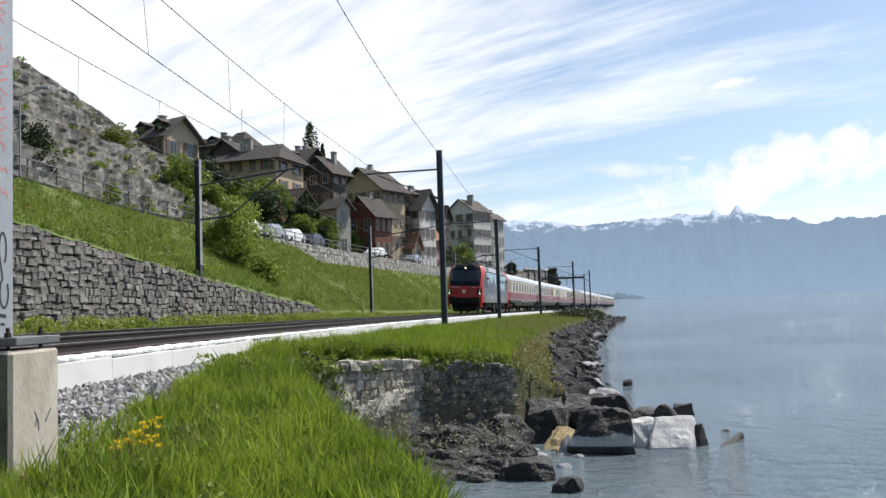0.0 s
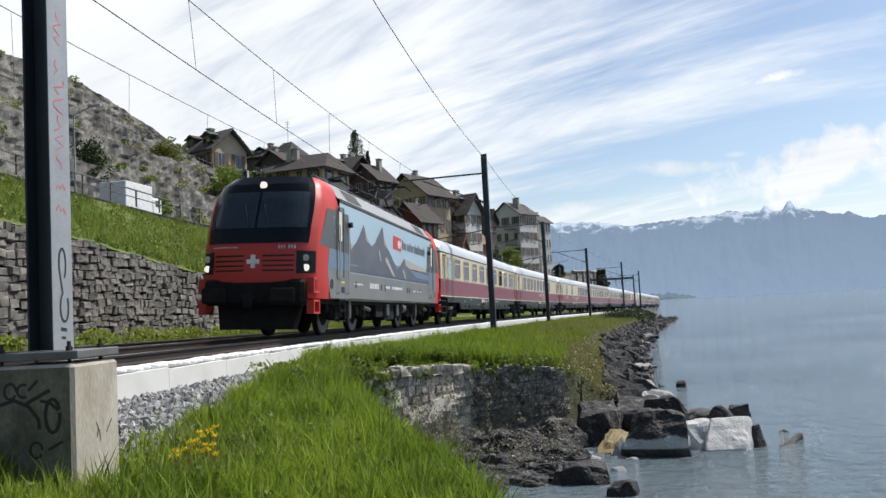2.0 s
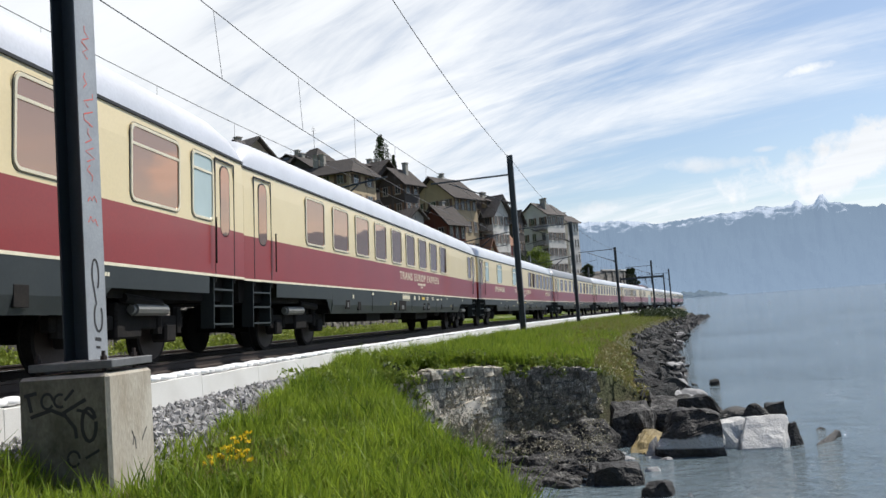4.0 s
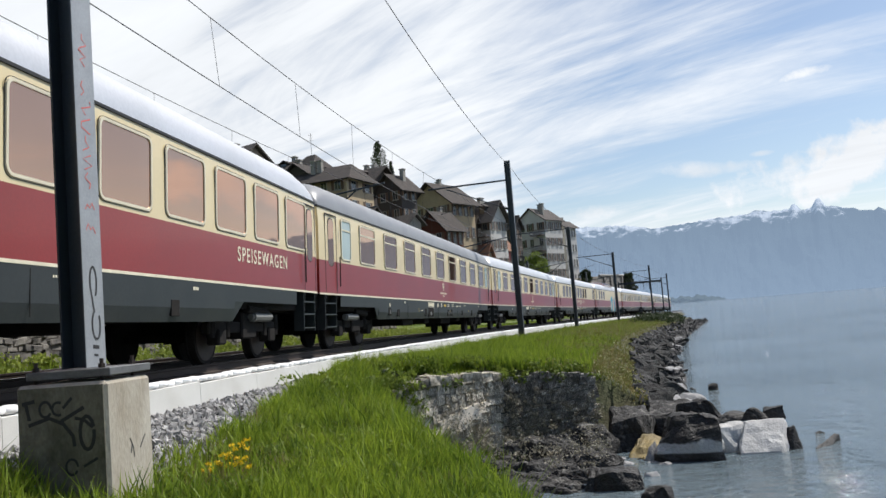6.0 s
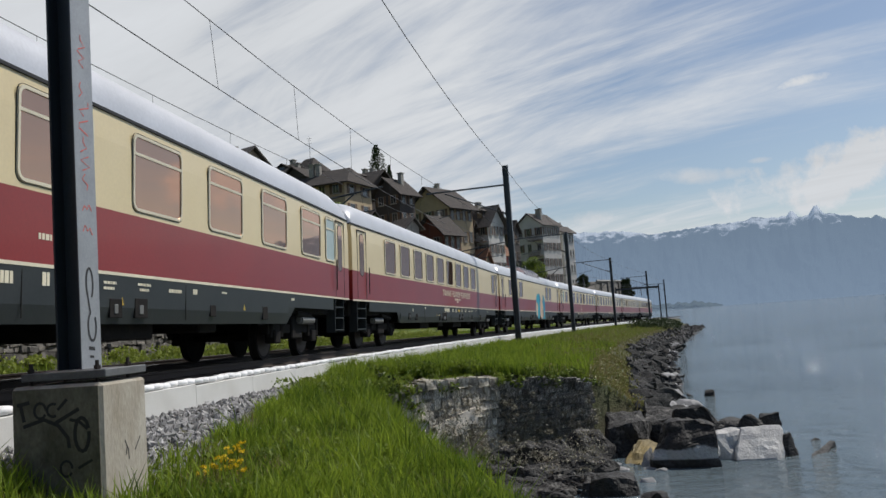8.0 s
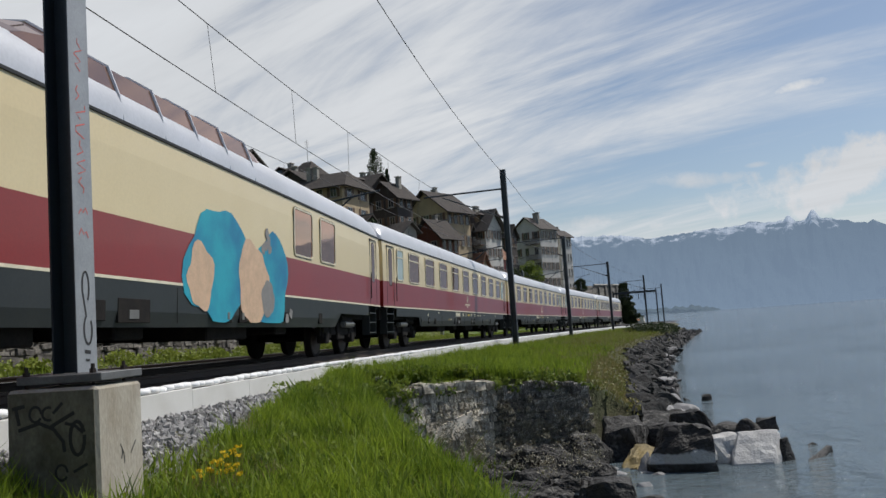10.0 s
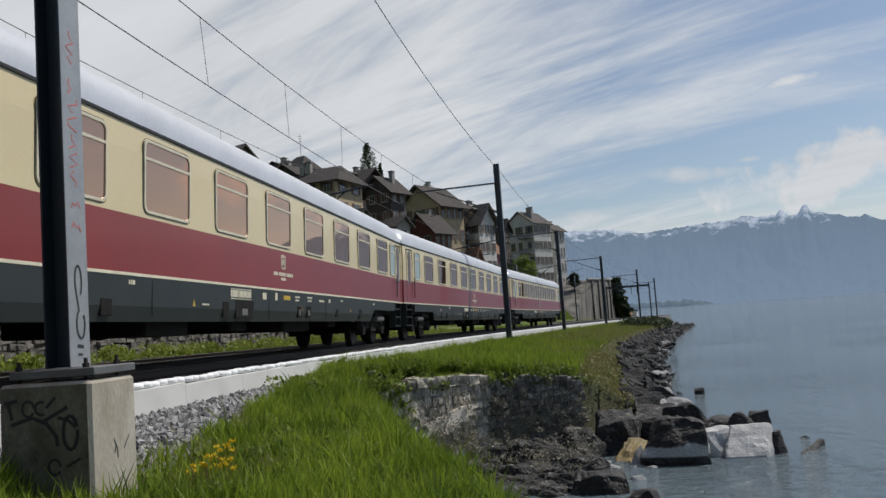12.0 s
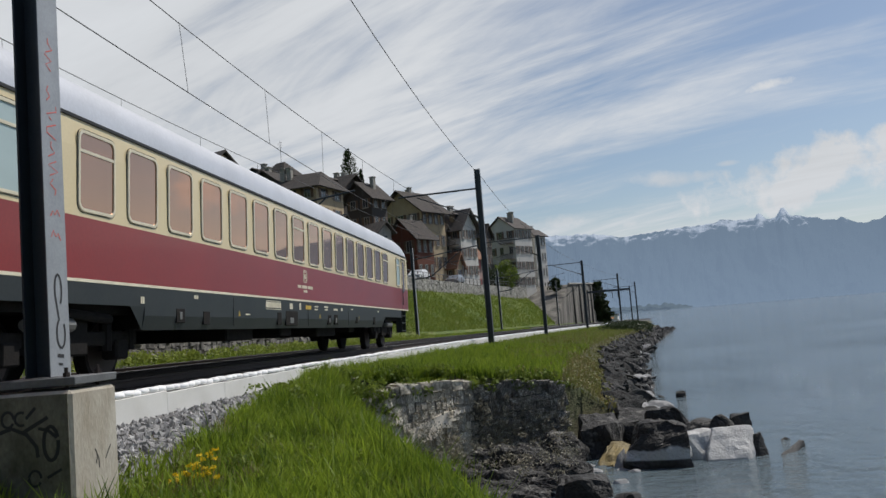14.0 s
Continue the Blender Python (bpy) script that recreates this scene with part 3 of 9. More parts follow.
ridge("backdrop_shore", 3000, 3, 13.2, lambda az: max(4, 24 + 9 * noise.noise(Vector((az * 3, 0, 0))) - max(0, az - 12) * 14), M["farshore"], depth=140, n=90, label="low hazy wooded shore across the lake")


# ---- tracks ----
def canted(s, dx, z, centre):
    c = radians(CANT)
    return at(s, centre + bend(s) + dx * math.cos(c) + z * math.sin(c), z * math.cos(c) - dx * math.sin(c))


def rail(centre, dx):
    prof = ((-0.07, -0.17), (0.07, -0.17), (0.07, -0.155), (0.012, -0.13), (0.012, -0.045), (0.036, -0.035), (0.036, -0.004), (-0.036, -0.004), (-0.036, -0.035), (-0.012, -0.045), (-0.012, -0.13), (-0.07, -0.155))
    verts, faces = [], []
    ss = span(-60, 3, 0, 1.5, 80, 4, 330)
    n = len(prof)
    for i, s in enumerate(ss):
        verts += [canted(s, dx + x, z, centre) for x, z in prof]
        if i:
            a, b = n * (i - 1), n * i
            faces += [(a + k, a + (k + 1) % n, b + (k + 1) % n, b + k) for k in range(n)]
    r = obj("rail", verts, faces, M["rail"])
    verts, faces = [], []
    for i, s in enumerate(ss):
        verts += [canted(s, dx + x, z, centre) for x, z in ((-0.03, -0.003), (0.03, -0.003), (0.022, 0.0), (-0.022, 0.0))]
        if i:
            a, b = 4 * (i - 1), 4 * i
            faces += [(a + k, a + (k + 1) % 4, b + (k + 1) % 4, b + k) for k in range(4)]
    obj("running_surface", verts, faces, M["railhead"], r)
    return r


for nm, c in (("railway_track", CENTRE), ("railway_track", CENTRE2)):
    tr = thing(nm, Matrix(), "railway track of brown rails on grey sleepers in ballast", "railway track", "railway tracks", kind="structure")
    for dx in (-0.755, 0.755):
        rail(c, dx).parent = tr
    bm = box(B(), -1.25, 1.25, -0.13, 0.13, -0.36, -0.175, 0.02)
    first = part("sleeper", bm, M["sleeper"], tr)
    first.matrix_basis = along(-3, c + bend(-3))
    for i in range(110):
        s = -3 + 0.6 * (i + 1)
        again("sleeper", first, along(s, c + bend(s)) @ Matrix.Rotation(radians(CANT), 4, "Y"), tr)

# low pale concrete edging wall, in elements, with a wrapped white cable along its top
edge = thing("edging_wall", Matrix(), "low pale concrete wall edging the ballast", "wall", kind="structure")
bm = B()
box(bm, -0.07, 0.07, -1.0, 0.996, -0.8, -0.205, 0.006)
elem = part("wall_element", bm, M["concrete"], edge)
elem.matrix_basis = along(-4, 0.86)
for i in range(1, 84):
    again("wall_element", elem, along(-4 + 2.0 * i, 0.86, 0.006 * math.sin(i * 2.1)), edge)
cable = thing("wrapped_cable", Matrix(), "white wrapped cable lying along the top of the low wall", "cable")
segs = []
for kk in range(3):
    bm = bmesh.new()
    bmesh.ops.create_uvsphere(bm, u_segments=8, v_segments=6, radius=1)
    for v in bm.verts:
        n_ = noise.noise(v.co * 1.7 + Vector((kk * 5, 0, 0)))
        v.co = Vector((v.co.x * 0.085, max(-0.8, min(0.8, v.co.y)) * 0.15, max(-0.7, min(0.75, v.co.z)) * 0.055)) * (1 + 0.16 * n_)
    o_ = part("wrapping", bm, M["white"], cable, smooth=True)
    segs.append(o_)
rnd = random.Random(4)
for i in range(280):
    s = -1 + 0.235 * i
    m = along(s, 0.83 + 0.02 * math.sin(s * 0.9) + rnd.uniform(-0.012, 0.012), -0.165 + rnd.uniform(-0.008, 0.01)) @ Matrix.Rotation(rnd.uniform(-0.12, 0.12), 4, "Z")
    if i < 3:
        segs[i].matrix_basis = m
    else:
        again("wrapping", segs[rnd.randrange(3)], m, cable)
verts, faces = [], []
for i, s in enumerate(span(64.6, 0.5, 160)):
    w = 0.01 * math.sin(s * 5)
    verts += [at(s, 0.83 + x, -0.21 + z) for x, z in ((-0.1, 0.0), (-0.08, 0.075 + w), (0.08, 0.08 - w), (0.1, 0.0))]
    if i:
        a, b = 4 * i - 4, 4 * i
        faces += [(a + k, b + k, b + k + 1, a + k + 1) for k in range(3)]
obj("far_wrapping", verts, faces, M["white"], cable)

# ---- masts and wires ----
H_PROFILE = [(y, x) for x, y in ((-0.15, -0.14), (0.15, -0.14), (0.15, -0.12), (0.006, -0.12), (0.006, 0.12), (0.15, 0.12), (0.15, 0.14), (-0.15, 0.14), (-0.15, 0.12), (-0.006, 0.12), (-0.006, -0.12), (-0.15, -0.12))]


def column(bm, z0, z1, k=1.0):
    """An H-section column; its flanges face the track and the lake."""
    lo = [bm.verts.new((x * k, y * k, z0)) for x, y in H_PROFILE]
    hi = [bm.verts.new((x * k, y * k, z1)) for x, y in H_PROFILE]
    n = len(lo)
    for i in range(n):
        bm.faces.new((lo[i], lo[(i + 1) % n], hi[(i + 1) % n], hi[i]))
    bm.faces.new(lo[::-1]); bm.faces.new(hi)


ARM_Z, CONTACT_Z = 7.5, 5.85


def mast(s, o, top, base, reach, k=1.0, label="dark steel catenary mast beside the railway", arm=True, hill=False):
    """reach: where the wires hang, seen from the mast (negative: away from the lake)."""
    m = thing("catenary_mast", along(s, o), label, "mast", "catenary masts")
    bm = B(); column(bm, base - (0.6 if hill else 0), top, k)
    part("column", bm, M["mast"], m)
    sg = -1 if reach < 0 else 1
    if not hill:
        bm = box(B(), -0.3, 0.3, -0.3, 0.3, base - 0.7, base - 0.05, 0.02)
        part("footing", bm, M["block"], m, "grey concrete footing")
    else:
        # the sunlit flange is painted in as a paler strip
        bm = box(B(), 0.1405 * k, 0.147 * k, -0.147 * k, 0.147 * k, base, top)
        part("flange_face", bm, M["galv"], m, "grey flange face coloured paler as its lit side")
        bm = B(); tube(bm, (0.1, 0, 6.45), (5.6, 0, 7.1), 0.045)
        part("upper_arm", bm, M["mast"], m)
        bm = B(); tube(bm, (0.1, 0, 4.85), (1.5, 0, 4.95), 0.05); tube(bm, (1.5, 0, 4.95), (4.2, 0, 6.9), 0.04)
        part("strut", bm, M["mast"], m)
        bm = B(); tube(bm, (2.6, 0, 5.95), (5.2, 0, 6.05), 0.025)
        part("registration_arm", bm, M["mast"], m)
    if arm and not hill:
        bm = B()
        tube(bm, (sg * 0.1, 0, ARM_Z + 0.05), (reach + sg * 1.1, 0, ARM_Z), 0.045)
        part("upper_arm", bm, M["mast"], m)
        bm = B()
        tube(bm, (sg * 0.1, 0, CONTACT_Z + 0.2), (reach + sg * 0.1, 0, ARM_Z - 0.1), 0.03)
        part("strut", bm, M["mast"], m)
        bm = B()
        tube(bm, (reach - sg * 1.1, 0, CONTACT_Z + 0.6), (reach + sg * 0.5, 0, CONTACT_Z + 0.3), 0.022)
        part("registration_arm", bm, M["mast"], m)
        bm = B()
        for i in range(5):
            tube(bm, (sg * (0.16 + 0.07 * i), 0, CONTACT_Z + 0.2 + 0.07 * i * 0.6), (sg * (0.19 + 0.07 * i), 0, CONTACT_Z + 0.22 + 0.07 * i * 0.6), 0.075)
        part("insulator", bm, M["rail"], m, "brown ribbed insulator")
    return m


RIGHT = ((43.6, 1.75, 8.55), (70.5, 1.8, 7.7), (105.0, 1.9, 7.75), (154.0, 2.0, 8.4), (195.0, 2.2, 8.4))
for s, o, top in RIGHT:
    mast(s, o, top, -0.55, CENTRE - o)
for s, o, top, base in ((37.9, -8.78, 7.66, 2.75), (68.0, -8.3, 7.4, 0.3), (104, -8.4, 7.6, 0.3), (150, -8.4, 8.0, 0.3), (188, -8.4, 8.0, 0.3)):
    mast(s, o, top, base, CENTRE2 - o, 0.82, hill=True)

# the near mast stands on a tall concrete block
near = thing("catenary_mast", along(6.78, 1.862), "dark steel catenary mast with sprayed scrawls, bolted to a concrete block", "mast", "catenary masts")
bm = B(); column(bm, 0.17, 8.6, 0.95)
for v in bm.verts:
    v.co.x *= 0.81
    v.co.y *= 1.05
part("column", bm, M["mast"], near)
# paler sheet over the dark column stands for its lit lake side
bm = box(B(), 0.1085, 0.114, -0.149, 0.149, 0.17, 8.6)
face = part("flange_face", bm, M["galv"], near, "grey flange face coloured paler as its lit side, with red and black scrawls")
bm = box(B(), -0.31, 0.42, -0.33, 0.33, 0.10, 0.165, 0.006)
part("base_plate", bm, M["plate"], near)
for ix in (-0.28, 0.3):
    for iy in (-0.24, 0.24):
        bm = B()
        tube(bm, (ix, iy, -0.02), (ix, iy, 0.24), 0.016)
        tube(bm, (ix, iy, 0.166), (ix, iy, 0.2), 0.03, 6)
        part("bolt", bm, M["rail"], near)


def scrawl(name, pts, width, mat, parent, plane, off, label=""):
    """A sprayed line through pts (u, z) on a flat face: plane 'x' (faces the lake) or 'y' (faces along the line)."""
    bm = B()
    up, lo = [], []
    for i, (u, z) in enumerate(pts):
        a, b = pts[max(0, i - 1)], pts[min(len(pts) - 1, i + 1)]
        d = math.hypot(b[0] - a[0], b[1] - a[1]) or 1
        nx, nz = -(b[1] - a[1]) / d * width / 2, (b[0] - a[0]) / d * width / 2
        for lst, q in ((up, 1), (lo, -1)):
            co = (off, u + q * nx, z + q * nz) if plane == "x" else (u + q * nx, off, z + q * nz)
            lst.append(bm.verts.new(co))
    for i in range(len(pts) - 1):
        bm.faces.new((up[i], up[i + 1], lo[i + 1], lo[i]))
    return part(name, bm, M[mat], parent, label)


def curl(cy, cz, ry, rz, a0, a1, n=14):
    return [(cy + ry * math.cos(radians(a0 + (a1 - a0) * i / n)), cz + rz * math.sin(radians(a0 + (a1 - a0) * i / n))) for i in range(n + 1)]


scrawl("scrawl", curl(0.0, 0.88, 0.05, 0.13, -60, 200) + curl(0.02, 0.52, 0.06, 0.12, 110, 400), 0.022, "spray_black", face, "x", 0.1165)
scrawl("scrawl", [(-0.04, 0.34), (0.05, 0.33)], 0.03, "spray_black", face, "x", 0.1165)
scrawl("scrawl", [(-0.03, 0.27), (0.03, 0.265)], 0.02, "spray_black", face, "x", 0.1165)
rz_ = random.Random(12)
for i, z in enumerate((1.32, 1.5, 1.68, 1.84, 2.0, 2.16, 2.32, 2.48, 2.75, 2.9)):
    if z < 1.6:
        pts = [(-0.07 + 0.035 * k, z + 0.05 * (k % 2) + rz_.uniform(-0.02, 0.02)) for k in range(5)]
    else:
        pts = [(rz_.uniform(-0.08, 0.08), z + 0.045 * k) for k in range(4)]
    scrawl("scrawl", pts, 0.011, "spray_red", face, "x", 0.1165)
footing = thing("concrete_block", along(6.75, 1.885, 0.07), "weathered concrete foundation block with black sprayed scrawls", "foundation")
bm = box(B(), -0.39, 0.39, -0.36, 0.36, -1.7, -0.005, 0.03)
blk = part("block", bm, M["block"], footing)
# thin panel that paints the shade of the front face, moss included
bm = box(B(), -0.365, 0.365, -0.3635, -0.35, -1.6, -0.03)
part("mossy_face", bm, M["shaded_moss"], blk, "face coloured dark for its shade, with moss and dirt")
for pts, w in (([(-0.3, -0.14), (-0.27, -0.28)], 0.03), ([(-0.33, -0.15), (-0.22, -0.13)], 0.03), (curl(-0.13, -0.2, 0.05, 0.06, 0, 330), 0.022), (curl(-0.02, -0.2, 0.05, 0.05, 60, 300), 0.022),
               ([(0.02, -0.2), (0.1, -0.12)], 0.025), ([(-0.28, -0.32), (-0.1, -0.27), (0.02, -0.32), (0.1, -0.42), (0.11, -0.5)], 0.03), ([(0.0, -0.3), (0.2, -0.2)], 0.03),
               (curl(0.22, -0.4, 0.06, 0.13, 20, 370), 0.03), ([(0.12, -0.28), (0.2, -0.3), (0.27, -0.36)], 0.025), (curl(0.08, -0.66, 0.05, 0.06, 0, 330), 0.02), ([(0.18, -0.66), (0.3, -0.6)], 0.022)):
    scrawl("scrawl", pts, w, "spray_black", blk, "y", -0.3655)
for pts in ([(-0.02, -0.62), (0.0, -0.56), (-0.03, -0.5), (0.02, -0.58), (0.03, -0.66)], [(0.13, -0.6), (0.18, -0.54), (0.22, -0.5)]):
    scrawl("scrawl", pts, 0.014, "spray_black", blk, "x", 0.3915)


def wire(name, pts, r, parent=None, label="", n=5):
    verts, faces = [], []
    for i, p_ in enumerate(pts):
        p_ = Vector(p_)
        d = (Vector(pts[min(i + 1, len(pts) - 1)]) - Vector(pts[max(i - 1, 0)])).normalized()
        a = d.cross(Vector((0, 0, 1))).normalized()
        b = a.cross(d)
        verts += [p_ + a * (r * math.cos(k * math.tau / n)) + b * (r * math.sin(k * math.tau / n)) for k in range(n)]
        if i:
            x, y = n * (i - 1), n * i
            faces += [(x + k, x + (k + 1) % n, y + (k + 1) % n, y + k) for k in range(n)]
    return obj(name, verts, faces, M["wire"], parent)


STOPS = [-40, 6.8, 43.6, 70.5, 105, 154, 195, 240]
STOPS2 = [-34, 2, 36.6, 68, 104, 150, 188, 230]


def catenary(stops, centre, group):
    line = thing("overhead_line", Matrix(), "thin dark overhead wires with droppers above the track", "overhead line", group)
    for a, b in zip(stops, stops[1:]):
        mess, cont, n = [], [], 14
        stag = 0.2
        for i in range(n + 1):
            k = i / n
            s = a + (b - a) * k
            sag = 4 * k * (1 - k)
            mess.append(at(s, centre, ARM_Z + 0.02 - 0.14 * sag))
            cont.append(at(s, centre + stag * math.cos(math.pi * k), CONTACT_Z))
        wire("messenger_wire", mess, 0.011, line)
        wire("contact_wire", cont, 0.011, line)
        for i in (2, 4, 6, 8, 10, 12):
            wire("dropper", [mess[i], cont[i]], 0.006, line, n=4)


catenary(STOPS, CENTRE, "overhead lines")
catenary(STOPS2, CENTRE2, "overhead lines")
feeder = thing("feeder_wire", Matrix(), "single dark feeder wire strung between mast tops", "cable")
for (a, za_), (b, zb_) in zip([(-40, 8.6), (6.8, 8.6), (43.6, 8.1), (70.5, 7.4), (105, 7.4), (154, 8.0)], [(6.8, 8.6), (43.6, 8.1), (70.5, 7.4), (105, 7.4), (154, 8.0), (195, 8.0)]):
    wire("wire", [at(a + (b - a) * i / 12, 1.95, za_ + (zb_ - za_) * i / 12 - 0.16 * 4 * (i / 12) * (1 - i / 12)) for i in range(13)], 0.012, feeder)
# ---- the train ----
CARS = []
M["cream"] = material("cream_paint", (0.69, 0.575, 0.345), 0.3, second=(0.65, 0.53, 0.30), scale=1.2, fine=25, amount=0.5, grain=0.03, bump=0.02)
M["red"] = material("wine_red_paint", (0.255, 0.026, 0.022), 0.3, second=(0.205, 0.024, 0.02), scale=1.0, fine=25, grain=0.05, bump=0.02)
M["skirt"] = material("dark_green_grey_paint", (0.018, 0.023, 0.024), 0.5, second=(0.032, 0.036, 0.035), scale=1.5, fine=20, grain=0.12, bump=0.03)
M["roof"] = material("silver_roof_paint", (0.62, 0.63, 0.66), 0.35, 0.25, second=(0.5, 0.51, 0.53), scale=1.3, fine=20, grain=0.05, bump=0.03)
M["roof_dark"] = material("grey_roof_paint", (0.27, 0.275, 0.285), 0.42, 0.2, second=(0.2, 0.2, 0.21), scale=1.3, fine=20, grain=0.06, bump=0.03)
M["under"] = material("underframe_black", (0.014, 0.013, 0.013), 0.85, spec=0.15, second=(0.028, 0.024, 0.02), scale=4, fine=30, grain=0.2)
M["frame"] = material("window_frame", (0.74, 0.67, 0.50), 0.35, 0.1, scale=3, grain=0.03, bump=0)
M["rubber"] = material("black_rubber", (0.012, 0.012, 0.013), 0.6, bump=0)
M["glass"] = material("coated_glass", (0.58, 0.335, 0.23), 0.03, 0.92, second=(0.53, 0.305, 0.21), scale=0.8, bump=0, grain=0.0)
M["frost"] = material("frosted_glass", (0.42, 0.52, 0.52), 0.25, 0.0, scale=1, bump=0, grain=0.02)
M["disc_grey"] = material("dull_grey_metal", (0.2, 0.2, 0.19), 0.55, 0.4, bump=0.02)
M["silver"] = material("bare_metal", (0.55, 0.55, 0.54), 0.35, 0.8, bump=0.02)
for k_ in ("cream", "red"):
    coated(M[k_])
M["ochre_plate"] = material("yellow_plate", (0.55, 0.38, 0.05), 0.5, bump=0)
M["letter"] = material("cream_lettering", (0.78, 0.72, 0.55), 0.5, bump=0, grain=0.02)

SIDE = ((1.36, 0.72), (1.405, 0.93), (1.412, 1.335), (1.412, 1.375), (1.412, 2.16), (1.405, 3.04), (1.375, 3.43))
ROOF = ((1.375, 3.43), (1.37, 3.53), (1.345, 3.68), (1.275, 3.84), (1.13, 3.99), (0.88, 4.11), (0.5, 4.18), (0.0, 4.2))


def shell(bm, prof, y0, y1, flanks=(1, -1)):
    """Side sheets: a profile of (x, z) drawn out along y, on both flanks."""
    for sg in flanks:
        a = [bm.verts.new((sg * x, y0, z)) for x, z in prof]
        b = [bm.verts.new((sg * x, y1, z)) for x, z in prof]
        for i in range(len(prof) - 1):
            bm.faces.new((a[i], a[i + 1], b[i + 1], b[i]) if sg > 0 else (a[i + 1], a[i], b[i], b[i + 1]))


def ring(bm, x, yc, zc, w, h, r, t, depth, n=4):
    """A rounded rectangular frame that stands depth proud of the flank at x."""
    def loop(w_, h_, r_, xx):
        vs = []
        for cy, cz, a0 in ((w_ / 2 - r_, h_ / 2 - r_, 0), (-w_ / 2 + r_, h_ / 2 - r_, 90), (-w_ / 2 + r_, -h_ / 2 + r_, 180), (w_ / 2 - r_, -h_ / 2 + r_, 270)):
            for i in range(n + 1):
                a = radians(a0 + 90 * i / n)
                vs.append(bm.verts.new((xx, yc + cy + r_ * math.cos(a), zc + cz + r_ * math.sin(a))))
        return vs
    o0, o1 = loop(w + 2 * t, h + 2 * t, r + t, x), loop(w + 1.7 * t, h + 1.7 * t, r + t * 0.85, x + depth)
    i1, i0 = loop(w, h, r, x + depth), loop(w, h, r, x)
    k = len(o0)
    for a, b in ((o0, o1), (o1, i1), (i1, i0)):
        for i in range(k):
            bm.faces.new((a[i], a[(i + 1) % k], b[(i + 1) % k], b[i]))


def pane(bm, x, yc, zc, w, h, r, n=4):
    vs = []
    for cy, cz, a0 in ((w / 2 - r, h / 2 - r, 0), (-w / 2 + r, h / 2 - r, 90), (-w / 2 + r, -h / 2 + r, 180), (w / 2 - r, -h / 2 + r, 270)):
        for i in range(n + 1):
            a = radians(a0 + 90 * i / n)
            vs.append(bm.verts.new((x, yc + cy + r * math.cos(a), zc + cz + r * math.sin(a))))
    bm.faces.new(vs)


def wheelset(parent, y, r=0.46):
    bm = B()
    for sg in (1, -1):
        tube(bm, (sg * 0.69, y, r), (sg * 0.82, y, r), r, 24)
        tube(bm, (sg * 0.66, y, r), (sg * 0.69, y, r), r + 0.03, 24)
    tube(bm, (-0.8, y, r), (0.8, y, r), 0.08, 10)
    part("wheelset", bm, M["under"], parent)
    for sg in (1, -1):
        bm = tube(B(), (sg * 0.82, y, r), (sg * 0.826, y, r), r - 0.06, 20)
        part("wheel_disc", bm, M["rail"], parent)


def bogie(parent, yc, base=2.5, r=0.46):
    for dy in (-base / 2, base / 2):
        wheelset(parent, yc + dy, r)
    bm = B()
    for sg in (1, -1):
        box(bm, sg * 1.02 - 0.07, sg * 1.02 + 0.07, yc - base / 2 - 0.5, yc + base / 2 + 0.5, 0.52, 0.72, 0.02)
        for dy in (-base / 2, base / 2):
            box(bm, sg * 1.02 - 0.12, sg * 1.02 + 0.12, yc + dy - 0.17, yc + dy + 0.17, 0.32, 0.6, 0.03)
            for q in (-0.32, 0.32):
                tube(bm, (sg * 1.05, yc + dy + q, 0.45), (sg * 1.05, yc + dy + q, 0.85), 0.085, 8)
        box(bm, sg * 1.0 - 0.12, sg * 1.0 + 0.14, yc - 0.35, yc + 0.35, 0.4, 0.9, 0.03)
        tube(bm, (sg * 1.2, yc - 0.3, 0.95), (sg * 1.2, yc + 0.75, 0.88), 0.07, 8)
    box(bm, -1.0, 1.0, yc - 0.25, yc + 0.25, 0.5, 0.95)
    part("bogie_frame", bm, M["under"], parent)


WIN_Z, WIN_H = 2.755, 0.97


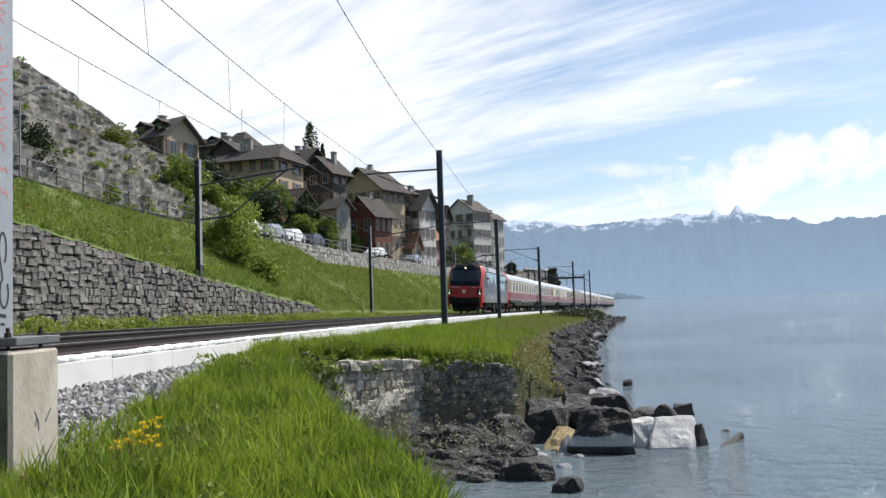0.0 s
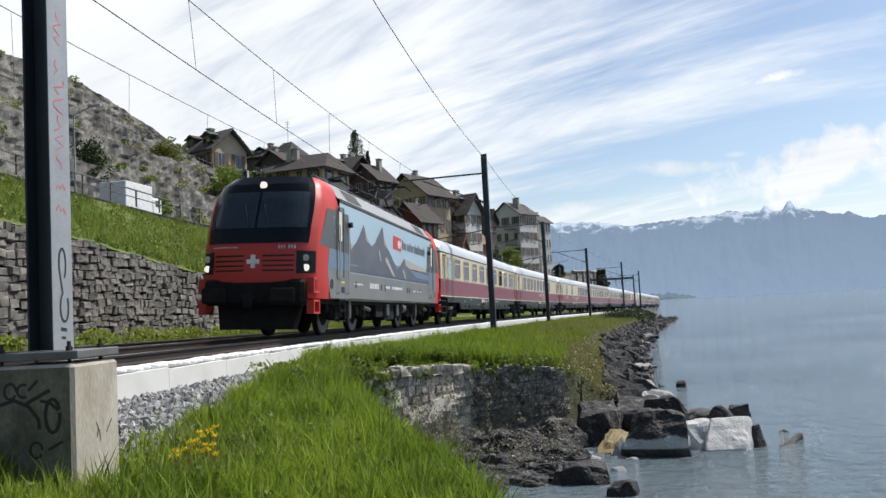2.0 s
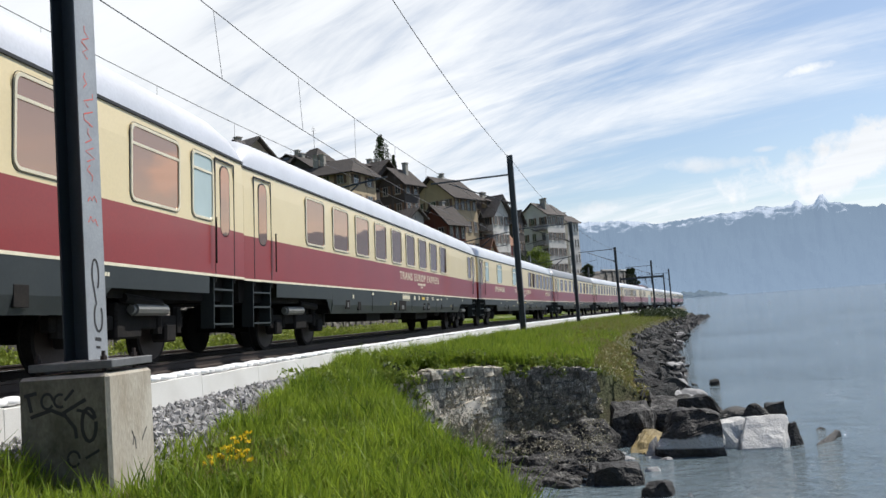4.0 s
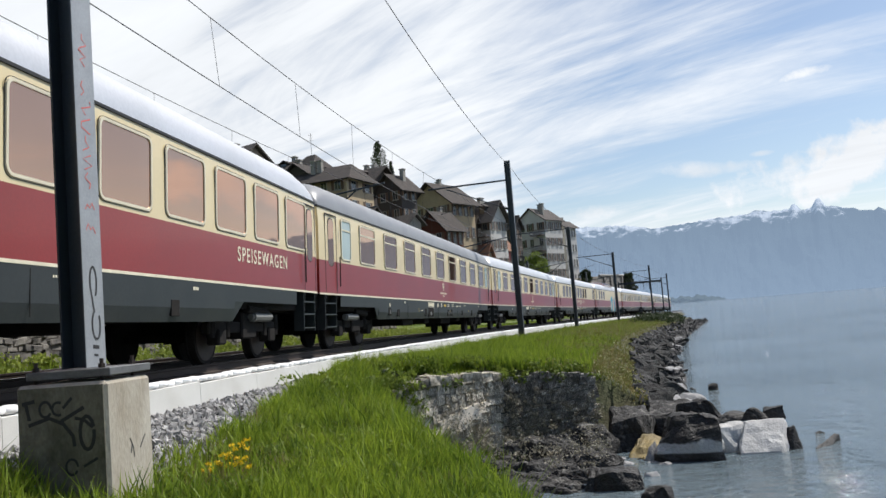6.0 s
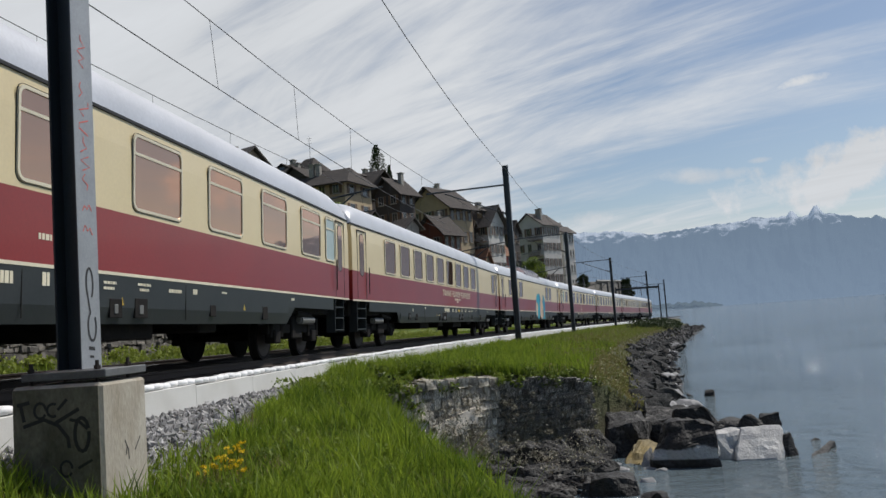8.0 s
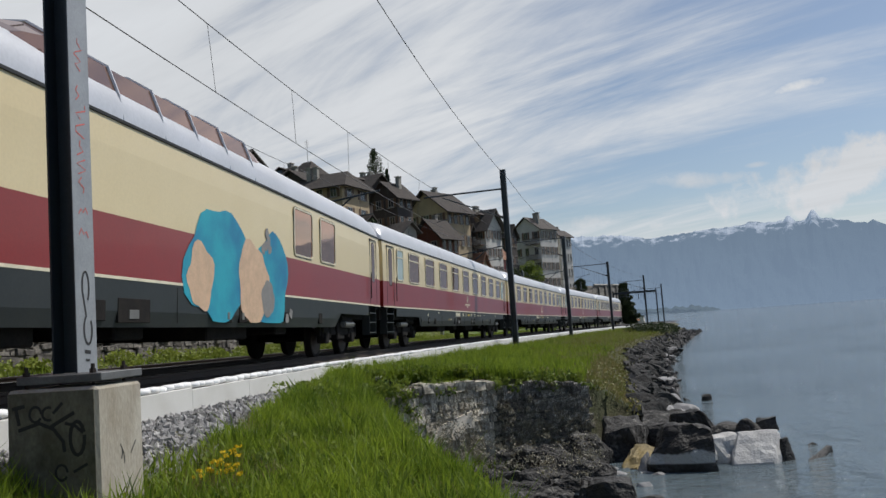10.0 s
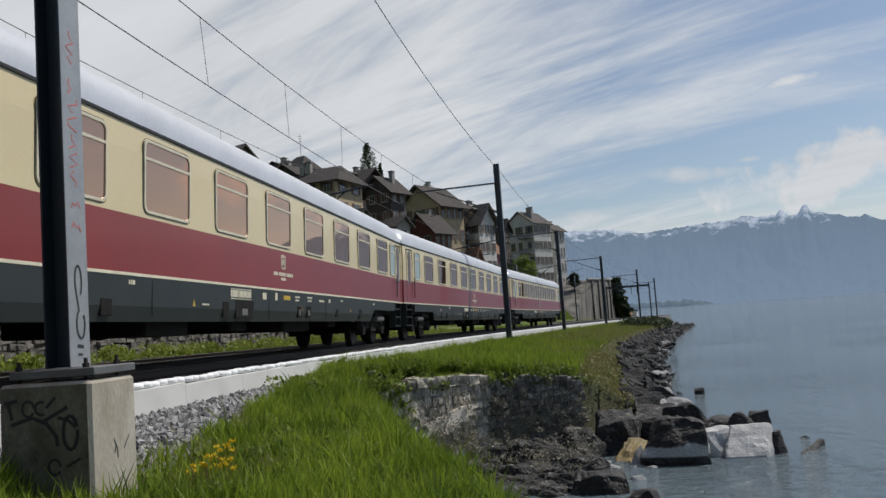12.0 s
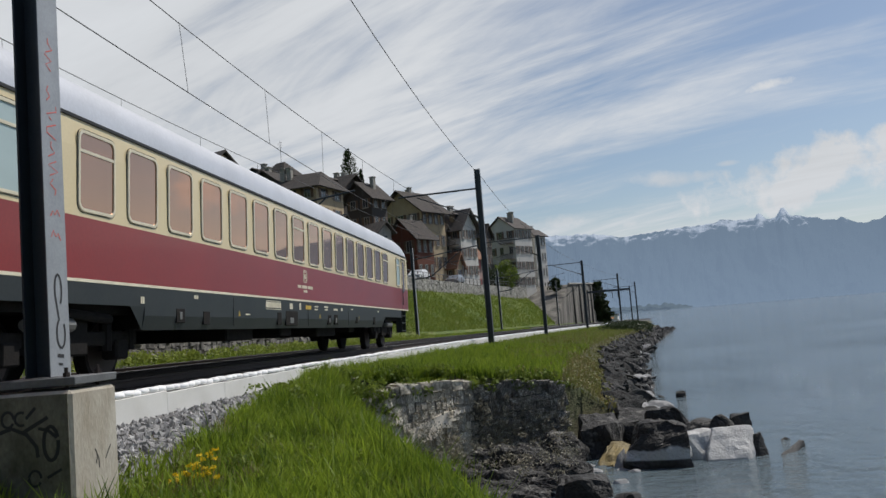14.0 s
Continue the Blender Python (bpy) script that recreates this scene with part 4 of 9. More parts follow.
def coach_base(label, L, silver=True, rear_door=0.85):
    c = thing("passenger_coach", Matrix(), label, "coach", "coaches of the train")
    h = L / 2 - 0.17
    bays = ((-h + 4.9, h - 4.9),)
    for y0, y1, prof in ((*bays[0], SIDE[:3]), (-h + 1.5, -h + 4.9, ((1.405, 1.06), (1.412, 1.335))), (h - 4.9, h - 1.5, ((1.405, 1.06), (1.412, 1.335)))):
        for fl in (1, -1):
            bm = B(); shell(bm, prof, y0, y1, (fl,))
            part("skirt", bm, M["skirt"], c, "dark green-grey skirt panel")
    bm = B(); shell(bm, ((1.412, 1.335), (1.418, 1.338), (1.418, 1.377), (1.412, 1.375)), -h, h)
    part("stripe", bm, M["letter"], c, "thin cream line")
    bm = B(); shell(bm, SIDE[3:5], -h, h)
    for y in (-h, h):
        box(bm, -1.41, 1.41, y - 0.004, y + 0.004, 1.375, 2.16)
    part("lower_side", bm, M["red"], c, "wine-red side panel")
    bm = B(); shell(bm, SIDE[4:], -h, h)
    for y in (-h, h):
        vs = [bm.verts.new((x, y, z)) for x, z in list(SIDE[4:]) + [(-x, z) for x, z in SIDE[:3:-1]]]
        bm.faces.new(vs)
    part("upper_side", bm, M["cream"], c, "cream side panel")
    bm = B()
    ys = [-h, -h + 0.12, -h + 0.4, -h + 0.9, -h + 1.4, h - 1.4, h - 0.9, h - 0.4, h - 0.12, h]
    ks = [0.0, 0.45, 0.75, 0.95, 1, 1, 0.95, 0.75, 0.45, 0.0]
    prof = list(ROOF) + [(-x, z) for x, z in ROOF[-2::-1]]
    rings_ = []
    for y, k in zip(ys, ks):
        kk = 0.35 + 0.65 * k
        rings_.append([bm.verts.new((x, y, 3.43 + (z - 3.43) * kk)) for x, z in prof])
    for a, b in zip(rings_, rings_[1:]):
        for i in range(len(prof) - 1):
            bm.faces.new((a[i], a[i + 1], b[i + 1], b[i]))
    bm.faces.new(rings_[0]); bm.faces.new(rings_[-1][::-1])
    part("roof", bm, M["roof"] if silver else M["roof_dark"], c, "silver-grey rounded roof" if silver else "matt grey rounded roof", smooth=True)
    bm = B(); shell(bm, ((1.375, 3.405), (1.40, 3.41), (1.40, 3.45), (1.365, 3.455)), -h - 0.01, h + 0.01)
    for y in (-h - 0.012, h + 0.012):
        box(bm, -1.39, 1.39, y - 0.01, y + 0.01, 3.405, 3.45)
    part("gutter", bm, M["rubber"], c, "black rain gutter")
    # underframe, boxes below the skirt, bogies
    bm = B()
    box(bm, -1.2, 1.2, -h + 0.2, h - 0.2, 0.95, 1.36)
    box(bm, -1.25, 1.25, -h + 5.0, h - 5.0, 0.74, 1.0)
    for q, w, z in ((-4.0, 1.4, 0.5), (-1.2, 0.8, 0.55), (2.2, 1.8, 0.5), (5.0, 0.7, 0.58)):
        box(bm, -1.15, 1.15, q - w / 2, q + w / 2, z, 0.8, 0.03)
    part("underframe", bm, M["under"], c)
    for sg in (1, -1):
        for e in (-1, 1):
            bm = B()
            ye = e * (h - 4.9)
            bm.faces.new([bm.verts.new((sg * xx, yy, z)) for xx, yy, z in ((1.36, ye, 0.72), (1.405, ye, 0.93), (1.406, ye, 1.06), (1.406, ye + e * 0.42, 1.06))])
            part("skirt_corner", bm, M["skirt"], c)
        for q, w, z0, z1 in ((-7.2, 0.3, 0.83, 1.05), (-6.2, 0.26, 0.8, 1.02), (-2.4, 0.26, 0.8, 1.06), (-1.55, 0.85, 0.78, 1.1), (1.6, 0.3, 0.8, 1.04), (2.25, 0.34, 0.8, 1.06), (4.6, 0.22, 0.84, 1.02), (7.0, 0.26, 0.8, 1.04)):
            bm = box(B(), sg * 1.398 - 0.016, sg * 1.398 + 0.016, q - w / 2, q + w / 2, z0, z1, 0.005)
            fl_ = part("service_recess", bm, M["under"], c, "dark open equipment recess")
            if w > 0.28:
                bm = box(B(), sg * 1.418 - 0.006, sg * 1.418 + 0.006, q - w * 0.18, q + w * 0.12, z0 + 0.05, z0 + 0.17, 0.004)
                part("valve", bm, M["disc_grey"], fl_)
        for q in (-h + 3.0, h - 3.0):
            bm = tube(B(), (sg * 1.2, q - 0.55, 0.8), (sg * 1.2, q + 0.35, 0.8), 0.09, 10)
            tube(bm, (sg * 1.2, q - 0.62, 0.8), (sg * 1.2, q - 0.55, 0.8), 0.06, 8)
            part("damper", bm, M["disc_grey"], c, "pale grey damper")
        for q in (-5.0, -0.3, 3.6):
            part("skirt_seam", box(B(), sg * 1.4095 - 0.003, sg * 1.4095 + 0.003, q - 0.006, q + 0.006, 0.78, 1.3), M["under"], c)
    bogie(c, -L / 2 + 3.7); bogie(c, L / 2 - 3.7)
    for sg in (-1, 1):
        bm = B(); box(bm, -0.55, 0.55, sg * (h + 0.09) - 0.09, sg * (h + 0.09) + 0.09, 1.2, 3.35, 0.03)
        part("gangway", bm, M["rubber"], c, "black rubber gangway bellows")
        for x in (-0.87, 0.87):
            bm = tube(B(), (x, sg * (h - 0.25), 1.06), (x, sg * (h + 0.16), 1.06), 0.09, 10)
            tube(bm, (x, sg * (h + 0.13), 1.06), (x, sg * (h + 0.17), 1.06), 0.22, 12)
            part("buffer", bm, M["under"], c)
        for fl in (1, -1):
            y = sg * (h - (rear_door if sg > 0 else 0.85))
            bm = B()
            ring(bm, fl * 1.398, y, 2.62, 0.36, 1.15, 0.14, 0.03, fl * 0.014)
            part("door_window_frame", bm, M["rubber"], c)
            bm = B(); pane(bm, fl * 1.414, y, 2.62, 0.36, 1.15, 0.14)
            part("door_pane", bm, M["glass"], c)
            bm = B()
            for yy in (y - 0.4, y + 0.4):
                box(bm, fl * 1.408 - 0.008, fl * 1.408 + 0.008, yy - 0.012, yy + 0.012, 1.25, 3.3)
            box(bm, fl * 1.408 - 0.008, fl * 1.408 + 0.008, y - 0.4, y + 0.4, 3.28, 3.31)
            part("door_seam", bm, M["rubber"], c)
            bm = B(); tube(bm, (fl * 1.47, y + 0.5 * -sg, 1.55), (fl * 1.47, y + 0.5 * -sg, 2.3), 0.015, 6)
            part("grab_rail", bm, M["under"], c)
            bm = B()
            for z in (0.55, 0.85, 1.12):
                box(bm, fl * 1.28 - 0.13, fl * 1.28 + 0.1, y - 0.38, y + 0.38, z, z + 0.03)
            for yy in (y - 0.4, y + 0.4):
                box(bm, fl * 1.28 - 0.13, fl * 1.28 + 0.1, yy - 0.012, yy + 0.012, 0.5, 1.36)
            part("steps", bm, M["skirt"], c)
    return c


def window(c, y, w, split=True, z=WIN_Z, h=WIN_H, glass="glass", sides=(1, -1)):
    for fl in sides:
        x = fl * 1.409
        bm = B(); ring(bm, x, y, z, w, h, 0.09, 0.045, fl * 0.022)
        fr = part("window_frame", bm, M["frame"], c)
        bm = B(); ring(bm, x, y, z, w + 0.1, h + 0.1, 0.12, 0.006, fl * 0.008)
        part("window_gasket", bm, M["rubber"], fr)
        bm = B(); pane(bm, x + fl * 0.006, y, z, w, h, 0.09)
        part("pane", bm, M[glass], fr)
        if split:
            bm = B(); box(bm, x + fl * 0.012 - 0.008, x + fl * 0.012 + 0.008, y - w / 2, y + w / 2, z + h * 0.24, z + h * 0.28)
            part("sash_bar", bm, M["frame"], fr)


def inscription(c, y, emblem=True):
    """The carrier's emblem and lines of small unreadable writing, as plain shapes."""
    x = 1.414
    if emblem:
        bm = B(); ring(bm, x, y, 1.93, 0.25, 0.25, 0.05, 0.018, 0.004); ring(bm, x, y, 1.93, 0.19, 0.19, 0.03, 0.012, 0.004)
        box(bm, x - 0.002, x + 0.003, y - 0.065, y - 0.012, 1.87, 1.99); box(bm, x - 0.002, x + 0.003, y + 0.012, y + 0.065, 1.87, 1.99)
        part("emblem", bm, M["letter"], c)
    bm = B()
    rr = random.Random(3)
    q = y - 0.58
    while q < y + 0.55:
        w = rr.uniform(0.03, 0.08); box(bm, x - 0.002, x + 0.003, q, q + w, 1.645, 1.715); q += w + (0.02 if rr.random() < 0.8 else 0.07)
    q = y - 0.14
    while q < y + 0.14:
        w = rr.uniform(0.03, 0.05); box(bm, x - 0.002, x + 0.003, q, q + w, 1.555, 1.61); q += w + 0.015
    part("writing", bm, M["letter"], c)
    bm = B()
    for a, w, z, hh in ((-2.75, 0.95, 1.15, 0.12), (-2.75, 0.95, 1.285, 0.012), (-2.75, 0.95, 1.115, 0.012), (-1.2, 0.2, 1.14, 0.13), (-0.5, 0.13, 1.14, 0.15), (0.75, 0.3, 1.22, 0.035), (0.75, 0.25, 1.15, 0.035),
                        (1.6, 0.35, 1.23, 0.035), (1.65, 0.25, 1.16, 0.035), (2.5, 0.4, 1.17, 0.05), (3.3, 0.14, 1.17, 0.08), (-3.9, 0.25, 0.98, 0.03), (4.4, 0.2, 1.22, 0.03), (-6.2, 0.16, 1.22, 0.06), (-8.0, 0.1, 1.1, 0.1), (8.0, 0.2, 1.2, 0.05)):
        qq = a
        while qq < a + w:
            ww = rr.uniform(0.025, 0.07) if hh > 0.02 else w
            box(bm, 1.4085, 1.4155, y + qq, y + min(qq + ww, a + w), z, z + hh); qq += ww + 0.016
    tagged(part("small_writing", bm, M["letter"], c), kind="stuff")
    bm = box(B(), 1.4085, 1.4155, y + 0.0, y + 0.42, 1.16, 1.25)
    part("yellow_plate", bm, M["ochre_plate"], c, "small yellow notice plate")
    for q in (-4.2, 1.2, 5.4):
        bm = B()
        bm.faces.new([bm.verts.new((1.409, y + q + a, z)) for a, z in ((-0.05, 0.96), (0.05, 0.96), (0.0, 1.07))])
        part("warning_triangle", bm, M["ochre_plate"], c)


def place(c, start, L):
    CARS.append((c, start, L))


LC = 26.9
L0 = -LC / 2
first_class = coach_base("cream and wine-red passenger coach with silver roof and compartment windows", LC)
for i in range(9):
    window(first_class, L0 + 4.07 + 2.42 * i, 1.38)
window(first_class, L0 + 2.18, 0.72, True, glass="frost"); window(first_class, L0 + 24.98, 0.72, True, glass="frost")
inscription(first_class, 0.55)
grey_roofed = coach_base("cream and wine-red passenger coach with matt grey roof and compartment windows", LC, silver=False)
for i in range(9):
    window(grey_roofed, L0 + 4.07 + 2.42 * i, 1.38)
window(grey_roofed, L0 + 2.18, 0.72, True, glass="frost"); window(grey_roofed, L0 + 24.98, 0.72, True, glass="frost")
inscription(grey_roofed, 0.75)
saloon = coach_base("cream and wine-red open saloon coach with close-set windows", LC)
for i in range(16):
    window(saloon, L0 + 3.77 + 1.243 * i, 0.82, i in (0, 7, 15))
window(saloon, L0 + 2.1, 0.75, True, glass="frost"); window(saloon, L0 + 24.75, 0.62, True, glass="frost")
inscription(saloon, -0.5)
bar = coach_base("cream and wine-red bar coach with a row of plain windows", LC)
for i in range(9):
    window(bar, L0 + 3.95 + 1.83 * i, 1.16, False)
window(bar, L0 + 24.75, 0.9, False)
inscription(bar, 1.2, False)
LD = 28.65
dining = coach_base("cream and wine-red dining coach with cream lettering", LD, rear_door=0.5)
for y, w in ((2.3, 0.85), (5.7, 1.3), (10.4, 1.25)):
    window(dining, -LD / 2 + y, w, True, glass="frost")
for i in range(7):
    window(dining, -LD / 2 + 16.4 + 1.767 * i, 1.28, False)
inscription(dining, -0.4, False)


def lettering(c, words, y, z, cap, wide=0.0, x=1.417):
    """Built-in font, read from the lake side; y is the middle, cap the height of the capitals, wide the length of the line."""
    cu = bpy.data.curves.new("lettering", "FONT")
    cu.body = words
    cu.size = cap / 0.69
    cu.align_x = "CENTER"
    cu.extrude = 0.002
    cu.offset = 0.012 * cap
    cu.space_character = 1.25
    cu.materials.append(M["letter"])
    o = new("lettering", cu)
    k = 1.0
    if wide:
        bpy.context.view_layer.update()
        k = wide / max(0.1, o.dimensions.x)
    o.matrix_basis = pose(x, y, z, 90, 0, 90) @ Matrix.Diagonal((k, 1, 1, 1))
    o.parent = c
    return o


lettering(grey_roofed, "1", L0 + 1.62, 2.72, 0.24)
lettering(first_class, "1", L0 + 1.62, 2.72, 0.24)
lettering(dining, "SPEISEWAGEN", -LD / 2 + 5.68, 1.77, 0.27, 2.7)
lettering(dining, "TRANS EUROP EXPRESS", -LD / 2 + 13.6, 1.78, 0.25, 6.2)
lettering(dining, "SPEISEWAGEN", -LD / 2 + 25.05, 1.77, 0.25, 2.65)
lettering(bar, "TRANS EUROP EXPRESS", L0 + 14.6, 1.78, 0.24, 6.0)

order = [(first_class, 0.1), (bar, 26.9), (dining, 53.8), (grey_roofed, 82.5), ("first", 109.15), ("bar", 136.2), ("dome", 163.1), ("first", 190.05), ("first", 217.1), ("first", 243.55), (saloon, 270.4)]
dome = coach_base("cream and wine-red observation coach with glazed dome and sprayed mural", LC)
for y, w in ((3.4, 0.75), (5.3, 1.25), (7.3, 1.25), (19.2, 1.25), (21.1, 1.22)):
    window(dome, L0 + y, w, False)
bm = B()
prof = [(1.36, 3.42), (1.28, 3.8), (1.12, 4.2), (0.75, 4.42), (0.0, 4.5)]
prof += [(-x, z) for x, z in prof[-2::-1]]
rr_ = []
for y, k in ((-4.8, 0.0), (-3.6, 0.75), (-3.0, 1.0), (3.0, 1.0), (3.6, 0.75), (4.8, 0.0)):
    rr_.append([bm.verts.new((x, y, 3.42 + (z - 3.42) * (0.35 + 0.65 * k))) for x, z in prof])
for a, b in zip(rr_, rr_[1:]):
    for i in range(len(prof) - 1):
        bm.faces.new((a[i], a[i + 1], b[i + 1], b[i]))
dm = part("dome", bm, M["glass"], dome, "glazed observation dome")
for y in (-3.0, -1.8, -0.6, 0.6, 1.8, 3.0):
    bm = B()
    for (x0, z0), (x1, z1) in zip(prof, prof[1:]):
        tube(bm, (x0 * 1.005, y, z0 + 0.005), (x1 * 1.005, y, z1 + 0.005), 0.03, 6)
    part("dome_rib", bm, M["roof"], dm)
M["spray_blue"] = material("turquoise_spray", (0.02, 0.35, 0.45), 0.5, bump=0, second=(0.01, 0.16, 0.32), scale=1.2, amount=0.9)
M["spray_skin"] = material("peach_spray", (0.65, 0.45, 0.30), 0.5, bump=0)
M["spray_grey"] = material("grey_spray", (0.25, 0.24, 0.23), 0.5, bump=0)


def blot(c, y, z, r, mat, x, seed=0, squash=1.0):
    """A sprayed patch with a wavy rim on the flank."""
    bm = B()
    vs = []
    for i in range(28):
        a = i * math.tau / 28
        q = r * (1 + 0.35 * noise.noise(Vector((math.cos(a) * 1.3 + seed, math.sin(a) * 1.3, seed * 2.0))))
        vs.append(bm.verts.new((x, y + q * math.cos(a), min(3.3, max(0.8, z + squash * q * math.sin(a))))))
    bm.faces.new(vs)
    part("sprayed_patch", bm, M[mat], c)


blot(dome, 1.2, 1.75, 1.2, "spray_blue", 1.4185, 1, 0.85)
blot(dome, 3.75, 1.6, 0.95, "spray_blue", 1.4185, 2, 1.0)
blot(dome, 2.75, 1.5, 0.75, "spray_skin", 1.4215, 3, 1.0)
blot(dome, 0.5, 1.5, 0.5, "spray_skin", 1.4215, 5, 1.0)
blot(dome, 3.5, 1.25, 0.35, "spray_grey", 1.4235, 4)
for i, (y, z) in enumerate(((3.4, 2.27), (3.55, 2.37), (3.45, 2.52), (3.25, 2.2), (3.6, 2.22), (4.85, 1.0), (4.6, 0.9))):
    blot(dome, y, z, 0.1, "spray_grey", 1.4215, i + 7)
for c, s0 in order:
    if c == "first":
        c = copy_thing(first_class, Matrix())
    elif c == "bar":
        c = copy_thing(bar, Matrix())
    elif c == "dome":
        c = dome
    place(c, s0, LD if c is dining else LC)


# ---- the locomotive ----
M["l_red"] = material("bright_red_paint", (0.55, 0.04, 0.028), 0.48, second=(0.45, 0.032, 0.025), scale=1.0, fine=20, grain=0.05, bump=0.02)
M["l_grey"] = material("warm_grey_paint", (0.20, 0.20, 0.195), 0.4, second=(0.16, 0.155, 0.15), scale=1.2, fine=20, grain=0.08, bump=0.02)
M["l_blue"] = material("mural_sky", (0.36, 0.49, 0.58), 0.38, second=(0.40, 0.52, 0.62), scale=0.5, fine=20, grain=0.03, bump=0.02)
M["l_slate"] = material("mural_slate", (0.085, 0.09, 0.115), 0.4, second=(0.12, 0.125, 0.15), scale=0.7, fine=20, grain=0.05, bump=0.0, amount=0.9)
M["l_mid"] = material("mural_blue_band", (0.14, 0.2, 0.28), 0.4, second=(0.17, 0.22, 0.28), scale=0.6, bump=0.0)
M["l_sand"] = material("mural_sand", (0.42, 0.38, 0.34), 0.4, second=(0.36, 0.33, 0.31), scale=0.6, bump=0.0)
M["l_dark"] = material("cab_dark_grey", (0.085, 0.085, 0.088), 0.4, bump=0.0, grain=0.04)
M["l_black"] = material("gloss_black", (0.012, 0.013, 0.016), 0.15, bump=0.0, amount=0.3)
M["l_roof"] = material("roof_grey", (0.30, 0.305, 0.31), 0.5, second=(0.23, 0.23, 0.235), scale=1.2, grain=0.08, bump=0.03)
M["windscreen"] = material("windscreen_glass", (0.06, 0.08, 0.095), 0.03, 0.0, bump=0.0, spec=0.9)
M["disc"] = material("worn_steel", (0.12, 0.115, 0.11), 0.45, 0.6, bump=0.0)
M["decal"] = material("white_decal", (0.8, 0.8, 0.8), 0.5, bump=0.0)
M["blind"] = material("pale_blind", (0.66, 0.62, 0.55), 0.6, bump=0.0)
M["gold"] = material("yellow_label", (0.7, 0.5, 0.08), 0.5, bump=0.0)
mlamp = bpy.data.materials.new("headlamp")
mlamp.use_nodes = True
mlamp.node_tree.nodes["Principled BSDF"].inputs["Emission Color"].default_value = (1.0, 0.9, 0.72, 1)
mlamp.node_tree.nodes["Principled BSDF"].inputs["Emission Strength"].default_value = 0.75
M["lamp"] = mlamp

loco = thing("electric_locomotive", Matrix(), "red and grey electric locomotive with a mountain mural on its flanks", "locomotive")
CAB_Z0 = (0.98, 1.3, 1.75, 2.15, 2.6, 3.05, 3.4, 3.7, 3.9)
CAB_W0 = (1.47, 1.5, 1.5, 1.5, 1.5, 1.49, 1.45, 1.35, 1.15)

CAB_Z = [0.98 + (3.9 - 0.98) * i / 30 for i in range(31)]
CAB_W = [lerp(z, CAB_Z0, CAB_W0) for z in CAB_Z]


def nose(u, z):
    """How far ahead the cab front stands at the share u of its half width and the height z."""
    back = lerp(z, [0.9, 1.6, 2.2, 2.7, 3.3, 3.7, 3.9], [0.05, 0.0, 0.06, 0.22, 0.5, 0.76, 1.02])
    return -9.28 + back + 0.5 * abs(u) ** 4.5


def cab_patch(name, u0, u1, z0, z1, mat, parent, lift=0.012, n=8, k=5, label="", top_u=None):
    bm = B()
    g_ = []
    for j in range(k + 1):
        z = z0 + (z1 - z0) * j / k
        a, b = u0, u1
        if top_u:
            a += (top_u[0] - u0) * j / k
            b += (top_u[1] - u1) * j / k
        row = []
        for i in range(n + 1):
            u = a + (b - a) * i / n
            row.append(bm.verts.new((u * lerp(z, CAB_Z, CAB_W), nose(u, z) - lift, z)))
        g_.append(row)
    for j in range(k):
        for i in range(n):
            bm.faces.new((g_[j][i], g_[j][i + 1], g_[j + 1][i + 1], g_[j + 1][i]))
    bmesh.ops.solidify(bm, geom=list(bm.faces), thickness=0.006)
    return part(name, bm, M[mat], parent, label, smooth=False)


def quad(bm, pts, x):
    bm.faces.new([bm.verts.new((x, y, z)) for y, z in pts])


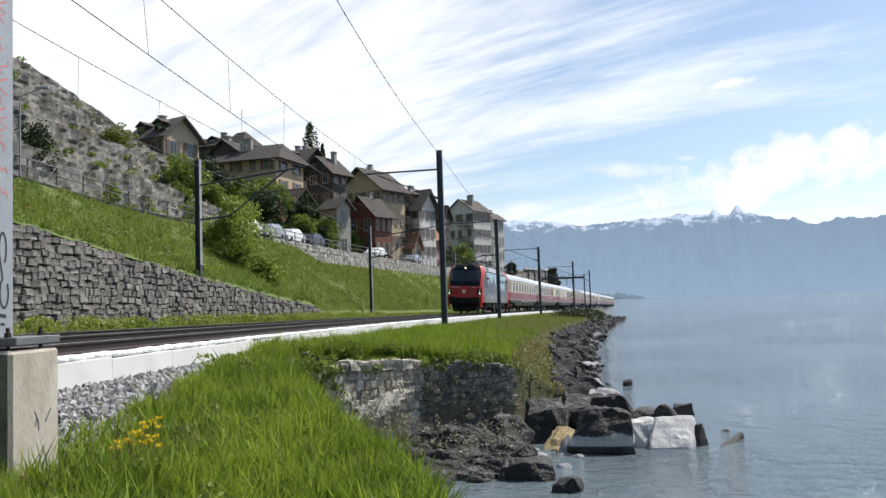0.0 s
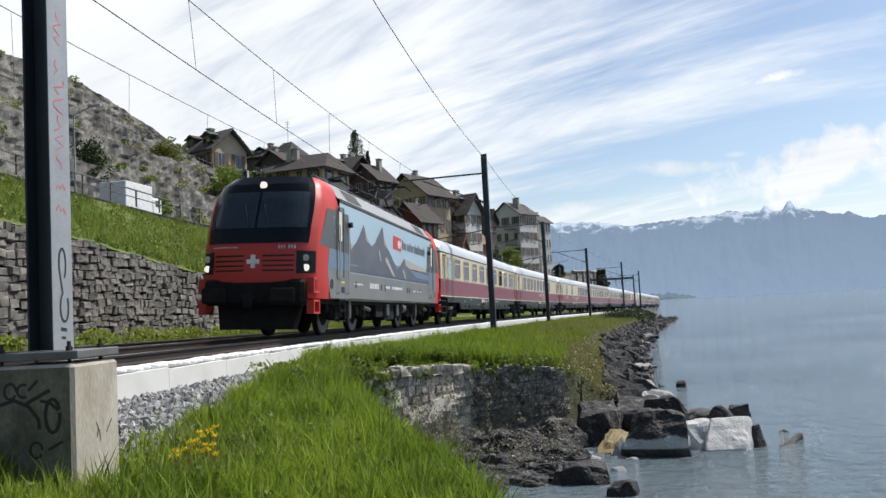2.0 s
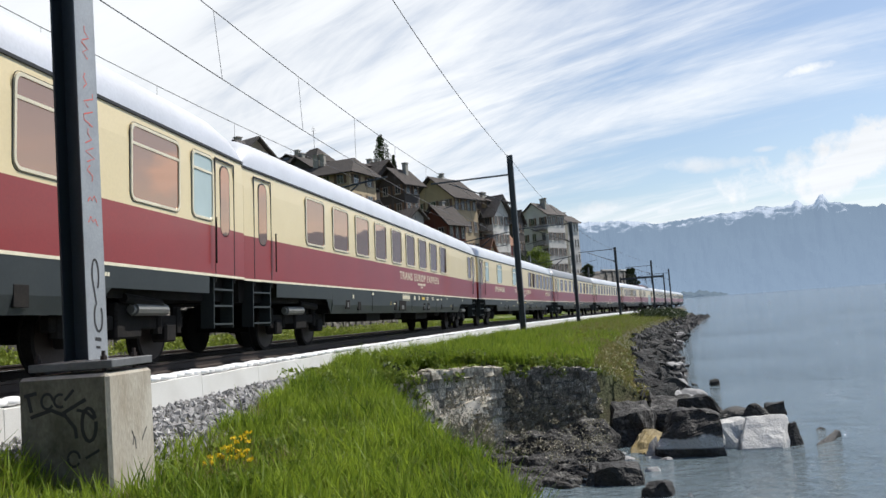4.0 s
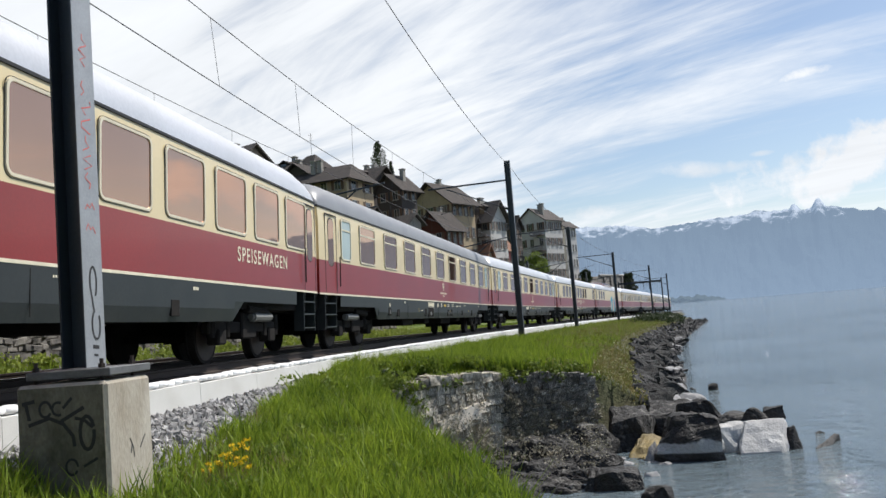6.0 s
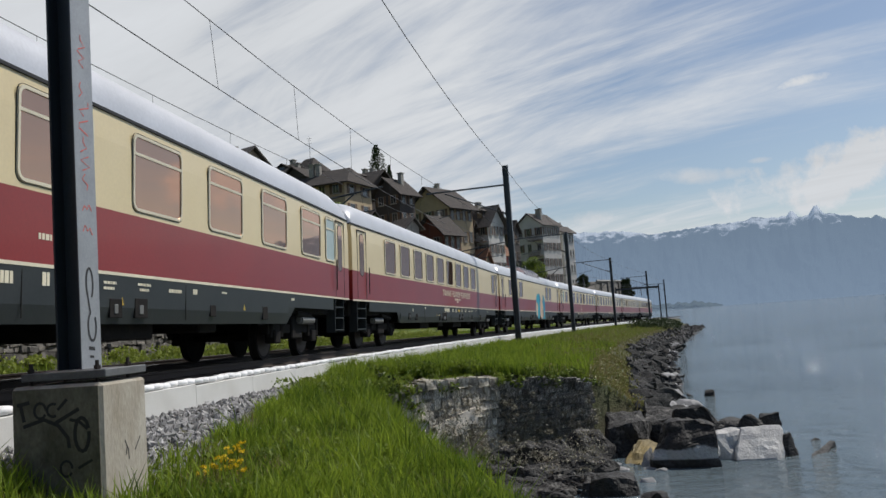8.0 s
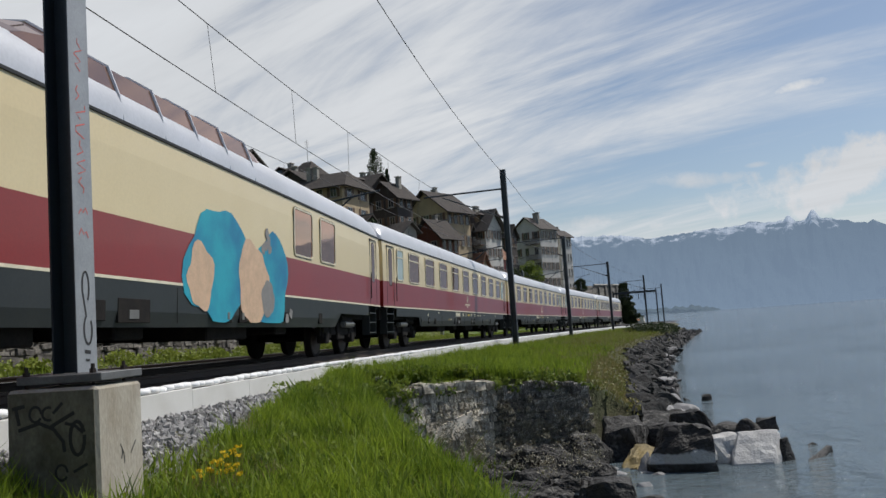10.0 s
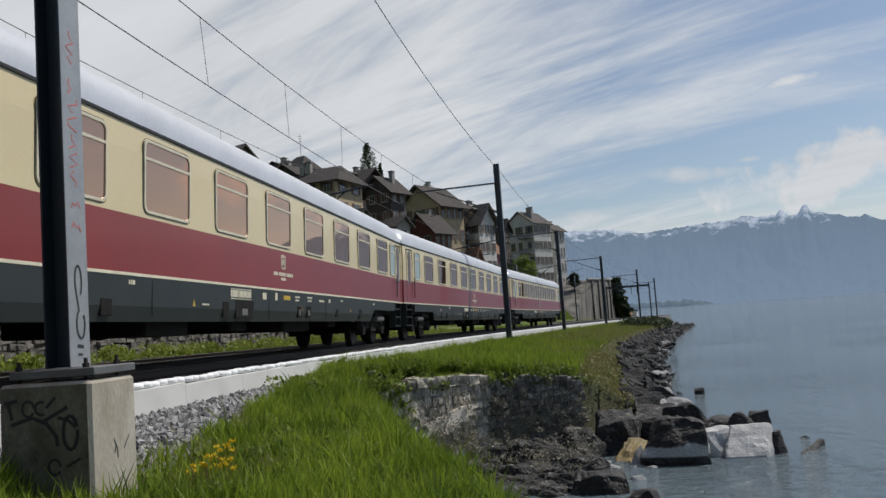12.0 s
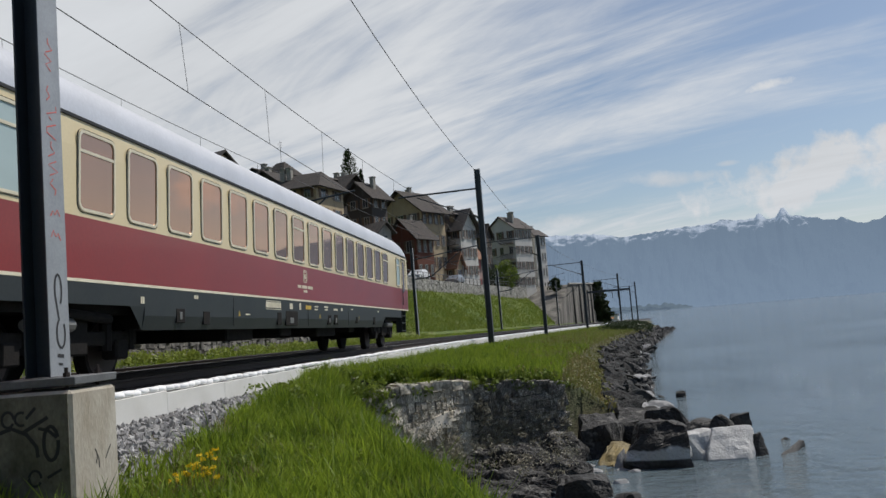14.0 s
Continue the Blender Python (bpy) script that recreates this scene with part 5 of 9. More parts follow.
def cab(end):
    """One driver's cab; end 1 is the front."""
    c = new("cab")
    c.parent = loco
    c.matrix_basis = pose(0, 0, 0, 0, 0, 0 if end == 1 else 180)
    us = (-1, -0.97, -0.93, -0.88, -0.8, -0.7, -0.55, -0.3, 0, 0.3, 0.55, 0.7, 0.8, 0.88, 0.93, 0.97, 1)
    bm = B()
    g_ = []
    for z, w in zip(CAB_Z, CAB_W):
        row = [bm.verts.new((-w, -6.85, z)), bm.verts.new((-w, -7.8, z))]
        row += [bm.verts.new((u * w, nose(u, z), z)) for u in us]
        row += [bm.verts.new((w, -7.8, z)), bm.verts.new((w, -6.85, z))]
        g_.append(row)
    for a, b in zip(g_, g_[1:]):
        for i in range(len(a) - 1):
            bm.faces.new((a[i], a[i + 1], b[i + 1], b[i]))
    bm.faces.new(g_[-1])
    part("cab_shell", bm, M["l_red"], c, "bright red cab shell", smooth=True)
    cab_patch("windscreen_surround", -0.88, 0.88, 2.32, 3.9, "l_black", c, 0.016, 20, 16, "gloss black surround", (-0.93, 0.93))
    bm = B()
    ed = [(u * 1.15, nose(u, 3.9) - 0.016) for u in (-0.93, -0.7, -0.4, 0, 0.4, 0.7, 0.93)]
    lo = [bm.verts.new((x, y, 3.905)) for x, y in ed + [(1.05, -7.6), (-1.05, -7.6)]]
    bm.faces.new(lo)
    part("cab_roof", bm, M["l_black"], c, "black cab roof")
    for a, b in ((-0.84, -0.02), (0.02, 0.84)):
        ws = cab_patch("windscreen", a, b, 2.66, 3.5, "windscreen", c, 0.03, 10, 10, "dark windscreen pane")
    for u in (-0.1, 0.25):
        bm = B(); tube(bm, (u * 1.45, nose(u, 2.6) - 0.05, 2.6), (u * 1.45 - 0.2, nose(u, 3.1) - 0.05, 3.2), 0.012, 5)
        part("wiper", bm, M["l_black"], c)
    bm = B(); tube(bm, (0, nose(0, 3.68) - 0.03, 3.66), (0, nose(0, 3.68) - 0.07, 3.66), 0.09, 12)
    part("top_lamp", bm, M["lamp"], c, "glowing headlamp")
    for sg in (-1, 1):
        a, b = sorted((sg * 0.72, sg * 0.98))
        hl = cab_patch("headlamp_housing", a, b, 1.60, 2.14, "l_black", c, 0.02, 4, 3, "black headlamp housing")
        bm = B(); u = sg * 0.86; y = nose(u, 1.72)
        tube(bm, (u * 1.5, y - 0.02, 1.74), (u * 1.5, y - 0.05, 1.74), 0.085, 12)
        part("headlamp", bm, M["lamp"], hl, "glowing headlamp")
        bm = B(); tube(bm, (u * 1.5, y - 0.02, 1.98), (u * 1.5, y - 0.045, 1.98), 0.08, 12)
        part("reflector", bm, M["silver"], hl)
        for i in range(4):
            z = 1.66 + 0.12 * i
            a, b = sorted((sg * 0.16, sg * 0.68))
            cab_patch("grille_slot", a, b, z, z + 0.035, "l_black", c, 0.012, 4, 1)
    bm = B()
    box(bm, -0.055, 0.055, nose(0, 1.9) - 0.03, nose(0, 1.9) + 0.02, 1.74, 2.06); box(bm, -0.16, 0.16, nose(0, 1.9) - 0.031, nose(0, 1.9) + 0.02, 1.845, 1.955)
    part("cross", bm, M["decal"], c, "white cross")
    for i in range(6):
        cab_patch("number_bar", 0.42 + 0.045 * i + (0.03 if i > 2 else 0), 0.45 + 0.045 * i + (0.03 if i > 2 else 0), 2.19, 2.27, "decal", c, 0.012, 1, 1)
    cab_patch("fine_writing", -0.75, -0.28, 2.215, 2.24, "decal", c, 0.012, 4, 1)
    # buffer beam, buffers, coupling, plough
    bm = box(B(), -1.3, 1.3, -9.27, -8.7, 0.82, 1.46, 0.08)
    part("buffer_beam", bm, M["under"], c)
    for sg in (-1, 1):
        bm = B()
        tube(bm, (sg * 0.87, -9.2, 1.06), (sg * 0.87, -9.55, 1.06), 0.12, 12)
        box(bm, sg * 0.87 - 0.32, sg * 0.87 + 0.32, -9.62, -9.54, 0.86, 1.26, 0.05)
        part("buffer", bm, M["under"], c, "rectangular dark buffer")
        for z0, z1 in ((1.12, 1.5), (0.6, 0.95)):
            bm = B()
            xa, xb = sg * 1.42 - 0.12, sg * 1.42 + 0.07
            prof_ = ((-9.02, z0), (-8.54, z0), (-8.54, z1), (-9.02, z1))
            inner = ((-8.97, z0 + 0.05), (-8.59, z0 + 0.05), (-8.59, z1 - 0.05), (-8.97, z1 - 0.05))
            lp = [[bm.verts.new((x_, y_, z_)) for y_, z_ in pr] for x_ in (xa, xb) for pr in (prof_, inner)]
            for i in range(4):
                j = (i + 1) % 4
                bm.faces.new((lp[0][i], lp[0][j], lp[1][j], lp[1][i])); bm.faces.new((lp[2][i], lp[2][j], lp[3][j], lp[3][i]))
                bm.faces.new((lp[0][i], lp[0][j], lp[2][j], lp[2][i])); bm.faces.new((lp[1][i], lp[1][j], lp[3][j], lp[3][i]))
            part("corner_step", bm, M["l_red"], c, "red corner step")
    bm = B()
    tube(bm, (0, -9.2, 1.0), (0, -9.6, 1.0), 0.06, 8); box(bm, -0.1, 0.1, -9.66, -9.5, 0.75, 1.08, 0.02)
    part("coupling", bm, M["under"], c)
    bm = B()
    vs = [bm.verts.new(v) for v in ((-1.1, -8.85, 0.85), (1.1, -8.85, 0.85), (0.95, -9.05, 0.22), (-0.95, -9.05, 0.22), (-1.1, -8.6, 0.85), (1.1, -8.6, 0.85), (0.95, -8.7, 0.22), (-0.95, -8.7, 0.22))]
    for f in ((0, 1, 2, 3), (4, 7, 6, 5), (0, 3, 7, 4), (1, 5, 6, 2), (3, 2, 6, 7)):
        bm.faces.new([vs[i] for i in f])
    part("plough", bm, M["under"], c)
    for fl in (1, -1):
        x = fl * 1.504
        bm = B(); quad(bm, ((-8.62, 2.3), (-7.95, 3.18), (-6.0, 3.2), (-5.7, 2.22)), x)
        part("dark_panel", bm, M["l_dark"], c, "dark grey panel behind the cab window")
        bm = B(); quad(bm, ((-7.7, 1.0), (-7.95, 1.75), (-7.8, 2.28), (-6.0, 2.24), (-6.0, 1.0)), x)
        part("grey_panel", bm, M["l_grey"], c)
        bm = B(); quad(bm, ((-7.94, 1.78), (-7.8, 2.27), (-6.0, 2.23), (-6.0, 1.78)), x + fl * 0.003)
        part("blue_panel", bm, M["l_mid"], c)
        bm = B(); ring(bm, x, -6.8, 2.42, 0.62, 1.75, 0.08, 0.025, fl * 0.02)
        dr = part("cab_door", bm, M["l_grey"], c, "grey cab door frame")
        bm = B(); pane(bm, x + fl * 0.008, -6.8, 2.85, 0.34, 0.72, 0.06)
        part("door_window", bm, M["blind"], dr, "pale blind behind the glass")
        bm = B(); ring(bm, x, -6.8, 2.85, 0.34, 0.72, 0.06, 0.03, fl * 0.016)
        part("window_seal", bm, M["rubber"], dr)
        for yy in (-7.05, -6.18):
            bm = B()
            tube(bm, (x + fl * 0.07, yy, 1.15), (x + fl * 0.07, yy, 2.85), 0.018, 6)
            for z in (1.15, 2.85):
                tube(bm, (x, yy, z), (x + fl * 0.07, yy, z), 0.018, 6)
            part("handrail", bm, M["silver"], c, "bare metal handrail")
        bm = B()
        for yy in (-6.9, -6.36):
            box(bm, x - fl * 0.02 - 0.015, x - fl * 0.02 + 0.015, yy - 0.015, yy + 0.015, 0.35, 1.0)
        for z in (0.38, 0.66, 0.94):
            box(bm, x - fl * 0.05 - 0.06, x - fl * 0.05 + 0.06, -6.9, -6.36, z, z + 0.025)
        part("ladder", bm, M["under"], c)
        bm = B(); box(bm, x - 0.006, x + 0.006, -6.78, -6.4, 1.16, 1.32)
        part("footwell", bm, M["l_black"], c)
        bm = B(); box(bm, x - 0.006, x + 0.006, -6.72, -6.4, 1.42, 1.48)
        part("label_plate", bm, M["gold"], c)
        bm = B(); tube(bm, (x, -7.6, 1.38), (x + fl * 0.012, -7.6, 1.38), 0.13, 14)
        part("socket", bm, M["l_black"], c)
        bm = B(); ring(bm, x, -7.35, 2.85, 0.22, 0.34, 0.08, 0.02, fl * 0.004)
        part("crest", bm, M["l_grey"], c)
        bm = B(); tube(bm, (x, -5.98, 2.95), (x + fl * 0.12, -5.98, 2.95), 0.07, 8)
        part("mirror", bm, M["l_black"], c)


cab(1)
cab(2)
bm = B(); shell(bm, ((1.46, 0.95), (1.5, 1.02), (1.5, 1.74)), -6.85, 6.85)
part("sole_panel", bm, M["l_grey"], loco, "grey lower side panel")
bm = B(); shell(bm, ((1.5, 1.74), (1.5, 3.42)), -6.85, 6.85)
part("mural_panel", bm, M["l_blue"], loco, "pale blue mural panel")
bm = B(); shell(bm, ((1.5, 3.42), (1.51, 3.44), (1.5, 3.52), (1.46, 3.52)), -6.85, 6.85)
part("vent_strip", bm, M["rubber"], loco, "black ventilation strip")
bm = B(); shell(bm, ((1.46, 3.52), (1.12, 3.92), (0.0, 3.99)), -6.9, 6.9)
part("roof", bm, M["l_roof"], loco, "grey sloped roof")
bm = box(B(), -1.35, 1.35, -8.8, 8.8, 0.85, 1.2)
part("frame", bm, M["under"], loco)
# the mural: bands, peaks, snow; the far flank has the same
for fl in (1, -1):
    x = fl * 1.503
    for pts, mat, dx in (
            (((-6.85, 1.76), (-6.85, 1.95), (6.85, 1.95), (6.85, 1.76)), "l_slate", 0),
            (((-6.85, 1.95), (-6.85, 2.25), (6.85, 2.2), (6.85, 1.95)), "l_mid", 0),
            (((-6.85, 2.3), (-6.85, 2.55), (-3.2, 2.42), (-3.2, 2.25)), "l_sand", 0),
            (((1.4, 2.2), (1.2, 2.5), (6.85, 2.28), (6.85, 2.1)), "l_sand", 0),
            (((-6.0, 2.25), (-5.1, 2.62), (-4.35, 3.1), (-4.0, 2.82), (-2.9, 2.4), (-2.6, 2.0), (-6.0, 2.0)), "l_slate", 0.003),
            (((-5.0, 2.0), (-3.75, 2.5), (-3.0, 2.7), (-2.0, 3.26), (-1.75, 2.95), (-1.05, 2.6), (0.35, 2.05), (1.05, 1.85), (-5.0, 1.85)), "l_slate", 0.006),
            (((-0.4, 1.85), (0.6, 2.22), (1.36, 2.5), (1.95, 2.25), (3.7, 1.95), (6.4, 1.8), (-0.4, 1.8)), "l_slate", 0.009),
            (((-4.35, 3.1), (-4.0, 2.82), (-3.5, 2.6), (-4.1, 2.7)), "l_sand", 0.012),
            (((-2.0, 3.26), (-1.75, 2.95), (-1.0, 2.57), (-1.75, 2.75)), "l_sand", 0.012),
            (((-1.65, 2.3), (-1.45, 2.42), (-0.15, 1.85), (-0.5, 1.85)), "l_sand", 0.012),
            (((-2.5, 2.45), (-2.42, 2.58), (-2.15, 2.25), (-2.3, 2.25)), "l_sand", 0.012),
            (((1.15, 2.05), (1.2, 2.18), (1.65, 1.85), (1.45, 1.85)), "l_sand", 0.012),
            (((1.36, 2.5), (1.95, 2.25), (1.55, 2.3)), "l_sand", 0.012)):
        bm = B(); quad(bm, pts, x + fl * dx)
        part("mural_shape", bm, M[mat], loco)
    bm = B(); quad(bm, ((-0.42, 2.72), (-0.42, 3.12), (0.85, 3.10), (0.85, 2.70)), x + fl * 0.006)
    part("red_plaque", bm, M["l_red"], loco, "red plaque with a white mark")
    bm = B()
    for q in (-1, 1):
        quad(bm, ((0.5 + q * 0.04, 2.78), (0.5 + q * 0.04, 3.02), (0.5 + q * 0.14, 3.02), (0.5 + q * 0.27, 2.9), (0.5 + q * 0.14, 2.78)), x + fl * 0.01)
    part("mark", bm, M["decal"], loco)
    bm = B()
    q = 1.05
    for k, w in enumerate((0.22, 0.22, 0.22, 0, 0.24, 0.19, 0.13, 0.2, 0.2, 0, 0.06, 0.19, 0.12, 0.19, 0.14, 0.19, 0.19, 0.12, 0.06, 0.19, 0.19, 0.2, 0.06)):
        if w:
            quad(bm, ((q, 2.78), (q, 3.0 if k % 3 else 3.08), (q + w * 0.7, 3.0 if k % 3 else 3.08), (q + w * 0.7, 2.78)), x + fl * 0.006)
        q += w + 0.03 if w else 0.1
    part("title_bars", bm, M["l_dark"], loco, "row of dark title bars")
    bm = B()
    rr = random.Random(8)
    for a, w, z, h in ((-5.4, 0.9, 1.42, 0.05), (-3.6, 1.1, 1.36, 0.16), (-1.6, 0.7, 1.4, 0.09), (-0.6, 1.6, 1.4, 0.09), (3.0, 0.4, 1.38, 0.05), (3.8, 0.6, 1.38, 0.05)):
        q = a
        while q < a + w:
            ww = rr.uniform(0.04, 0.09); quad(bm, ((q, z), (q, z + h), (q + ww, z + h), (q + ww, z)), x); q += ww + 0.025
    part("small_writing", bm, M["decal"], loco)
    for yy in (-5.2, -2.1, -1.6, 1.9, 2.25, 4.2):
        bm = B(); pane(bm, x, yy, 1.42, 0.16, 0.2, 0.06)
        part("lifting_hole", bm, M["rubber"], loco)
    bm = B()
    for i in range(44):
        quad(bm, ((-6.6 + 0.3 * i, 3.45), (-6.6 + 0.3 * i, 3.5), (-6.54 + 0.3 * i, 3.49), (-6.54 + 0.3 * i, 3.46)), fl * 1.513)
    part("vent_dashes", bm, M["l_roof"], loco)
for yc in (-4.75, 4.75):
    for dy in (-1.5, 1.5):
        bm = B()
        for sg in (1, -1):
            tube(bm, (sg * 0.69, yc + dy, 0.625), (sg * 0.83, yc + dy, 0.625), 0.625, 28)
        tube(bm, (-0.8, yc + dy, 0.625), (0.8, yc + dy, 0.625), 0.1, 10)
        wsx = part("wheelset", bm, M["under"], loco)
        for sg in (1, -1):
            bm = B(); ring_pts = 26
            o_ = [bm.verts.new((sg * 0.835, yc + dy + 0.56 * math.cos(i * math.tau / ring_pts), 0.625 + 0.56 * math.sin(i * math.tau / ring_pts))) for i in range(ring_pts)]
            i_ = [bm.verts.new((sg * 0.835, yc + dy + 0.36 * math.cos(i * math.tau / ring_pts), 0.625 + 0.36 * math.sin(i * math.tau / ring_pts))) for i in range(ring_pts)]
            for i in range(ring_pts):
                bm.faces.new((o_[i], o_[(i + 1) % ring_pts], i_[(i + 1) % ring_pts], i_[i]))
            part("brake_disc", bm, M["disc"], wsx, "worn steel brake disc")
    bm = B()
    for sg in (1, -1):
        box(bm, sg * 1.1 - 0.08, sg * 1.1 + 0.08, yc - 2.3, yc + 2.3, 0.62, 0.85, 0.03)
        for dy in (-1.5, 1.5):
            box(bm, sg * 1.1 - 0.14, sg * 1.1 + 0.14, yc + dy - 0.2, yc + dy + 0.2, 0.42, 0.8, 0.04)
            for q in (-0.45, 0.45):
                tube(bm, (sg * 1.15, yc + dy + q, 0.5), (sg * 1.15, yc + dy + q, 1.0), 0.11, 8)
        for q in (-0.35, 0.35):
            tube(bm, (sg * 1.2, yc + q, 0.55), (sg * 1.2, yc + q, 1.0), 0.15, 10)
    part("bogie_frame", bm, M["under"], loco)
    bm = B()
    for sg in (1, -1):
        tube(bm, (sg * 1.32, yc + 0.9, 0.78), (sg * 1.32, yc + 1.7, 0.7), 0.07, 8)
        box(bm, sg * 1.3 - 0.08, sg * 1.3 + 0.08, yc - 0.75, yc - 0.55, 0.45, 0.95, 0.02)
    part("damper", bm, M["l_dark"], loco)
bm = B()
for q, w, z0 in ((-1.6, 1.0, 0.45), (-0.2, 1.4, 0.35), (1.3, 1.1, 0.4)):
    box(bm, -1.3, 1.3, q - w / 2, q + w / 2, z0, 0.95, 0.03)
part("equipment_box", bm, M["under"], loco)
bm = B()
for q, w in ((-0.6, 0.4), (0.9, 0.35)):
    box(bm, 1.28, 1.36, q - w / 2, q + w / 2, 0.5, 0.9, 0.02)
tube(bm, (1.3, 1.4, 0.75), (1.3, 1.9, 0.75), 0.16, 12)
part("grey_cabinet", bm, M["l_dark"], loco)
# roof gear: folded and raised pantographs, insulators, conductor bars
for yc, up in ((-4.6, False), (4.6, True), (-2.4, False), (2.4, False)):
    say = "raised pantograph" if up else "folded pantograph"
    hz = 5.32 if up else 4.34
    bm = box(B(), -0.6, 0.6, yc - 0.9, yc + 0.9, 4.12, 4.16, 0.01)
    pg = part("pantograph", bm, M["l_black"], loco, say)
    for sx in (-0.55, 0.55):
        for yy in (-0.7, 0.7):
            part("insulator", tube(B(), (sx, yc + yy, 3.93), (sx, yc + yy, 4.12), 0.06, 8), M["rail"], pg)
    for sx in (-0.25, 0.25):
        bm = B()
        if up:
            tube(bm, (sx, yc + 0.6, 4.16), (sx * 0.8, yc - 0.9, 4.75), 0.035, 6)
            tube(bm, (sx * 0.8, yc - 0.9, 4.75), (sx * 1.6, yc + 0.5, hz - 0.03), 0.025, 6)
        else:
            tube(bm, (sx, yc + 0.8, 4.16), (sx, yc - 1.0, 4.28), 0.035, 6)
            tube(bm, (sx, yc - 1.0, 4.28), (sx * 1.6, yc + 0.5, 4.32), 0.025, 6)
        part("arm", bm, M["l_black"], pg)
    for dy in (0.35, 0.65):
        bm = tube(B(), (-0.75, yc + dy, hz), (0.75, yc + dy, hz), 0.025, 6)
        for sg in (-1, 1):
            tube(bm, (sg * 0.75, yc + dy, hz), (sg * 0.98, yc + dy, hz - 0.17), 0.02, 6)
        part("contact_strip", bm, M["l_black"], pg)
bm = B()
for q in (-1.4, -0.5, 0.5, 1.4, -6.0, 6.0):
    tube(bm, (0.5, q, 3.95), (0.5, q, 4.2), 0.06, 8)
tube(bm, (0.5, -6.2, 4.22), (0.5, 6.2, 4.22), 0.025, 6)
part("roof_conductor", bm, M["l_black"], loco)
for fl in (1, -1):
    for yy in (-5.0, 5.0):
        bm = B()
        vs = [bm.verts.new((fl * a, b, z)) for a, b, z in ((1.42, yy - 0.8, 3.585), (1.42, yy + 0.8, 3.585), (1.17, yy + 0.8, 3.88), (1.17, yy - 0.8, 3.88))]
        bm.faces.new(vs)
        part("roof_grille", bm, M["rubber"], loco)
done = set()
for ob in loco.children_recursive:      # full height: stretch what stands above the nose
    if ob.type == "MESH" and ob.data.name not in done:
        done.add(ob.data.name)
        for v in ob.data.vertices:
            if v.co.z > 2.0:
                v.co.z = 2.0 + (v.co.z - 2.0) * 1.14
place(loco, -18.98, 18.98)
# ---- plants as many small pieces ----
def blades(name, pts, height, width, mat, seed, lean=0.45, label="", category="grass", parent=None):
    """Grass: pts is an array of root places; each blade is a bent strip that ends in a point."""
    r = np.random.default_rng(seed)
    n = len(pts)
    h = height * r.uniform(0.5, 1.25, n)
    h *= np.array([0.85 + 0.75 * noise.noise(Vector((x * 1.6, y * 1.6, seed))) + 0.35 * noise.noise(Vector((x * 5, y * 5, seed))) for x, y, z in pts]).clip(0.25, 1.7)
    a = r.uniform(0, math.tau, n)
    side = np.stack([np.cos(a), np.sin(a), np.zeros(n)], 1) * (width * r.uniform(0.6, 1.3, n))[:, None] / 2
    b = r.uniform(0, math.tau, n)
    bend = np.stack([np.cos(b), np.sin(b), np.zeros(n)], 1) * (h * r.uniform(0.1, 1.0, n) * lean)[:, None]
    up = np.zeros((n, 3)); up[:, 2] = h
    mid = pts + up * 0.55 + bend * 0.3
    tip = pts + up * (1 - 0.15 * lean) + bend
    v = np.stack([pts - side, pts + side, mid + side * 0.8, mid - side * 0.8, tip], 1).reshape(-1, 3)
    me = bpy.data.meshes.new(name)
    me.vertices.add(5 * n)
    me.vertices.foreach_set("co", v.astype(np.float32).ravel())
    base = np.arange(n) * 5
    loops = np.stack([base, base + 1, base + 2, base + 3, base + 3, base + 2, base + 4], 1).ravel()
    me.loops.add(7 * n)
    me.loops.foreach_set("vertex_index", loops.astype(np.int32))
    me.polygons.add(2 * n)
    starts = np.stack([np.arange(n) * 7, np.arange(n) * 7 + 4], 1).ravel()
    me.polygons.foreach_set("loop_start", starts.astype(np.int32))
    me.update(calc_edges=True)
    me.materials.append(mat)
    o = new(name, me)
    if parent:
        o.parent = parent
    return tagged(o, label, category, kind="stuff") if label else o


def leaves(name, clumps, size, mat, seed, parent=None):
    """Leaves: each clump is (centre, radii, count); leaves are small folded quads lying on and in the clump."""
    r = np.random.default_rng(seed)
    out = []
    for c, rad, n in clumps:
        d = r.normal(size=(n, 3)); d /= np.linalg.norm(d, axis=1)[:, None]
        q = r.uniform(0.45, 1.0, n) ** 0.6
        out.append(np.array(c) + d * q[:, None] * np.array(rad))
    p_ = np.concatenate(out)
    n = len(p_)
    u = r.normal(size=(n, 3)); u /= np.linalg.norm(u, axis=1)[:, None]
    w = np.cross(u, r.normal(size=(n, 3))); w /= np.linalg.norm(w, axis=1)[:, None]
    sz = size * r.uniform(0.55, 1.3, n)[:, None]
    v = np.stack([p_ - u * sz, p_ + w * sz * 0.55, p_ + u * sz, p_ - w * sz * 0.55], 1).reshape(-1, 3)
    me = bpy.data.meshes.new(name)
    me.vertices.add(4 * n)
    me.vertices.foreach_set("co", v.astype(np.float32).ravel())
    me.loops.add(4 * n)
    me.loops.foreach_set("vertex_index", np.arange(4 * n, dtype=np.int32))
    me.polygons.add(n)
    me.polygons.foreach_set("loop_start", (np.arange(n) * 4).astype(np.int32))
    me.update(calc_edges=True)
    me.materials.append(mat)
    o = new(name, me)
    if parent:
        o.parent = parent
    return o


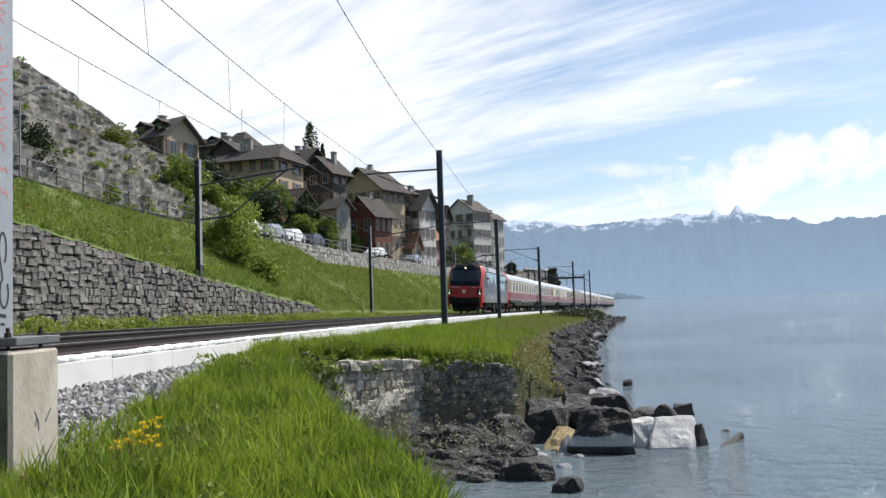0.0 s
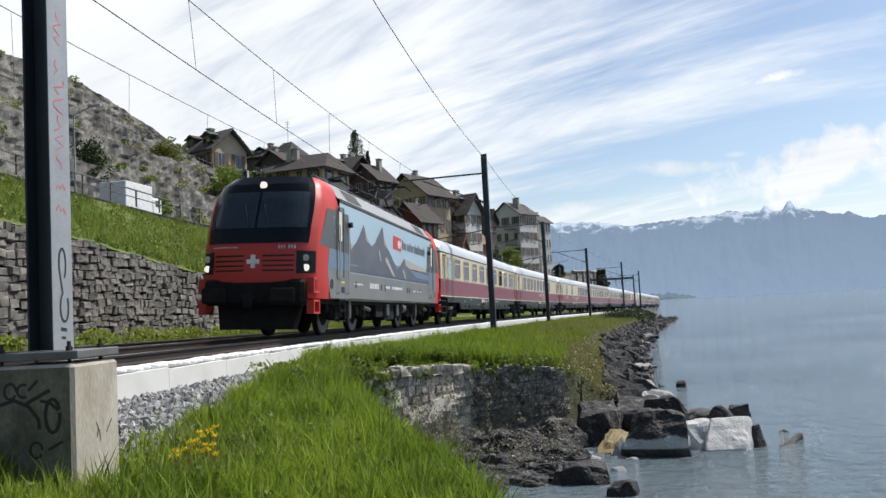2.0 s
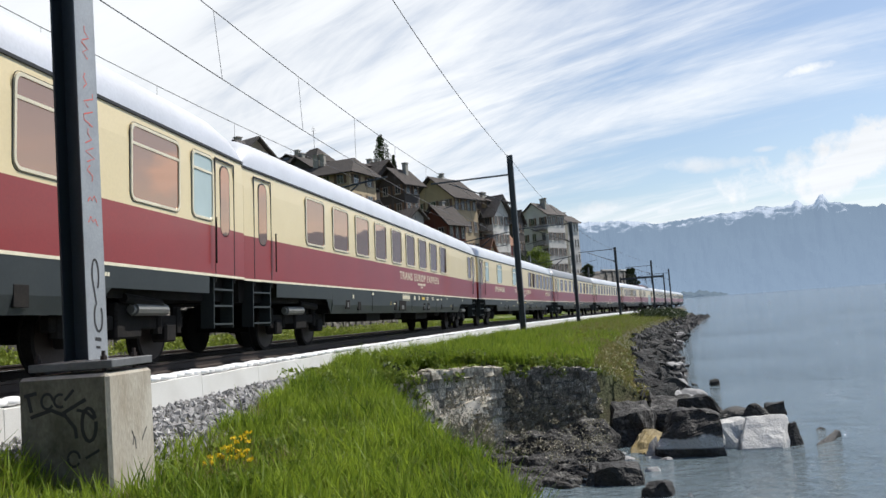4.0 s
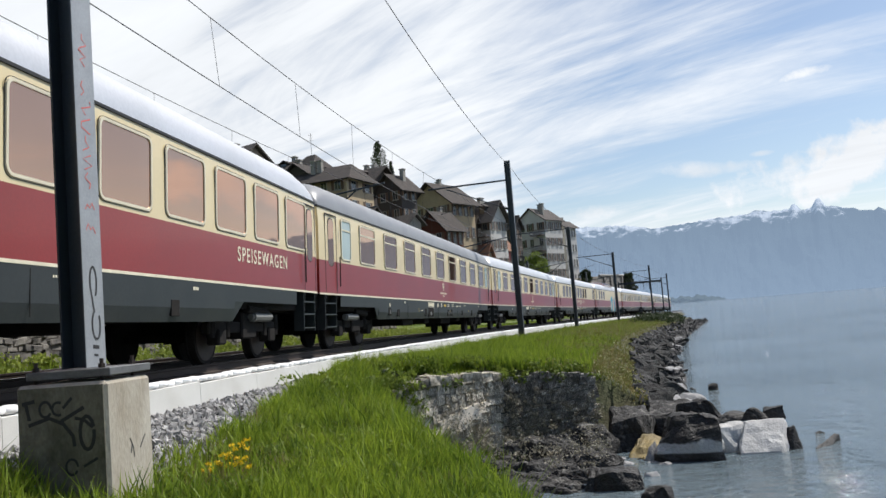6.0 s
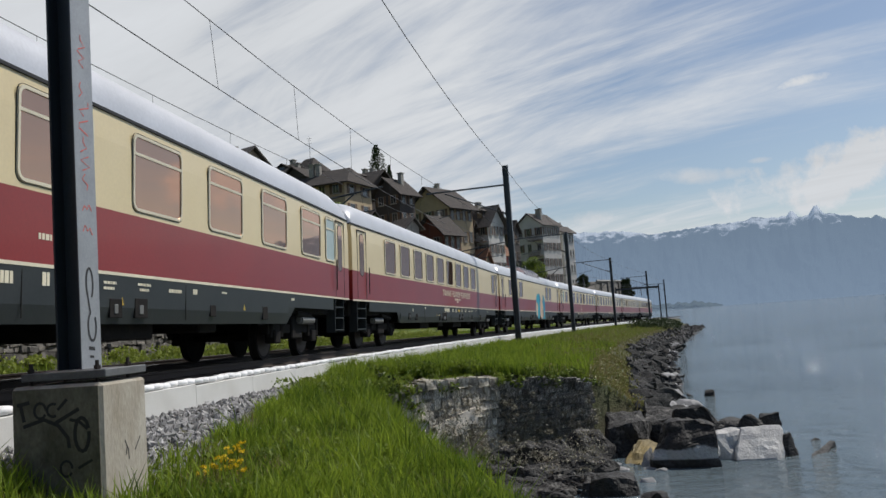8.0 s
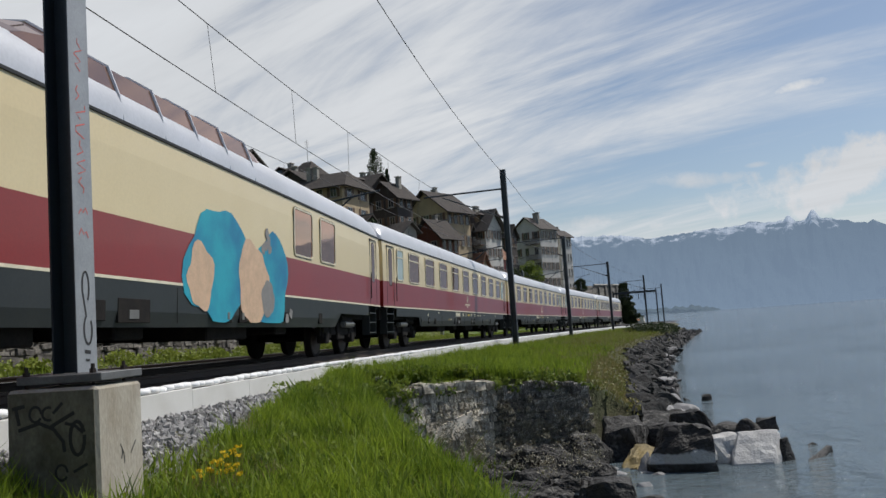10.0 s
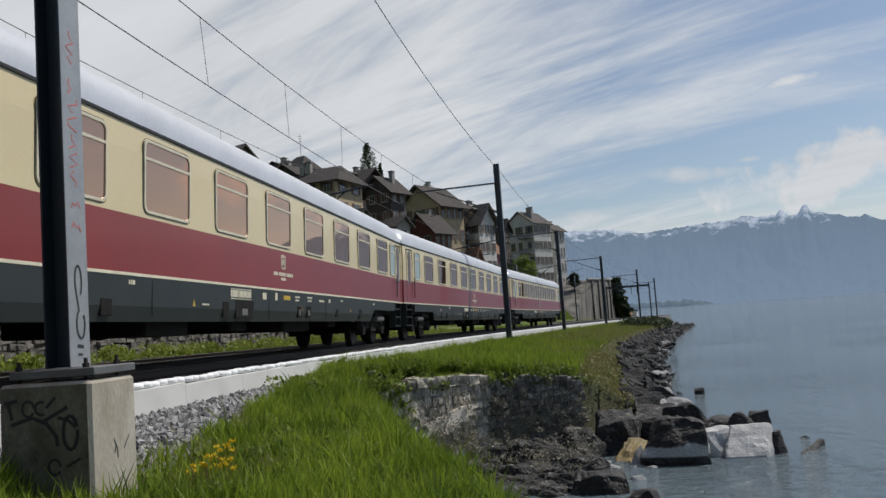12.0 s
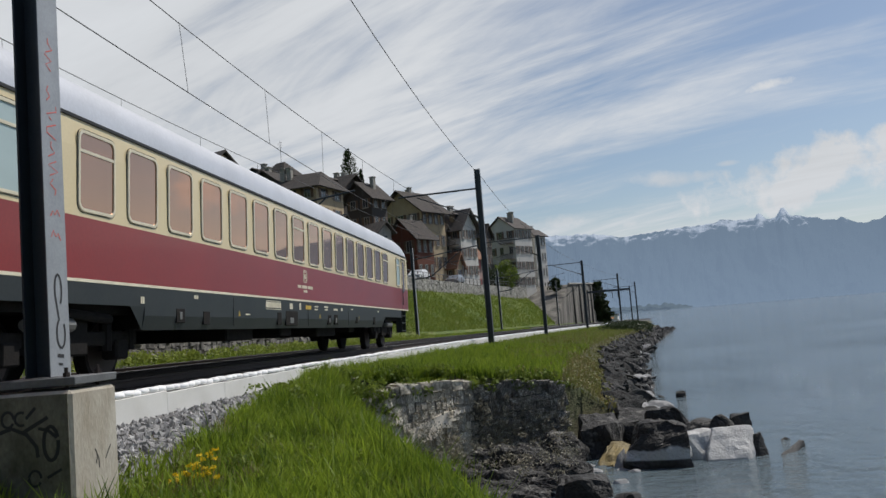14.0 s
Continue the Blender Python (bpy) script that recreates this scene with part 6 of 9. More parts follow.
def scatter(n, s0, s1, o0, o1, seed, keep=None, sink=0.03):
    """Root places on the ground between s0..s1 and o0..o1 (o1 may be a function of s)."""
    r = random.Random(seed)
    out = []
    for _ in range(n):
        s = r.uniform(s0, s1)
        lo = o0(s) if callable(o0) else o0
        hi = o1(s) if callable(o1) else o1
        o = r.uniform(lo, hi)
        if keep and not keep(s, o, r):
            continue
        v = at(s, o)
        out.append((v.x, v.y, ground_z(s, o) - sink))
    return np.array(out)


# ---- masonry ----
def stone_mesh(seed):
    r = random.Random(seed)
    bm = box(B(), -0.5, 0.5, -0.5, 0.5, -0.5, 0.5, 0.09)
    for v in bm.verts:
        v.co += Vector((r.uniform(-0.08, 0.08), r.uniform(-0.12, 0.12), r.uniform(-0.08, 0.08)))
    me = bpy.data.meshes.new("stone")
    bm.to_mesh(me); bm.free()
    return me


def masonry(parent, place_, length, z0, z1, size, mats, seed, limit=300, prefer=None, proud=0.05):
    """Courses of stones on a face. place_(u) gives the pose of the face at u: x along it, -y out of it. z0, z1: its foot and top at u."""
    r = random.Random(seed)
    meshes = []
    for k in range(7):
        me = stone_mesh(seed * 10 + k)
        me.materials.append(mats[0])
        meshes.append(me)
    spots = []
    zlo = min(z0(length * i / 20) for i in range(21)); zhi = max(z1(length * i / 20) for i in range(21))
    z = zlo
    while z < zhi:
        h = size[1] * r.uniform(0.75, 1.3)
        u = -r.uniform(0, size[0])
        while u < length:
            w = size[0] * r.uniform(0.55, 1.5)
            m_ = u + w / 2
            if 0 <= m_ <= length and z0(m_) - h * 0.5 < z + h / 2 < z1(m_):
                hh = min(h, z1(m_) - z + 0.02)
                wave = size[1] * 0.45 * noise.noise(Vector((m_ * 0.9, z * 0.7, seed)))
                hh *= r.uniform(0.82, 1.12)
                spots.append((m_, z + hh / 2 + wave + r.uniform(-0.03, 0.03), w * 0.99, hh * 0.99, r.uniform(-0.3, 1) * proud, r.uniform(-0.1, 0.1), r.randrange(7)))
            u += w
        z += h
    spots.sort(key=prefer or (lambda q: q[0]))
    rest = []
    for i, (u, zz, w, h, out, tilt, k) in enumerate(spots):
        m = place_(u) @ Matrix.Translation((0, -out, zz)) @ Matrix.Rotation(tilt, 4, "Y") @ Matrix.Diagonal((w, 0.2, h, 1))
        if i < limit:
            o = new("stone", meshes[k]); o.matrix_basis = m; o.parent = parent
        else:
            rest.append((m, meshes[k]))
    if rest:
        verts, faces = [], []
        for m, me in rest:
            n = len(verts)
            verts += [m @ v.co for v in me.vertices]
            faces += [tuple(n + i for i in p_.vertices) for p_ in me.polygons]
        o = obj("stones", verts, faces, mats[1], parent)
        tagged(o, kind="stuff")


def on_line(o):
    """A face along the railway at o that looks to the lake: u is s."""
    def f(s0):
        def g(u):
            p_ = at(s0 + u, o); h = heading(s0 + u)
            return Matrix.Translation((p_.x, p_.y, 0)) @ Matrix.Rotation(math.pi / 2 - h, 4, "Z")
        return g
    return f


def backing(name, parent, o, s0, s1, z0, z1, thick, mat, step=1.0):
    verts, faces = [], []
    ss = span(s0, step, s1)
    for i, s in enumerate(ss):
        a, b = at(s, o), at(s, o - thick)
        verts += [(a.x, a.y, z0(s)), (a.x, a.y, z1(s)), (b.x, b.y, z1(s)), (b.x, b.y, z0(s))]
        if i:
            p_, q = 4 * i - 4, 4 * i
            faces += [(p_ + k, q + k, q + (k + 1) % 4, p_ + (k + 1) % 4) for k in range(4)]
    faces += [(0, 1, 2, 3), tuple(len(verts) - k for k in (1, 2, 3, 4))]
    return obj(name, verts, faces, mat, parent)


# retaining wall at the foot of the slope
rw = thing("retaining_wall", Matrix(), "grey dry-stone retaining wall at the foot of the grassy slope", "wall", kind="structure")
backing("core", rw, -8.65, -30, 56, lambda s: GRADE * s - 0.4, lambda s: wall_top(s) - 0.12, 0.55, M["mortar"])
masonry(rw, on_line(-8.62)(12), 43.5, lambda u: GRADE * (12 + u) - 0.1, lambda u: wall_top(12 + u) + 0.03, (0.36, 0.22), (M["stone"], M["stone_j"]), 5, 300, lambda q: abs(q[0] - 14), 0.07)
# stone wall below the road
ww = thing("road_wall", Matrix(), "pale stone wall carrying the road above the slope", "wall", kind="structure")
backing("core", ww, -15.98, 66, 172, lambda s: road_z(s) - 2.3, lambda s: road_z(s) + 0.2, 0.5, M["mortar"])
M["pale_stone"] = material("pale_wall_stone", (0.34, 0.33, 0.30), 0.9, second=(0.2, 0.19, 0.17), scale=4, fine=25, amount=0.8, bump=0.5, grain=0.2, vary=0.35, island=True)
masonry(ww, on_line(-15.95)(66), 106, lambda u: road_z(66 + u) - 2.1, lambda u: road_z(66 + u) + 0.2, (0.55, 0.3), (M["pale_stone"], M["pale_stone"]), 6, 0)
# terraces above the road
def cliff(name, parent, o, s0, s1, z0, z1, mat, seed):
    """A rough rock and rubble face: ledges and hollows in a fine grid."""
    verts, faces = [], []
    ss = span(s0, 0.33, s1)
    rows_ = 14
    for s in ss:
        a = at(s, o); h = heading(s)
        for j in range(rows_):
            z = z0(s) + (z1(s) - z0(s)) * j / (rows_ - 1)
            d = 0.24 * noise.fractal(Vector((s * 0.7, z * 0.5, seed)), 0.9, 2.1, 5) + 0.08 * noise.noise(Vector((s * 0.3, z * 2.6, seed + 7)))
            d += 0.12 * noise.fractal(Vector((s * 2.1, z * 3.0, seed)), 0.8, 2.0, 3) + 0.25
            verts.append((a.x + d * math.cos(h), a.y - d * math.sin(h), z))
    for i in range(len(ss) - 1):
        for j in range(rows_ - 1):
            faces.append((i * rows_ + j, (i + 1) * rows_ + j, (i + 1) * rows_ + j + 1, i * rows_ + j + 1))
    return obj(name, verts, faces, mat, parent)


M["terrace"] = material("terrace_stone", (0.19, 0.18, 0.16), 0.95, second=(0.05, 0.048, 0.043), scale=0.9, fine=9, contrast=(0.42, 0.66), amount=0.95, bump=0.7, dist=0.05, grain=0.35, vary=0.4, island=True)
for k, (o_, s0, s1, h_) in enumerate(((-22.0, 18, 78, 3.2), (-25.6, 16, 80, 3.0), (-29.2, 14, 82, 3.0), (-32.8, 12, 84, 2.8))):
    tw = thing("terrace_wall", Matrix(), "old grey vineyard terrace wall of rough stone", "wall", "terrace walls", "structure")
    zf = lambda s, o_=o_: ground_z(s, o_ + 0.3) - 0.3
    zt = lambda s, o_=o_, h_=h_: ground_z(s, o_ + 0.3) + h_ * lerp(s, [60, 84], [1, 0.55]) + 0.35 * noise.noise(Vector((s * 0.13, o_, 0)))
    backing("core", tw, o_ - 0.05, s0, s1, zf, zt, 2.4, M["terrace"])
    cliff("rock_face", tw, o_ + 0.1, s0, s1, zf, zt, M["terrace"], 20 + k)

# abutment by the water
AX, AY, BX, BY = -3.15, 17.6, 1.5, 19.55
alen, aang = math.hypot(BX - AX, BY - AY), math.atan2(BY - AY, BX - AX)
abut = thing("abutment_wall", Matrix(), "old dark stone abutment wall with a pale lime patch above the water", "wall", kind="structure")
am_ = Matrix.Translation((AX, AY, 0)) @ Matrix.Rotation(aang, 4, "Z")
a_top = lambda u: lerp(u, [0, 1.2, 2.6, 5.1], [-1.2, -1.0, -1.0, -1.16])
# its near half turns towards the lake
an_, NL = Matrix.Translation((-2.89, 16.15, 0)) @ Matrix.Rotation(radians(48), 4, "Z"), 3.39
n_top = lambda u: lerp(u, [0, 0.8, 1.5, 3.39], [-1.15, -0.96, -0.9, -0.99])
bm = box(B(), -0.6, NL - 0.03, -0.055, 0.5, -3.6, -1.16, 0.02)
core = part("core", bm, M["am"], abut); core.matrix_basis = an_
bm = box(B(), -0.6, NL - 0.1, 0.504, 1.9, -3.6, -1.12, 0.05)
core = part("fill", bm, M["earth"], abut, "earth fill behind the wall"); core.matrix_basis = an_
bm = box(B(), 2.752, alen, -0.055, 0.9, -3.6, -1.16, 0.02)
core = part("core", bm, M["am_dark"], abut); core.matrix_basis = am_
bm = box(B(), alen - 0.7, alen, 0.8, 7.5, -3.6, -1.2, 0.02)
core = part("return_core", bm, M["am_dark"], abut); core.matrix_basis = am_
AM = 2.75
masonry(abut, lambda u: an_ @ Matrix.Translation((u, 0, 0)), NL, lambda u: -3.2, n_top, (0.16, 0.21), (M["abut"], M["abut"]), 9, 150, lambda q: -q[1], 0.04)
masonry(abut, lambda u: am_ @ Matrix.Translation((AM + u, 0, 0)), alen - AM, lambda u: -3.4, lambda u: a_top(AM + u), (0.17, 0.15), (M["abut_dark"], M["abut_dark"]), 10, 150, lambda q: -q[1], 0.06)
rc_ = random.Random(14)
u_ = -0.1
while u_ < NL - 0.2:
    w_ = rc_.uniform(0.2, 0.34)
    bm = box(B(), 0, w_ - 0.012, -0.16, 0.25, -0.1, 0.1, 0.018)
    for v in bm.verts:
        v.co += Vector((0, rc_.uniform(-0.03, 0.03), rc_.uniform(-0.03, 0.02)))
    cs_ = part("coping_stone", bm, M["abut_cap"], abut)
    cs_.matrix_basis = an_ @ Matrix.Translation((u_, 0, n_top(max(0, u_)) - 0.02 + rc_.uniform(-0.025, 0.015))) @ Matrix.Rotation(-0.08 if 0.3 < u_ < 1.4 else 0.02, 4, "Y")
    u_ += w_
bm = B()
vs = []
for i in range(40):
    a = i * math.tau / 40
    q = 1 + 0.75 * noise.noise(Vector((math.cos(a) * 2.6, math.sin(a) * 2.6, 4)))
    vs.append(bm.verts.new((2.2 + 0.72 * q * math.cos(a), -0.16 - 0.02 * noise.noise(Vector((i * 0.9, 0, 0))), -1.76 + 0.19 * q * math.sin(a) + 0.16 * math.cos(a))))
f_ = bm.faces.new(vs)
r_ = bmesh.ops.extrude_face_region(bm, geom=[f_])
bmesh.ops.translate(bm, vec=(0, 0.15, 0), verts=[v for v in r_["geom"] if isinstance(v, bmesh.types.BMVert)])
pt = part("lime_patch", bm, M["render"], abut, "pale lime render patch"); pt.matrix_basis = an_


# ---- shore rocks ----
def rock_mesh(seed, flat=0.7, level=3):
    r = random.Random(seed)
    bm = bmesh.new()
    bmesh.ops.create_icosphere(bm, subdivisions=level, radius=1)
    off = Vector((r.uniform(-50, 50), r.uniform(-50, 50), r.uniform(-50, 50)))
    cuts = []
    for _ in range(14):
        d = Vector((r.gauss(0, 1), r.gauss(0, 1), r.gauss(0, 1))).normalized()
        cuts.append((d, r.uniform(0.45, 0.8)))
    for v in bm.verts:
        p_ = v.co.copy()
        for d, k in cuts:
            e = p_.dot(d) - k
            if e > 0:
                p_ -= d * e * 0.98
        p_ *= 1 + 0.16 * noise.fractal(p_ * 1.3 + off, 0.9, 2.1, 6) + 0.05 * noise.fractal(p_ * 5 + off, 0.8, 2.0, 3)
        p_.z *= flat
        v.co = p_
    me = bpy.data.meshes.new("rock")
    bm.to_mesh(me); bm.free()
    return me


ROCKS = [rock_mesh(i, 0.62 + 0.05 * (i % 4)) for i in range(12)]
for i, me in enumerate(ROCKS):
    me.materials.append(M["rock"] if i % 5 else M["palerock"])
rr = random.Random(21)
count = 0
for i in range(430):
    k = i / 430
    s = 19.5 + 115 * k ** 1.7
    e = berm_edge(s)
    near = lerp(s, [19, 32, 46], [1.15, 0.95, 0.45])
    q = rr.random()
    o_ = e + near + (2.45 - near) * q
    v = at(s, o_)
    size = rr.uniform(0.16, 0.42) * (1 + 0.3 * q) * (1 + 0.5 * k)
    z = ground_z(s, o_) + size * 0.15
    if count >= 290:
        break
    pale = q > 0.72 and rr.random() < 0.55
    me = ROCKS[(0, 5, 10)[rr.randrange(3)]] if pale else ROCKS[rr.choice((1, 2, 3, 4, 6, 7, 8, 9, 11))]
    o = new("shore_rock", me)
    o.matrix_basis = Matrix.Translation((v.x, v.y, max(z, WATER - 0.1))) @ Euler((rr.uniform(-0.5, 0.5), rr.uniform(-0.5, 0.5), rr.uniform(0, 6.28))).to_matrix().to_4x4() @ Matrix.Diagonal((size * rr.uniform(0.9, 1.5), size, size * rr.uniform(0.7, 1.0), 1))
    tagged(o, "pale angular boulder at the lake edge" if pale else "dark grey angular boulder in the rubble shore", "rock", "shore boulders")
    count += 1
# smaller rubble that fills the gaps
verts, faces = [], []
for i in range(2600):
    k = rr.random()
    s = 19 + 120 * k ** 1.6
    near = lerp(s, [19, 32, 46], [1.1, 0.9, 0.4])
    o_ = berm_edge(s) + near + (2.7 - near) * rr.random()
    v = at(s, o_)
    c = Vector((v.x, v.y, max(ground_z(s, o_), WATER - 0.1) + 0.02))
    sz = rr.uniform(0.07, 0.24) * (1 + 0.8 * k)
    rot = Euler((rr.uniform(0, 6), rr.uniform(0, 6), rr.uniform(0, 6))).to_matrix()
    n = len(verts)
    for a in ((1, 0, 0), (-1, 0.1, 0), (0, 1, 0.1), (0.1, -1, 0), (0, 0, 0.7), (0, 0.1, -0.7)):
        verts.append(c + rot @ (Vector(a) * sz * rr.uniform(0.75, 1.25)))
    faces += [tuple(n + q for q in f) for f in ((0, 2, 4), (2, 1, 4), (1, 3, 4), (3, 0, 4), (2, 0, 5), (1, 2, 5), (3, 1, 5), (0, 3, 5))]
for i in range(1500):
    gap, o_ = rr.uniform(0.0, 3.4), rr.uniform(2.2, 6.2)
    s = 17.9 + (o_ - 1.7) * 0.47 - gap
    if o_ < bank_edge(s) + 0.3:
        continue
    v = at(s, o_)
    c = Vector((v.x, v.y, ground_z(s, o_) + 0.03))
    sz = rr.uniform(0.03, 0.12)
    rot = Euler((rr.uniform(0, 6), rr.uniform(0, 6), rr.uniform(0, 6))).to_matrix()
    n = len(verts)
    for a in ((1, 0, 0), (-1, 0.1, 0), (0, 1, 0.1), (0.1, -1, 0), (0, 0, 0.7), (0, 0.1, -0.7)):
        verts.append(c + rot @ (Vector(a) * sz * rr.uniform(0.75, 1.25)))
    faces += [tuple(n + q for q in f) for f in ((0, 2, 4), (2, 1, 4), (1, 3, 4), (3, 0, 4), (2, 0, 5), (1, 2, 5), (3, 1, 5), (0, 3, 5))]
M["rubble"] = material("rubble", (0.055, 0.052, 0.05), 0.85, second=(0.03, 0.029, 0.028), scale=3, fine=18, bump=0.5, grain=0.3, vary=0.45, island=True)
tagged(obj("rubble", verts, faces, M["rubble"]), "dark stone rubble along the shore", "rubble", kind="stuff")


def boulder(x, y, z, sx, sy, sz, turn, mat, seed, label, tilt=(0, 0)):
    me = rock_mesh(seed, 0.85, 4)
    me.materials.append(M[mat])
    o = new("boulder", me)
    o.matrix_basis = Matrix.Translation((x, y, z)) @ Euler((tilt[0], tilt[1], radians(turn))).to_matrix().to_4x4() @ Matrix.Diagonal((sx, sy, sz, 1))
    return tagged(o, label, "boulder", "boulders in the water")


def crag(name, corners, mat, seed, label, rough=0.05, category="boulder", group="boulders in the water"):
    """An angular rock: the hull of a few corners, its faces broken up."""
    bm = B()
    r = bmesh.ops.convex_hull(bm, input=[bm.verts.new(c) for c in corners])
    bmesh.ops.delete(bm, geom=[v for v in bm.verts if not v.link_faces], context="VERTS")
    bmesh.ops.subdivide_edges(bm, edges=list(bm.edges), cuts=7, use_grid_fill=True)
    bmesh.ops.smooth_vert(bm, verts=list(bm.verts), factor=0.45, use_axis_x=True, use_axis_y=True, use_axis_z=True)
    bm.normal_update()
    off = Vector((seed * 3.1, seed * 1.7, 0))
    for v in bm.verts:
        n_ = noise.fractal(v.co * 2.2 + off, 0.9, 2.1, 5)
        crack = abs(noise.noise(v.co * 1.6 + off * 2))
        v.co += v.normal * rough * (1.2 * n_ - 0.9 * max(0.0, 0.12 - crack) / 0.12)
    o = part(name, bm, M[mat])
    return tagged(o, label, category, group)


M["bigrock"] = material("black_boulder", (0.030, 0.028, 0.026), 0.6, second=(0.065, 0.06, 0.055), scale=2.5, fine=14, bump=0.9, dist=0.05, grain=0.3, contrast=(0.5, 0.7), spec=0.25)
bleach(M["bigrock"], -2.585, -2.36, (0.40, 0.395, 0.38))
M["caprock"] = material("black_cap_rock", (0.022, 0.021, 0.02), 0.6, second=(0.05, 0.047, 0.044), scale=3, fine=16, bump=0.8, dist=0.05, grain=0.3, spec=0.25)
crag("boulder", ((2.25, 16.75, -2.95), (3.6, 16.5, -2.95), (3.7, 17.7, -2.95), (2.5, 18.0, -2.95), (2.28, 16.72, -2.62), (3.58, 16.55, -2.35), (2.55, 16.95, -2.35), (3.58, 16.75, -1.98), (2.72, 17.05, -1.92), (3.2, 16.95, -1.86), (3.55, 17.6, -1.95), (2.75, 17.7, -2.0)), "bigrock", 1, "large black wet boulder with a bleached band above the water")
crag("boulder", ((2.95, 17.75, -2.3), (3.85, 17.65, -2.3), (3.8, 18.5, -2.3), (3.0, 18.5, -2.3), (2.98, 17.8, -1.78), (3.6, 17.75, -1.72), (3.88, 17.8, -2.0), (3.5, 18.4, -1.75)), "caprock", 2, "black boulder leaning on a larger one")
crag("boulder", ((3.62, 17.3, -3.0), (4.15, 17.2, -3.0), (4.3, 17.9, -3.0), (3.7, 18.1, -3.0), (3.66, 17.35, -2.25), (4.3, 17.6, -2.2), (4.35, 17.95, -2.15), (3.75, 18.0, -2.1)), "slabrock", 3, "pale grey boulder between darker ones", 0.035)
crag("boulder", ((3.68, 17.6, -2.2), (4.4, 17.8, -2.2), (4.3, 18.2, -2.2), (3.7, 18.2, -2.2), (3.75, 17.7, -2.06), (4.4, 17.95, -2.08), (4.2, 18.1, -2.04)), "caprock", 4, "flat dark rock lying on a pale boulder", 0.03)
crag("boulder", ((3.9, 16.95, -2.95), (4.75, 16.9, -2.95), (5.1, 17.25, -2.95), (5.15, 18.0, -2.95), (4.1, 18.1, -2.95), (3.95, 17.0, -2.72), (4.72, 16.95, -2.7), (4.22, 17.55, -2.18), (5.0, 17.55, -2.16), (5.1, 17.9, -2.2), (4.2, 18.0, -2.2)), "slabrock", 5, "pale grey slab boulder sloping into the water", 0.025)
crag("boulder", ((4.82, 16.98, -2.95), (5.22, 17.25, -2.95), (5.2, 17.75, -2.95), (4.9, 17.5, -2.95), (5.12, 17.35, -2.3), (5.2, 17.7, -2.35), (4.98, 17.45, -2.35)), "caprock", 6, "dark broken edge of a pale slab", 0.03)
crag("boulder", ((4.2, 17.7, -2.25), (4.75, 17.6, -2.25), (4.7, 18.2, -2.25), (4.25, 18.2, -2.25), (4.3, 17.75, -1.98), (4.5, 17.8, -1.93), (4.7, 17.8, -2.1)), "caprock", 7, "black cap rock on a pale slab", 0.03)
crag("boulder", ((4.65, 17.75, -2.24), (5.12, 17.8, -2.24), (5.1, 18.25, -2.24), (4.7, 18.25, -2.24), (4.68, 17.8, -2.03), (5.1, 17.85, -1.94), (5.08, 18.1, -1.98), (4.75, 18.1, -2.0)), "caprock", 8, "black cap rock on a pale slab", 0.03)
crag("boulder", ((5.3, 17.1, -2.85), (5.55, 17.05, -2.85), (6.2, 18.0, -2.85), (6.05, 18.1, -2.85), (5.4, 17.15, -2.72), (6.15, 18.0, -2.62), (6.05, 17.95, -2.58)), "caprock", 9, "flat dark rock awash in the ripples", 0.02)
crag("boulder", ((5.9, 18.9, -2.8), (6.3, 18.95, -2.8), (6.25, 19.1, -2.8), (5.95, 19.1, -2.8), (6.1, 19.0, -2.69)), "caprock", 10, "small dark rock awash in the ripples", 0.02)
crag("boulder", ((1.65, 18.2, -2.95), (2.55, 18.4, -2.95), (2.75, 19.5, -2.95), (1.7, 19.6, -2.95), (1.7, 18.3, -2.15), (2.2, 18.35, -2.05), (2.65, 18.9, -2.1), (2.55, 19.4, -1.9), (1.8, 19.4, -1.92)), "outcrop", 11, "grey lichened boulder against the shore", 0.06)
crag("boulder", ((1.75, 17.2, -2.9), (2.2, 17.0, -2.9), (2.75, 18.2, -2.8), (2.1, 18.5, -2.8), (1.85, 17.3, -2.72), (2.15, 17.2, -2.7), (2.75, 18.2, -2.42), (2.3, 18.4, -2.4)), "ochre_rock", 12, "low ochre rock stained by algae", 0.05)
crag("boulder", ((2.1, 16.95, -2.9), (2.45, 16.9, -2.9), (2.5, 17.4, -2.9), (2.15, 17.4, -2.9), (2.25, 17.1, -2.45), (2.4, 17.2, -2.38)), "palerock", 13, "small pale pointed rock", 0.03)
crag("boulder", ((2.4, 19.0, -2.8), (4.0, 18.8, -2.8), (4.2, 20.5, -2.8), (2.6, 20.8, -2.8), (2.6, 19.2, -2.15), (3.6, 19.1, -2.1), (3.9, 20.3, -2.0), (2.8, 20.4, -1.95)), "outcrop", 14, "flat grey boulder against the shore", 0.06)
crag("boulder", ((0.8, 14.5, -3.0), (1.8, 14.3, -3.0), (1.85, 14.95, -3.0), (0.85, 15.1, -3.0), (0.85, 14.6, -2.5), (1.3, 14.45, -2.42), (1.75, 14.5, -2.5), (1.7, 14.9, -2.45), (0.95, 15.0, -2.42)), "caprock", 15, "black wet boulder at the water edge", 0.05)
crag("boulder", ((1.5, 13.4, -3.0), (2.2, 13.3, -3.0), (2.15, 14.0, -3.0), (1.6, 14.0, -3.0), (1.6, 13.55, -2.6), (1.95, 13.5, -2.52), (2.1, 13.8, -2.6), (1.75, 13.9, -2.55)), "caprock", 16, "black wet boulder at the water edge", 0.04)
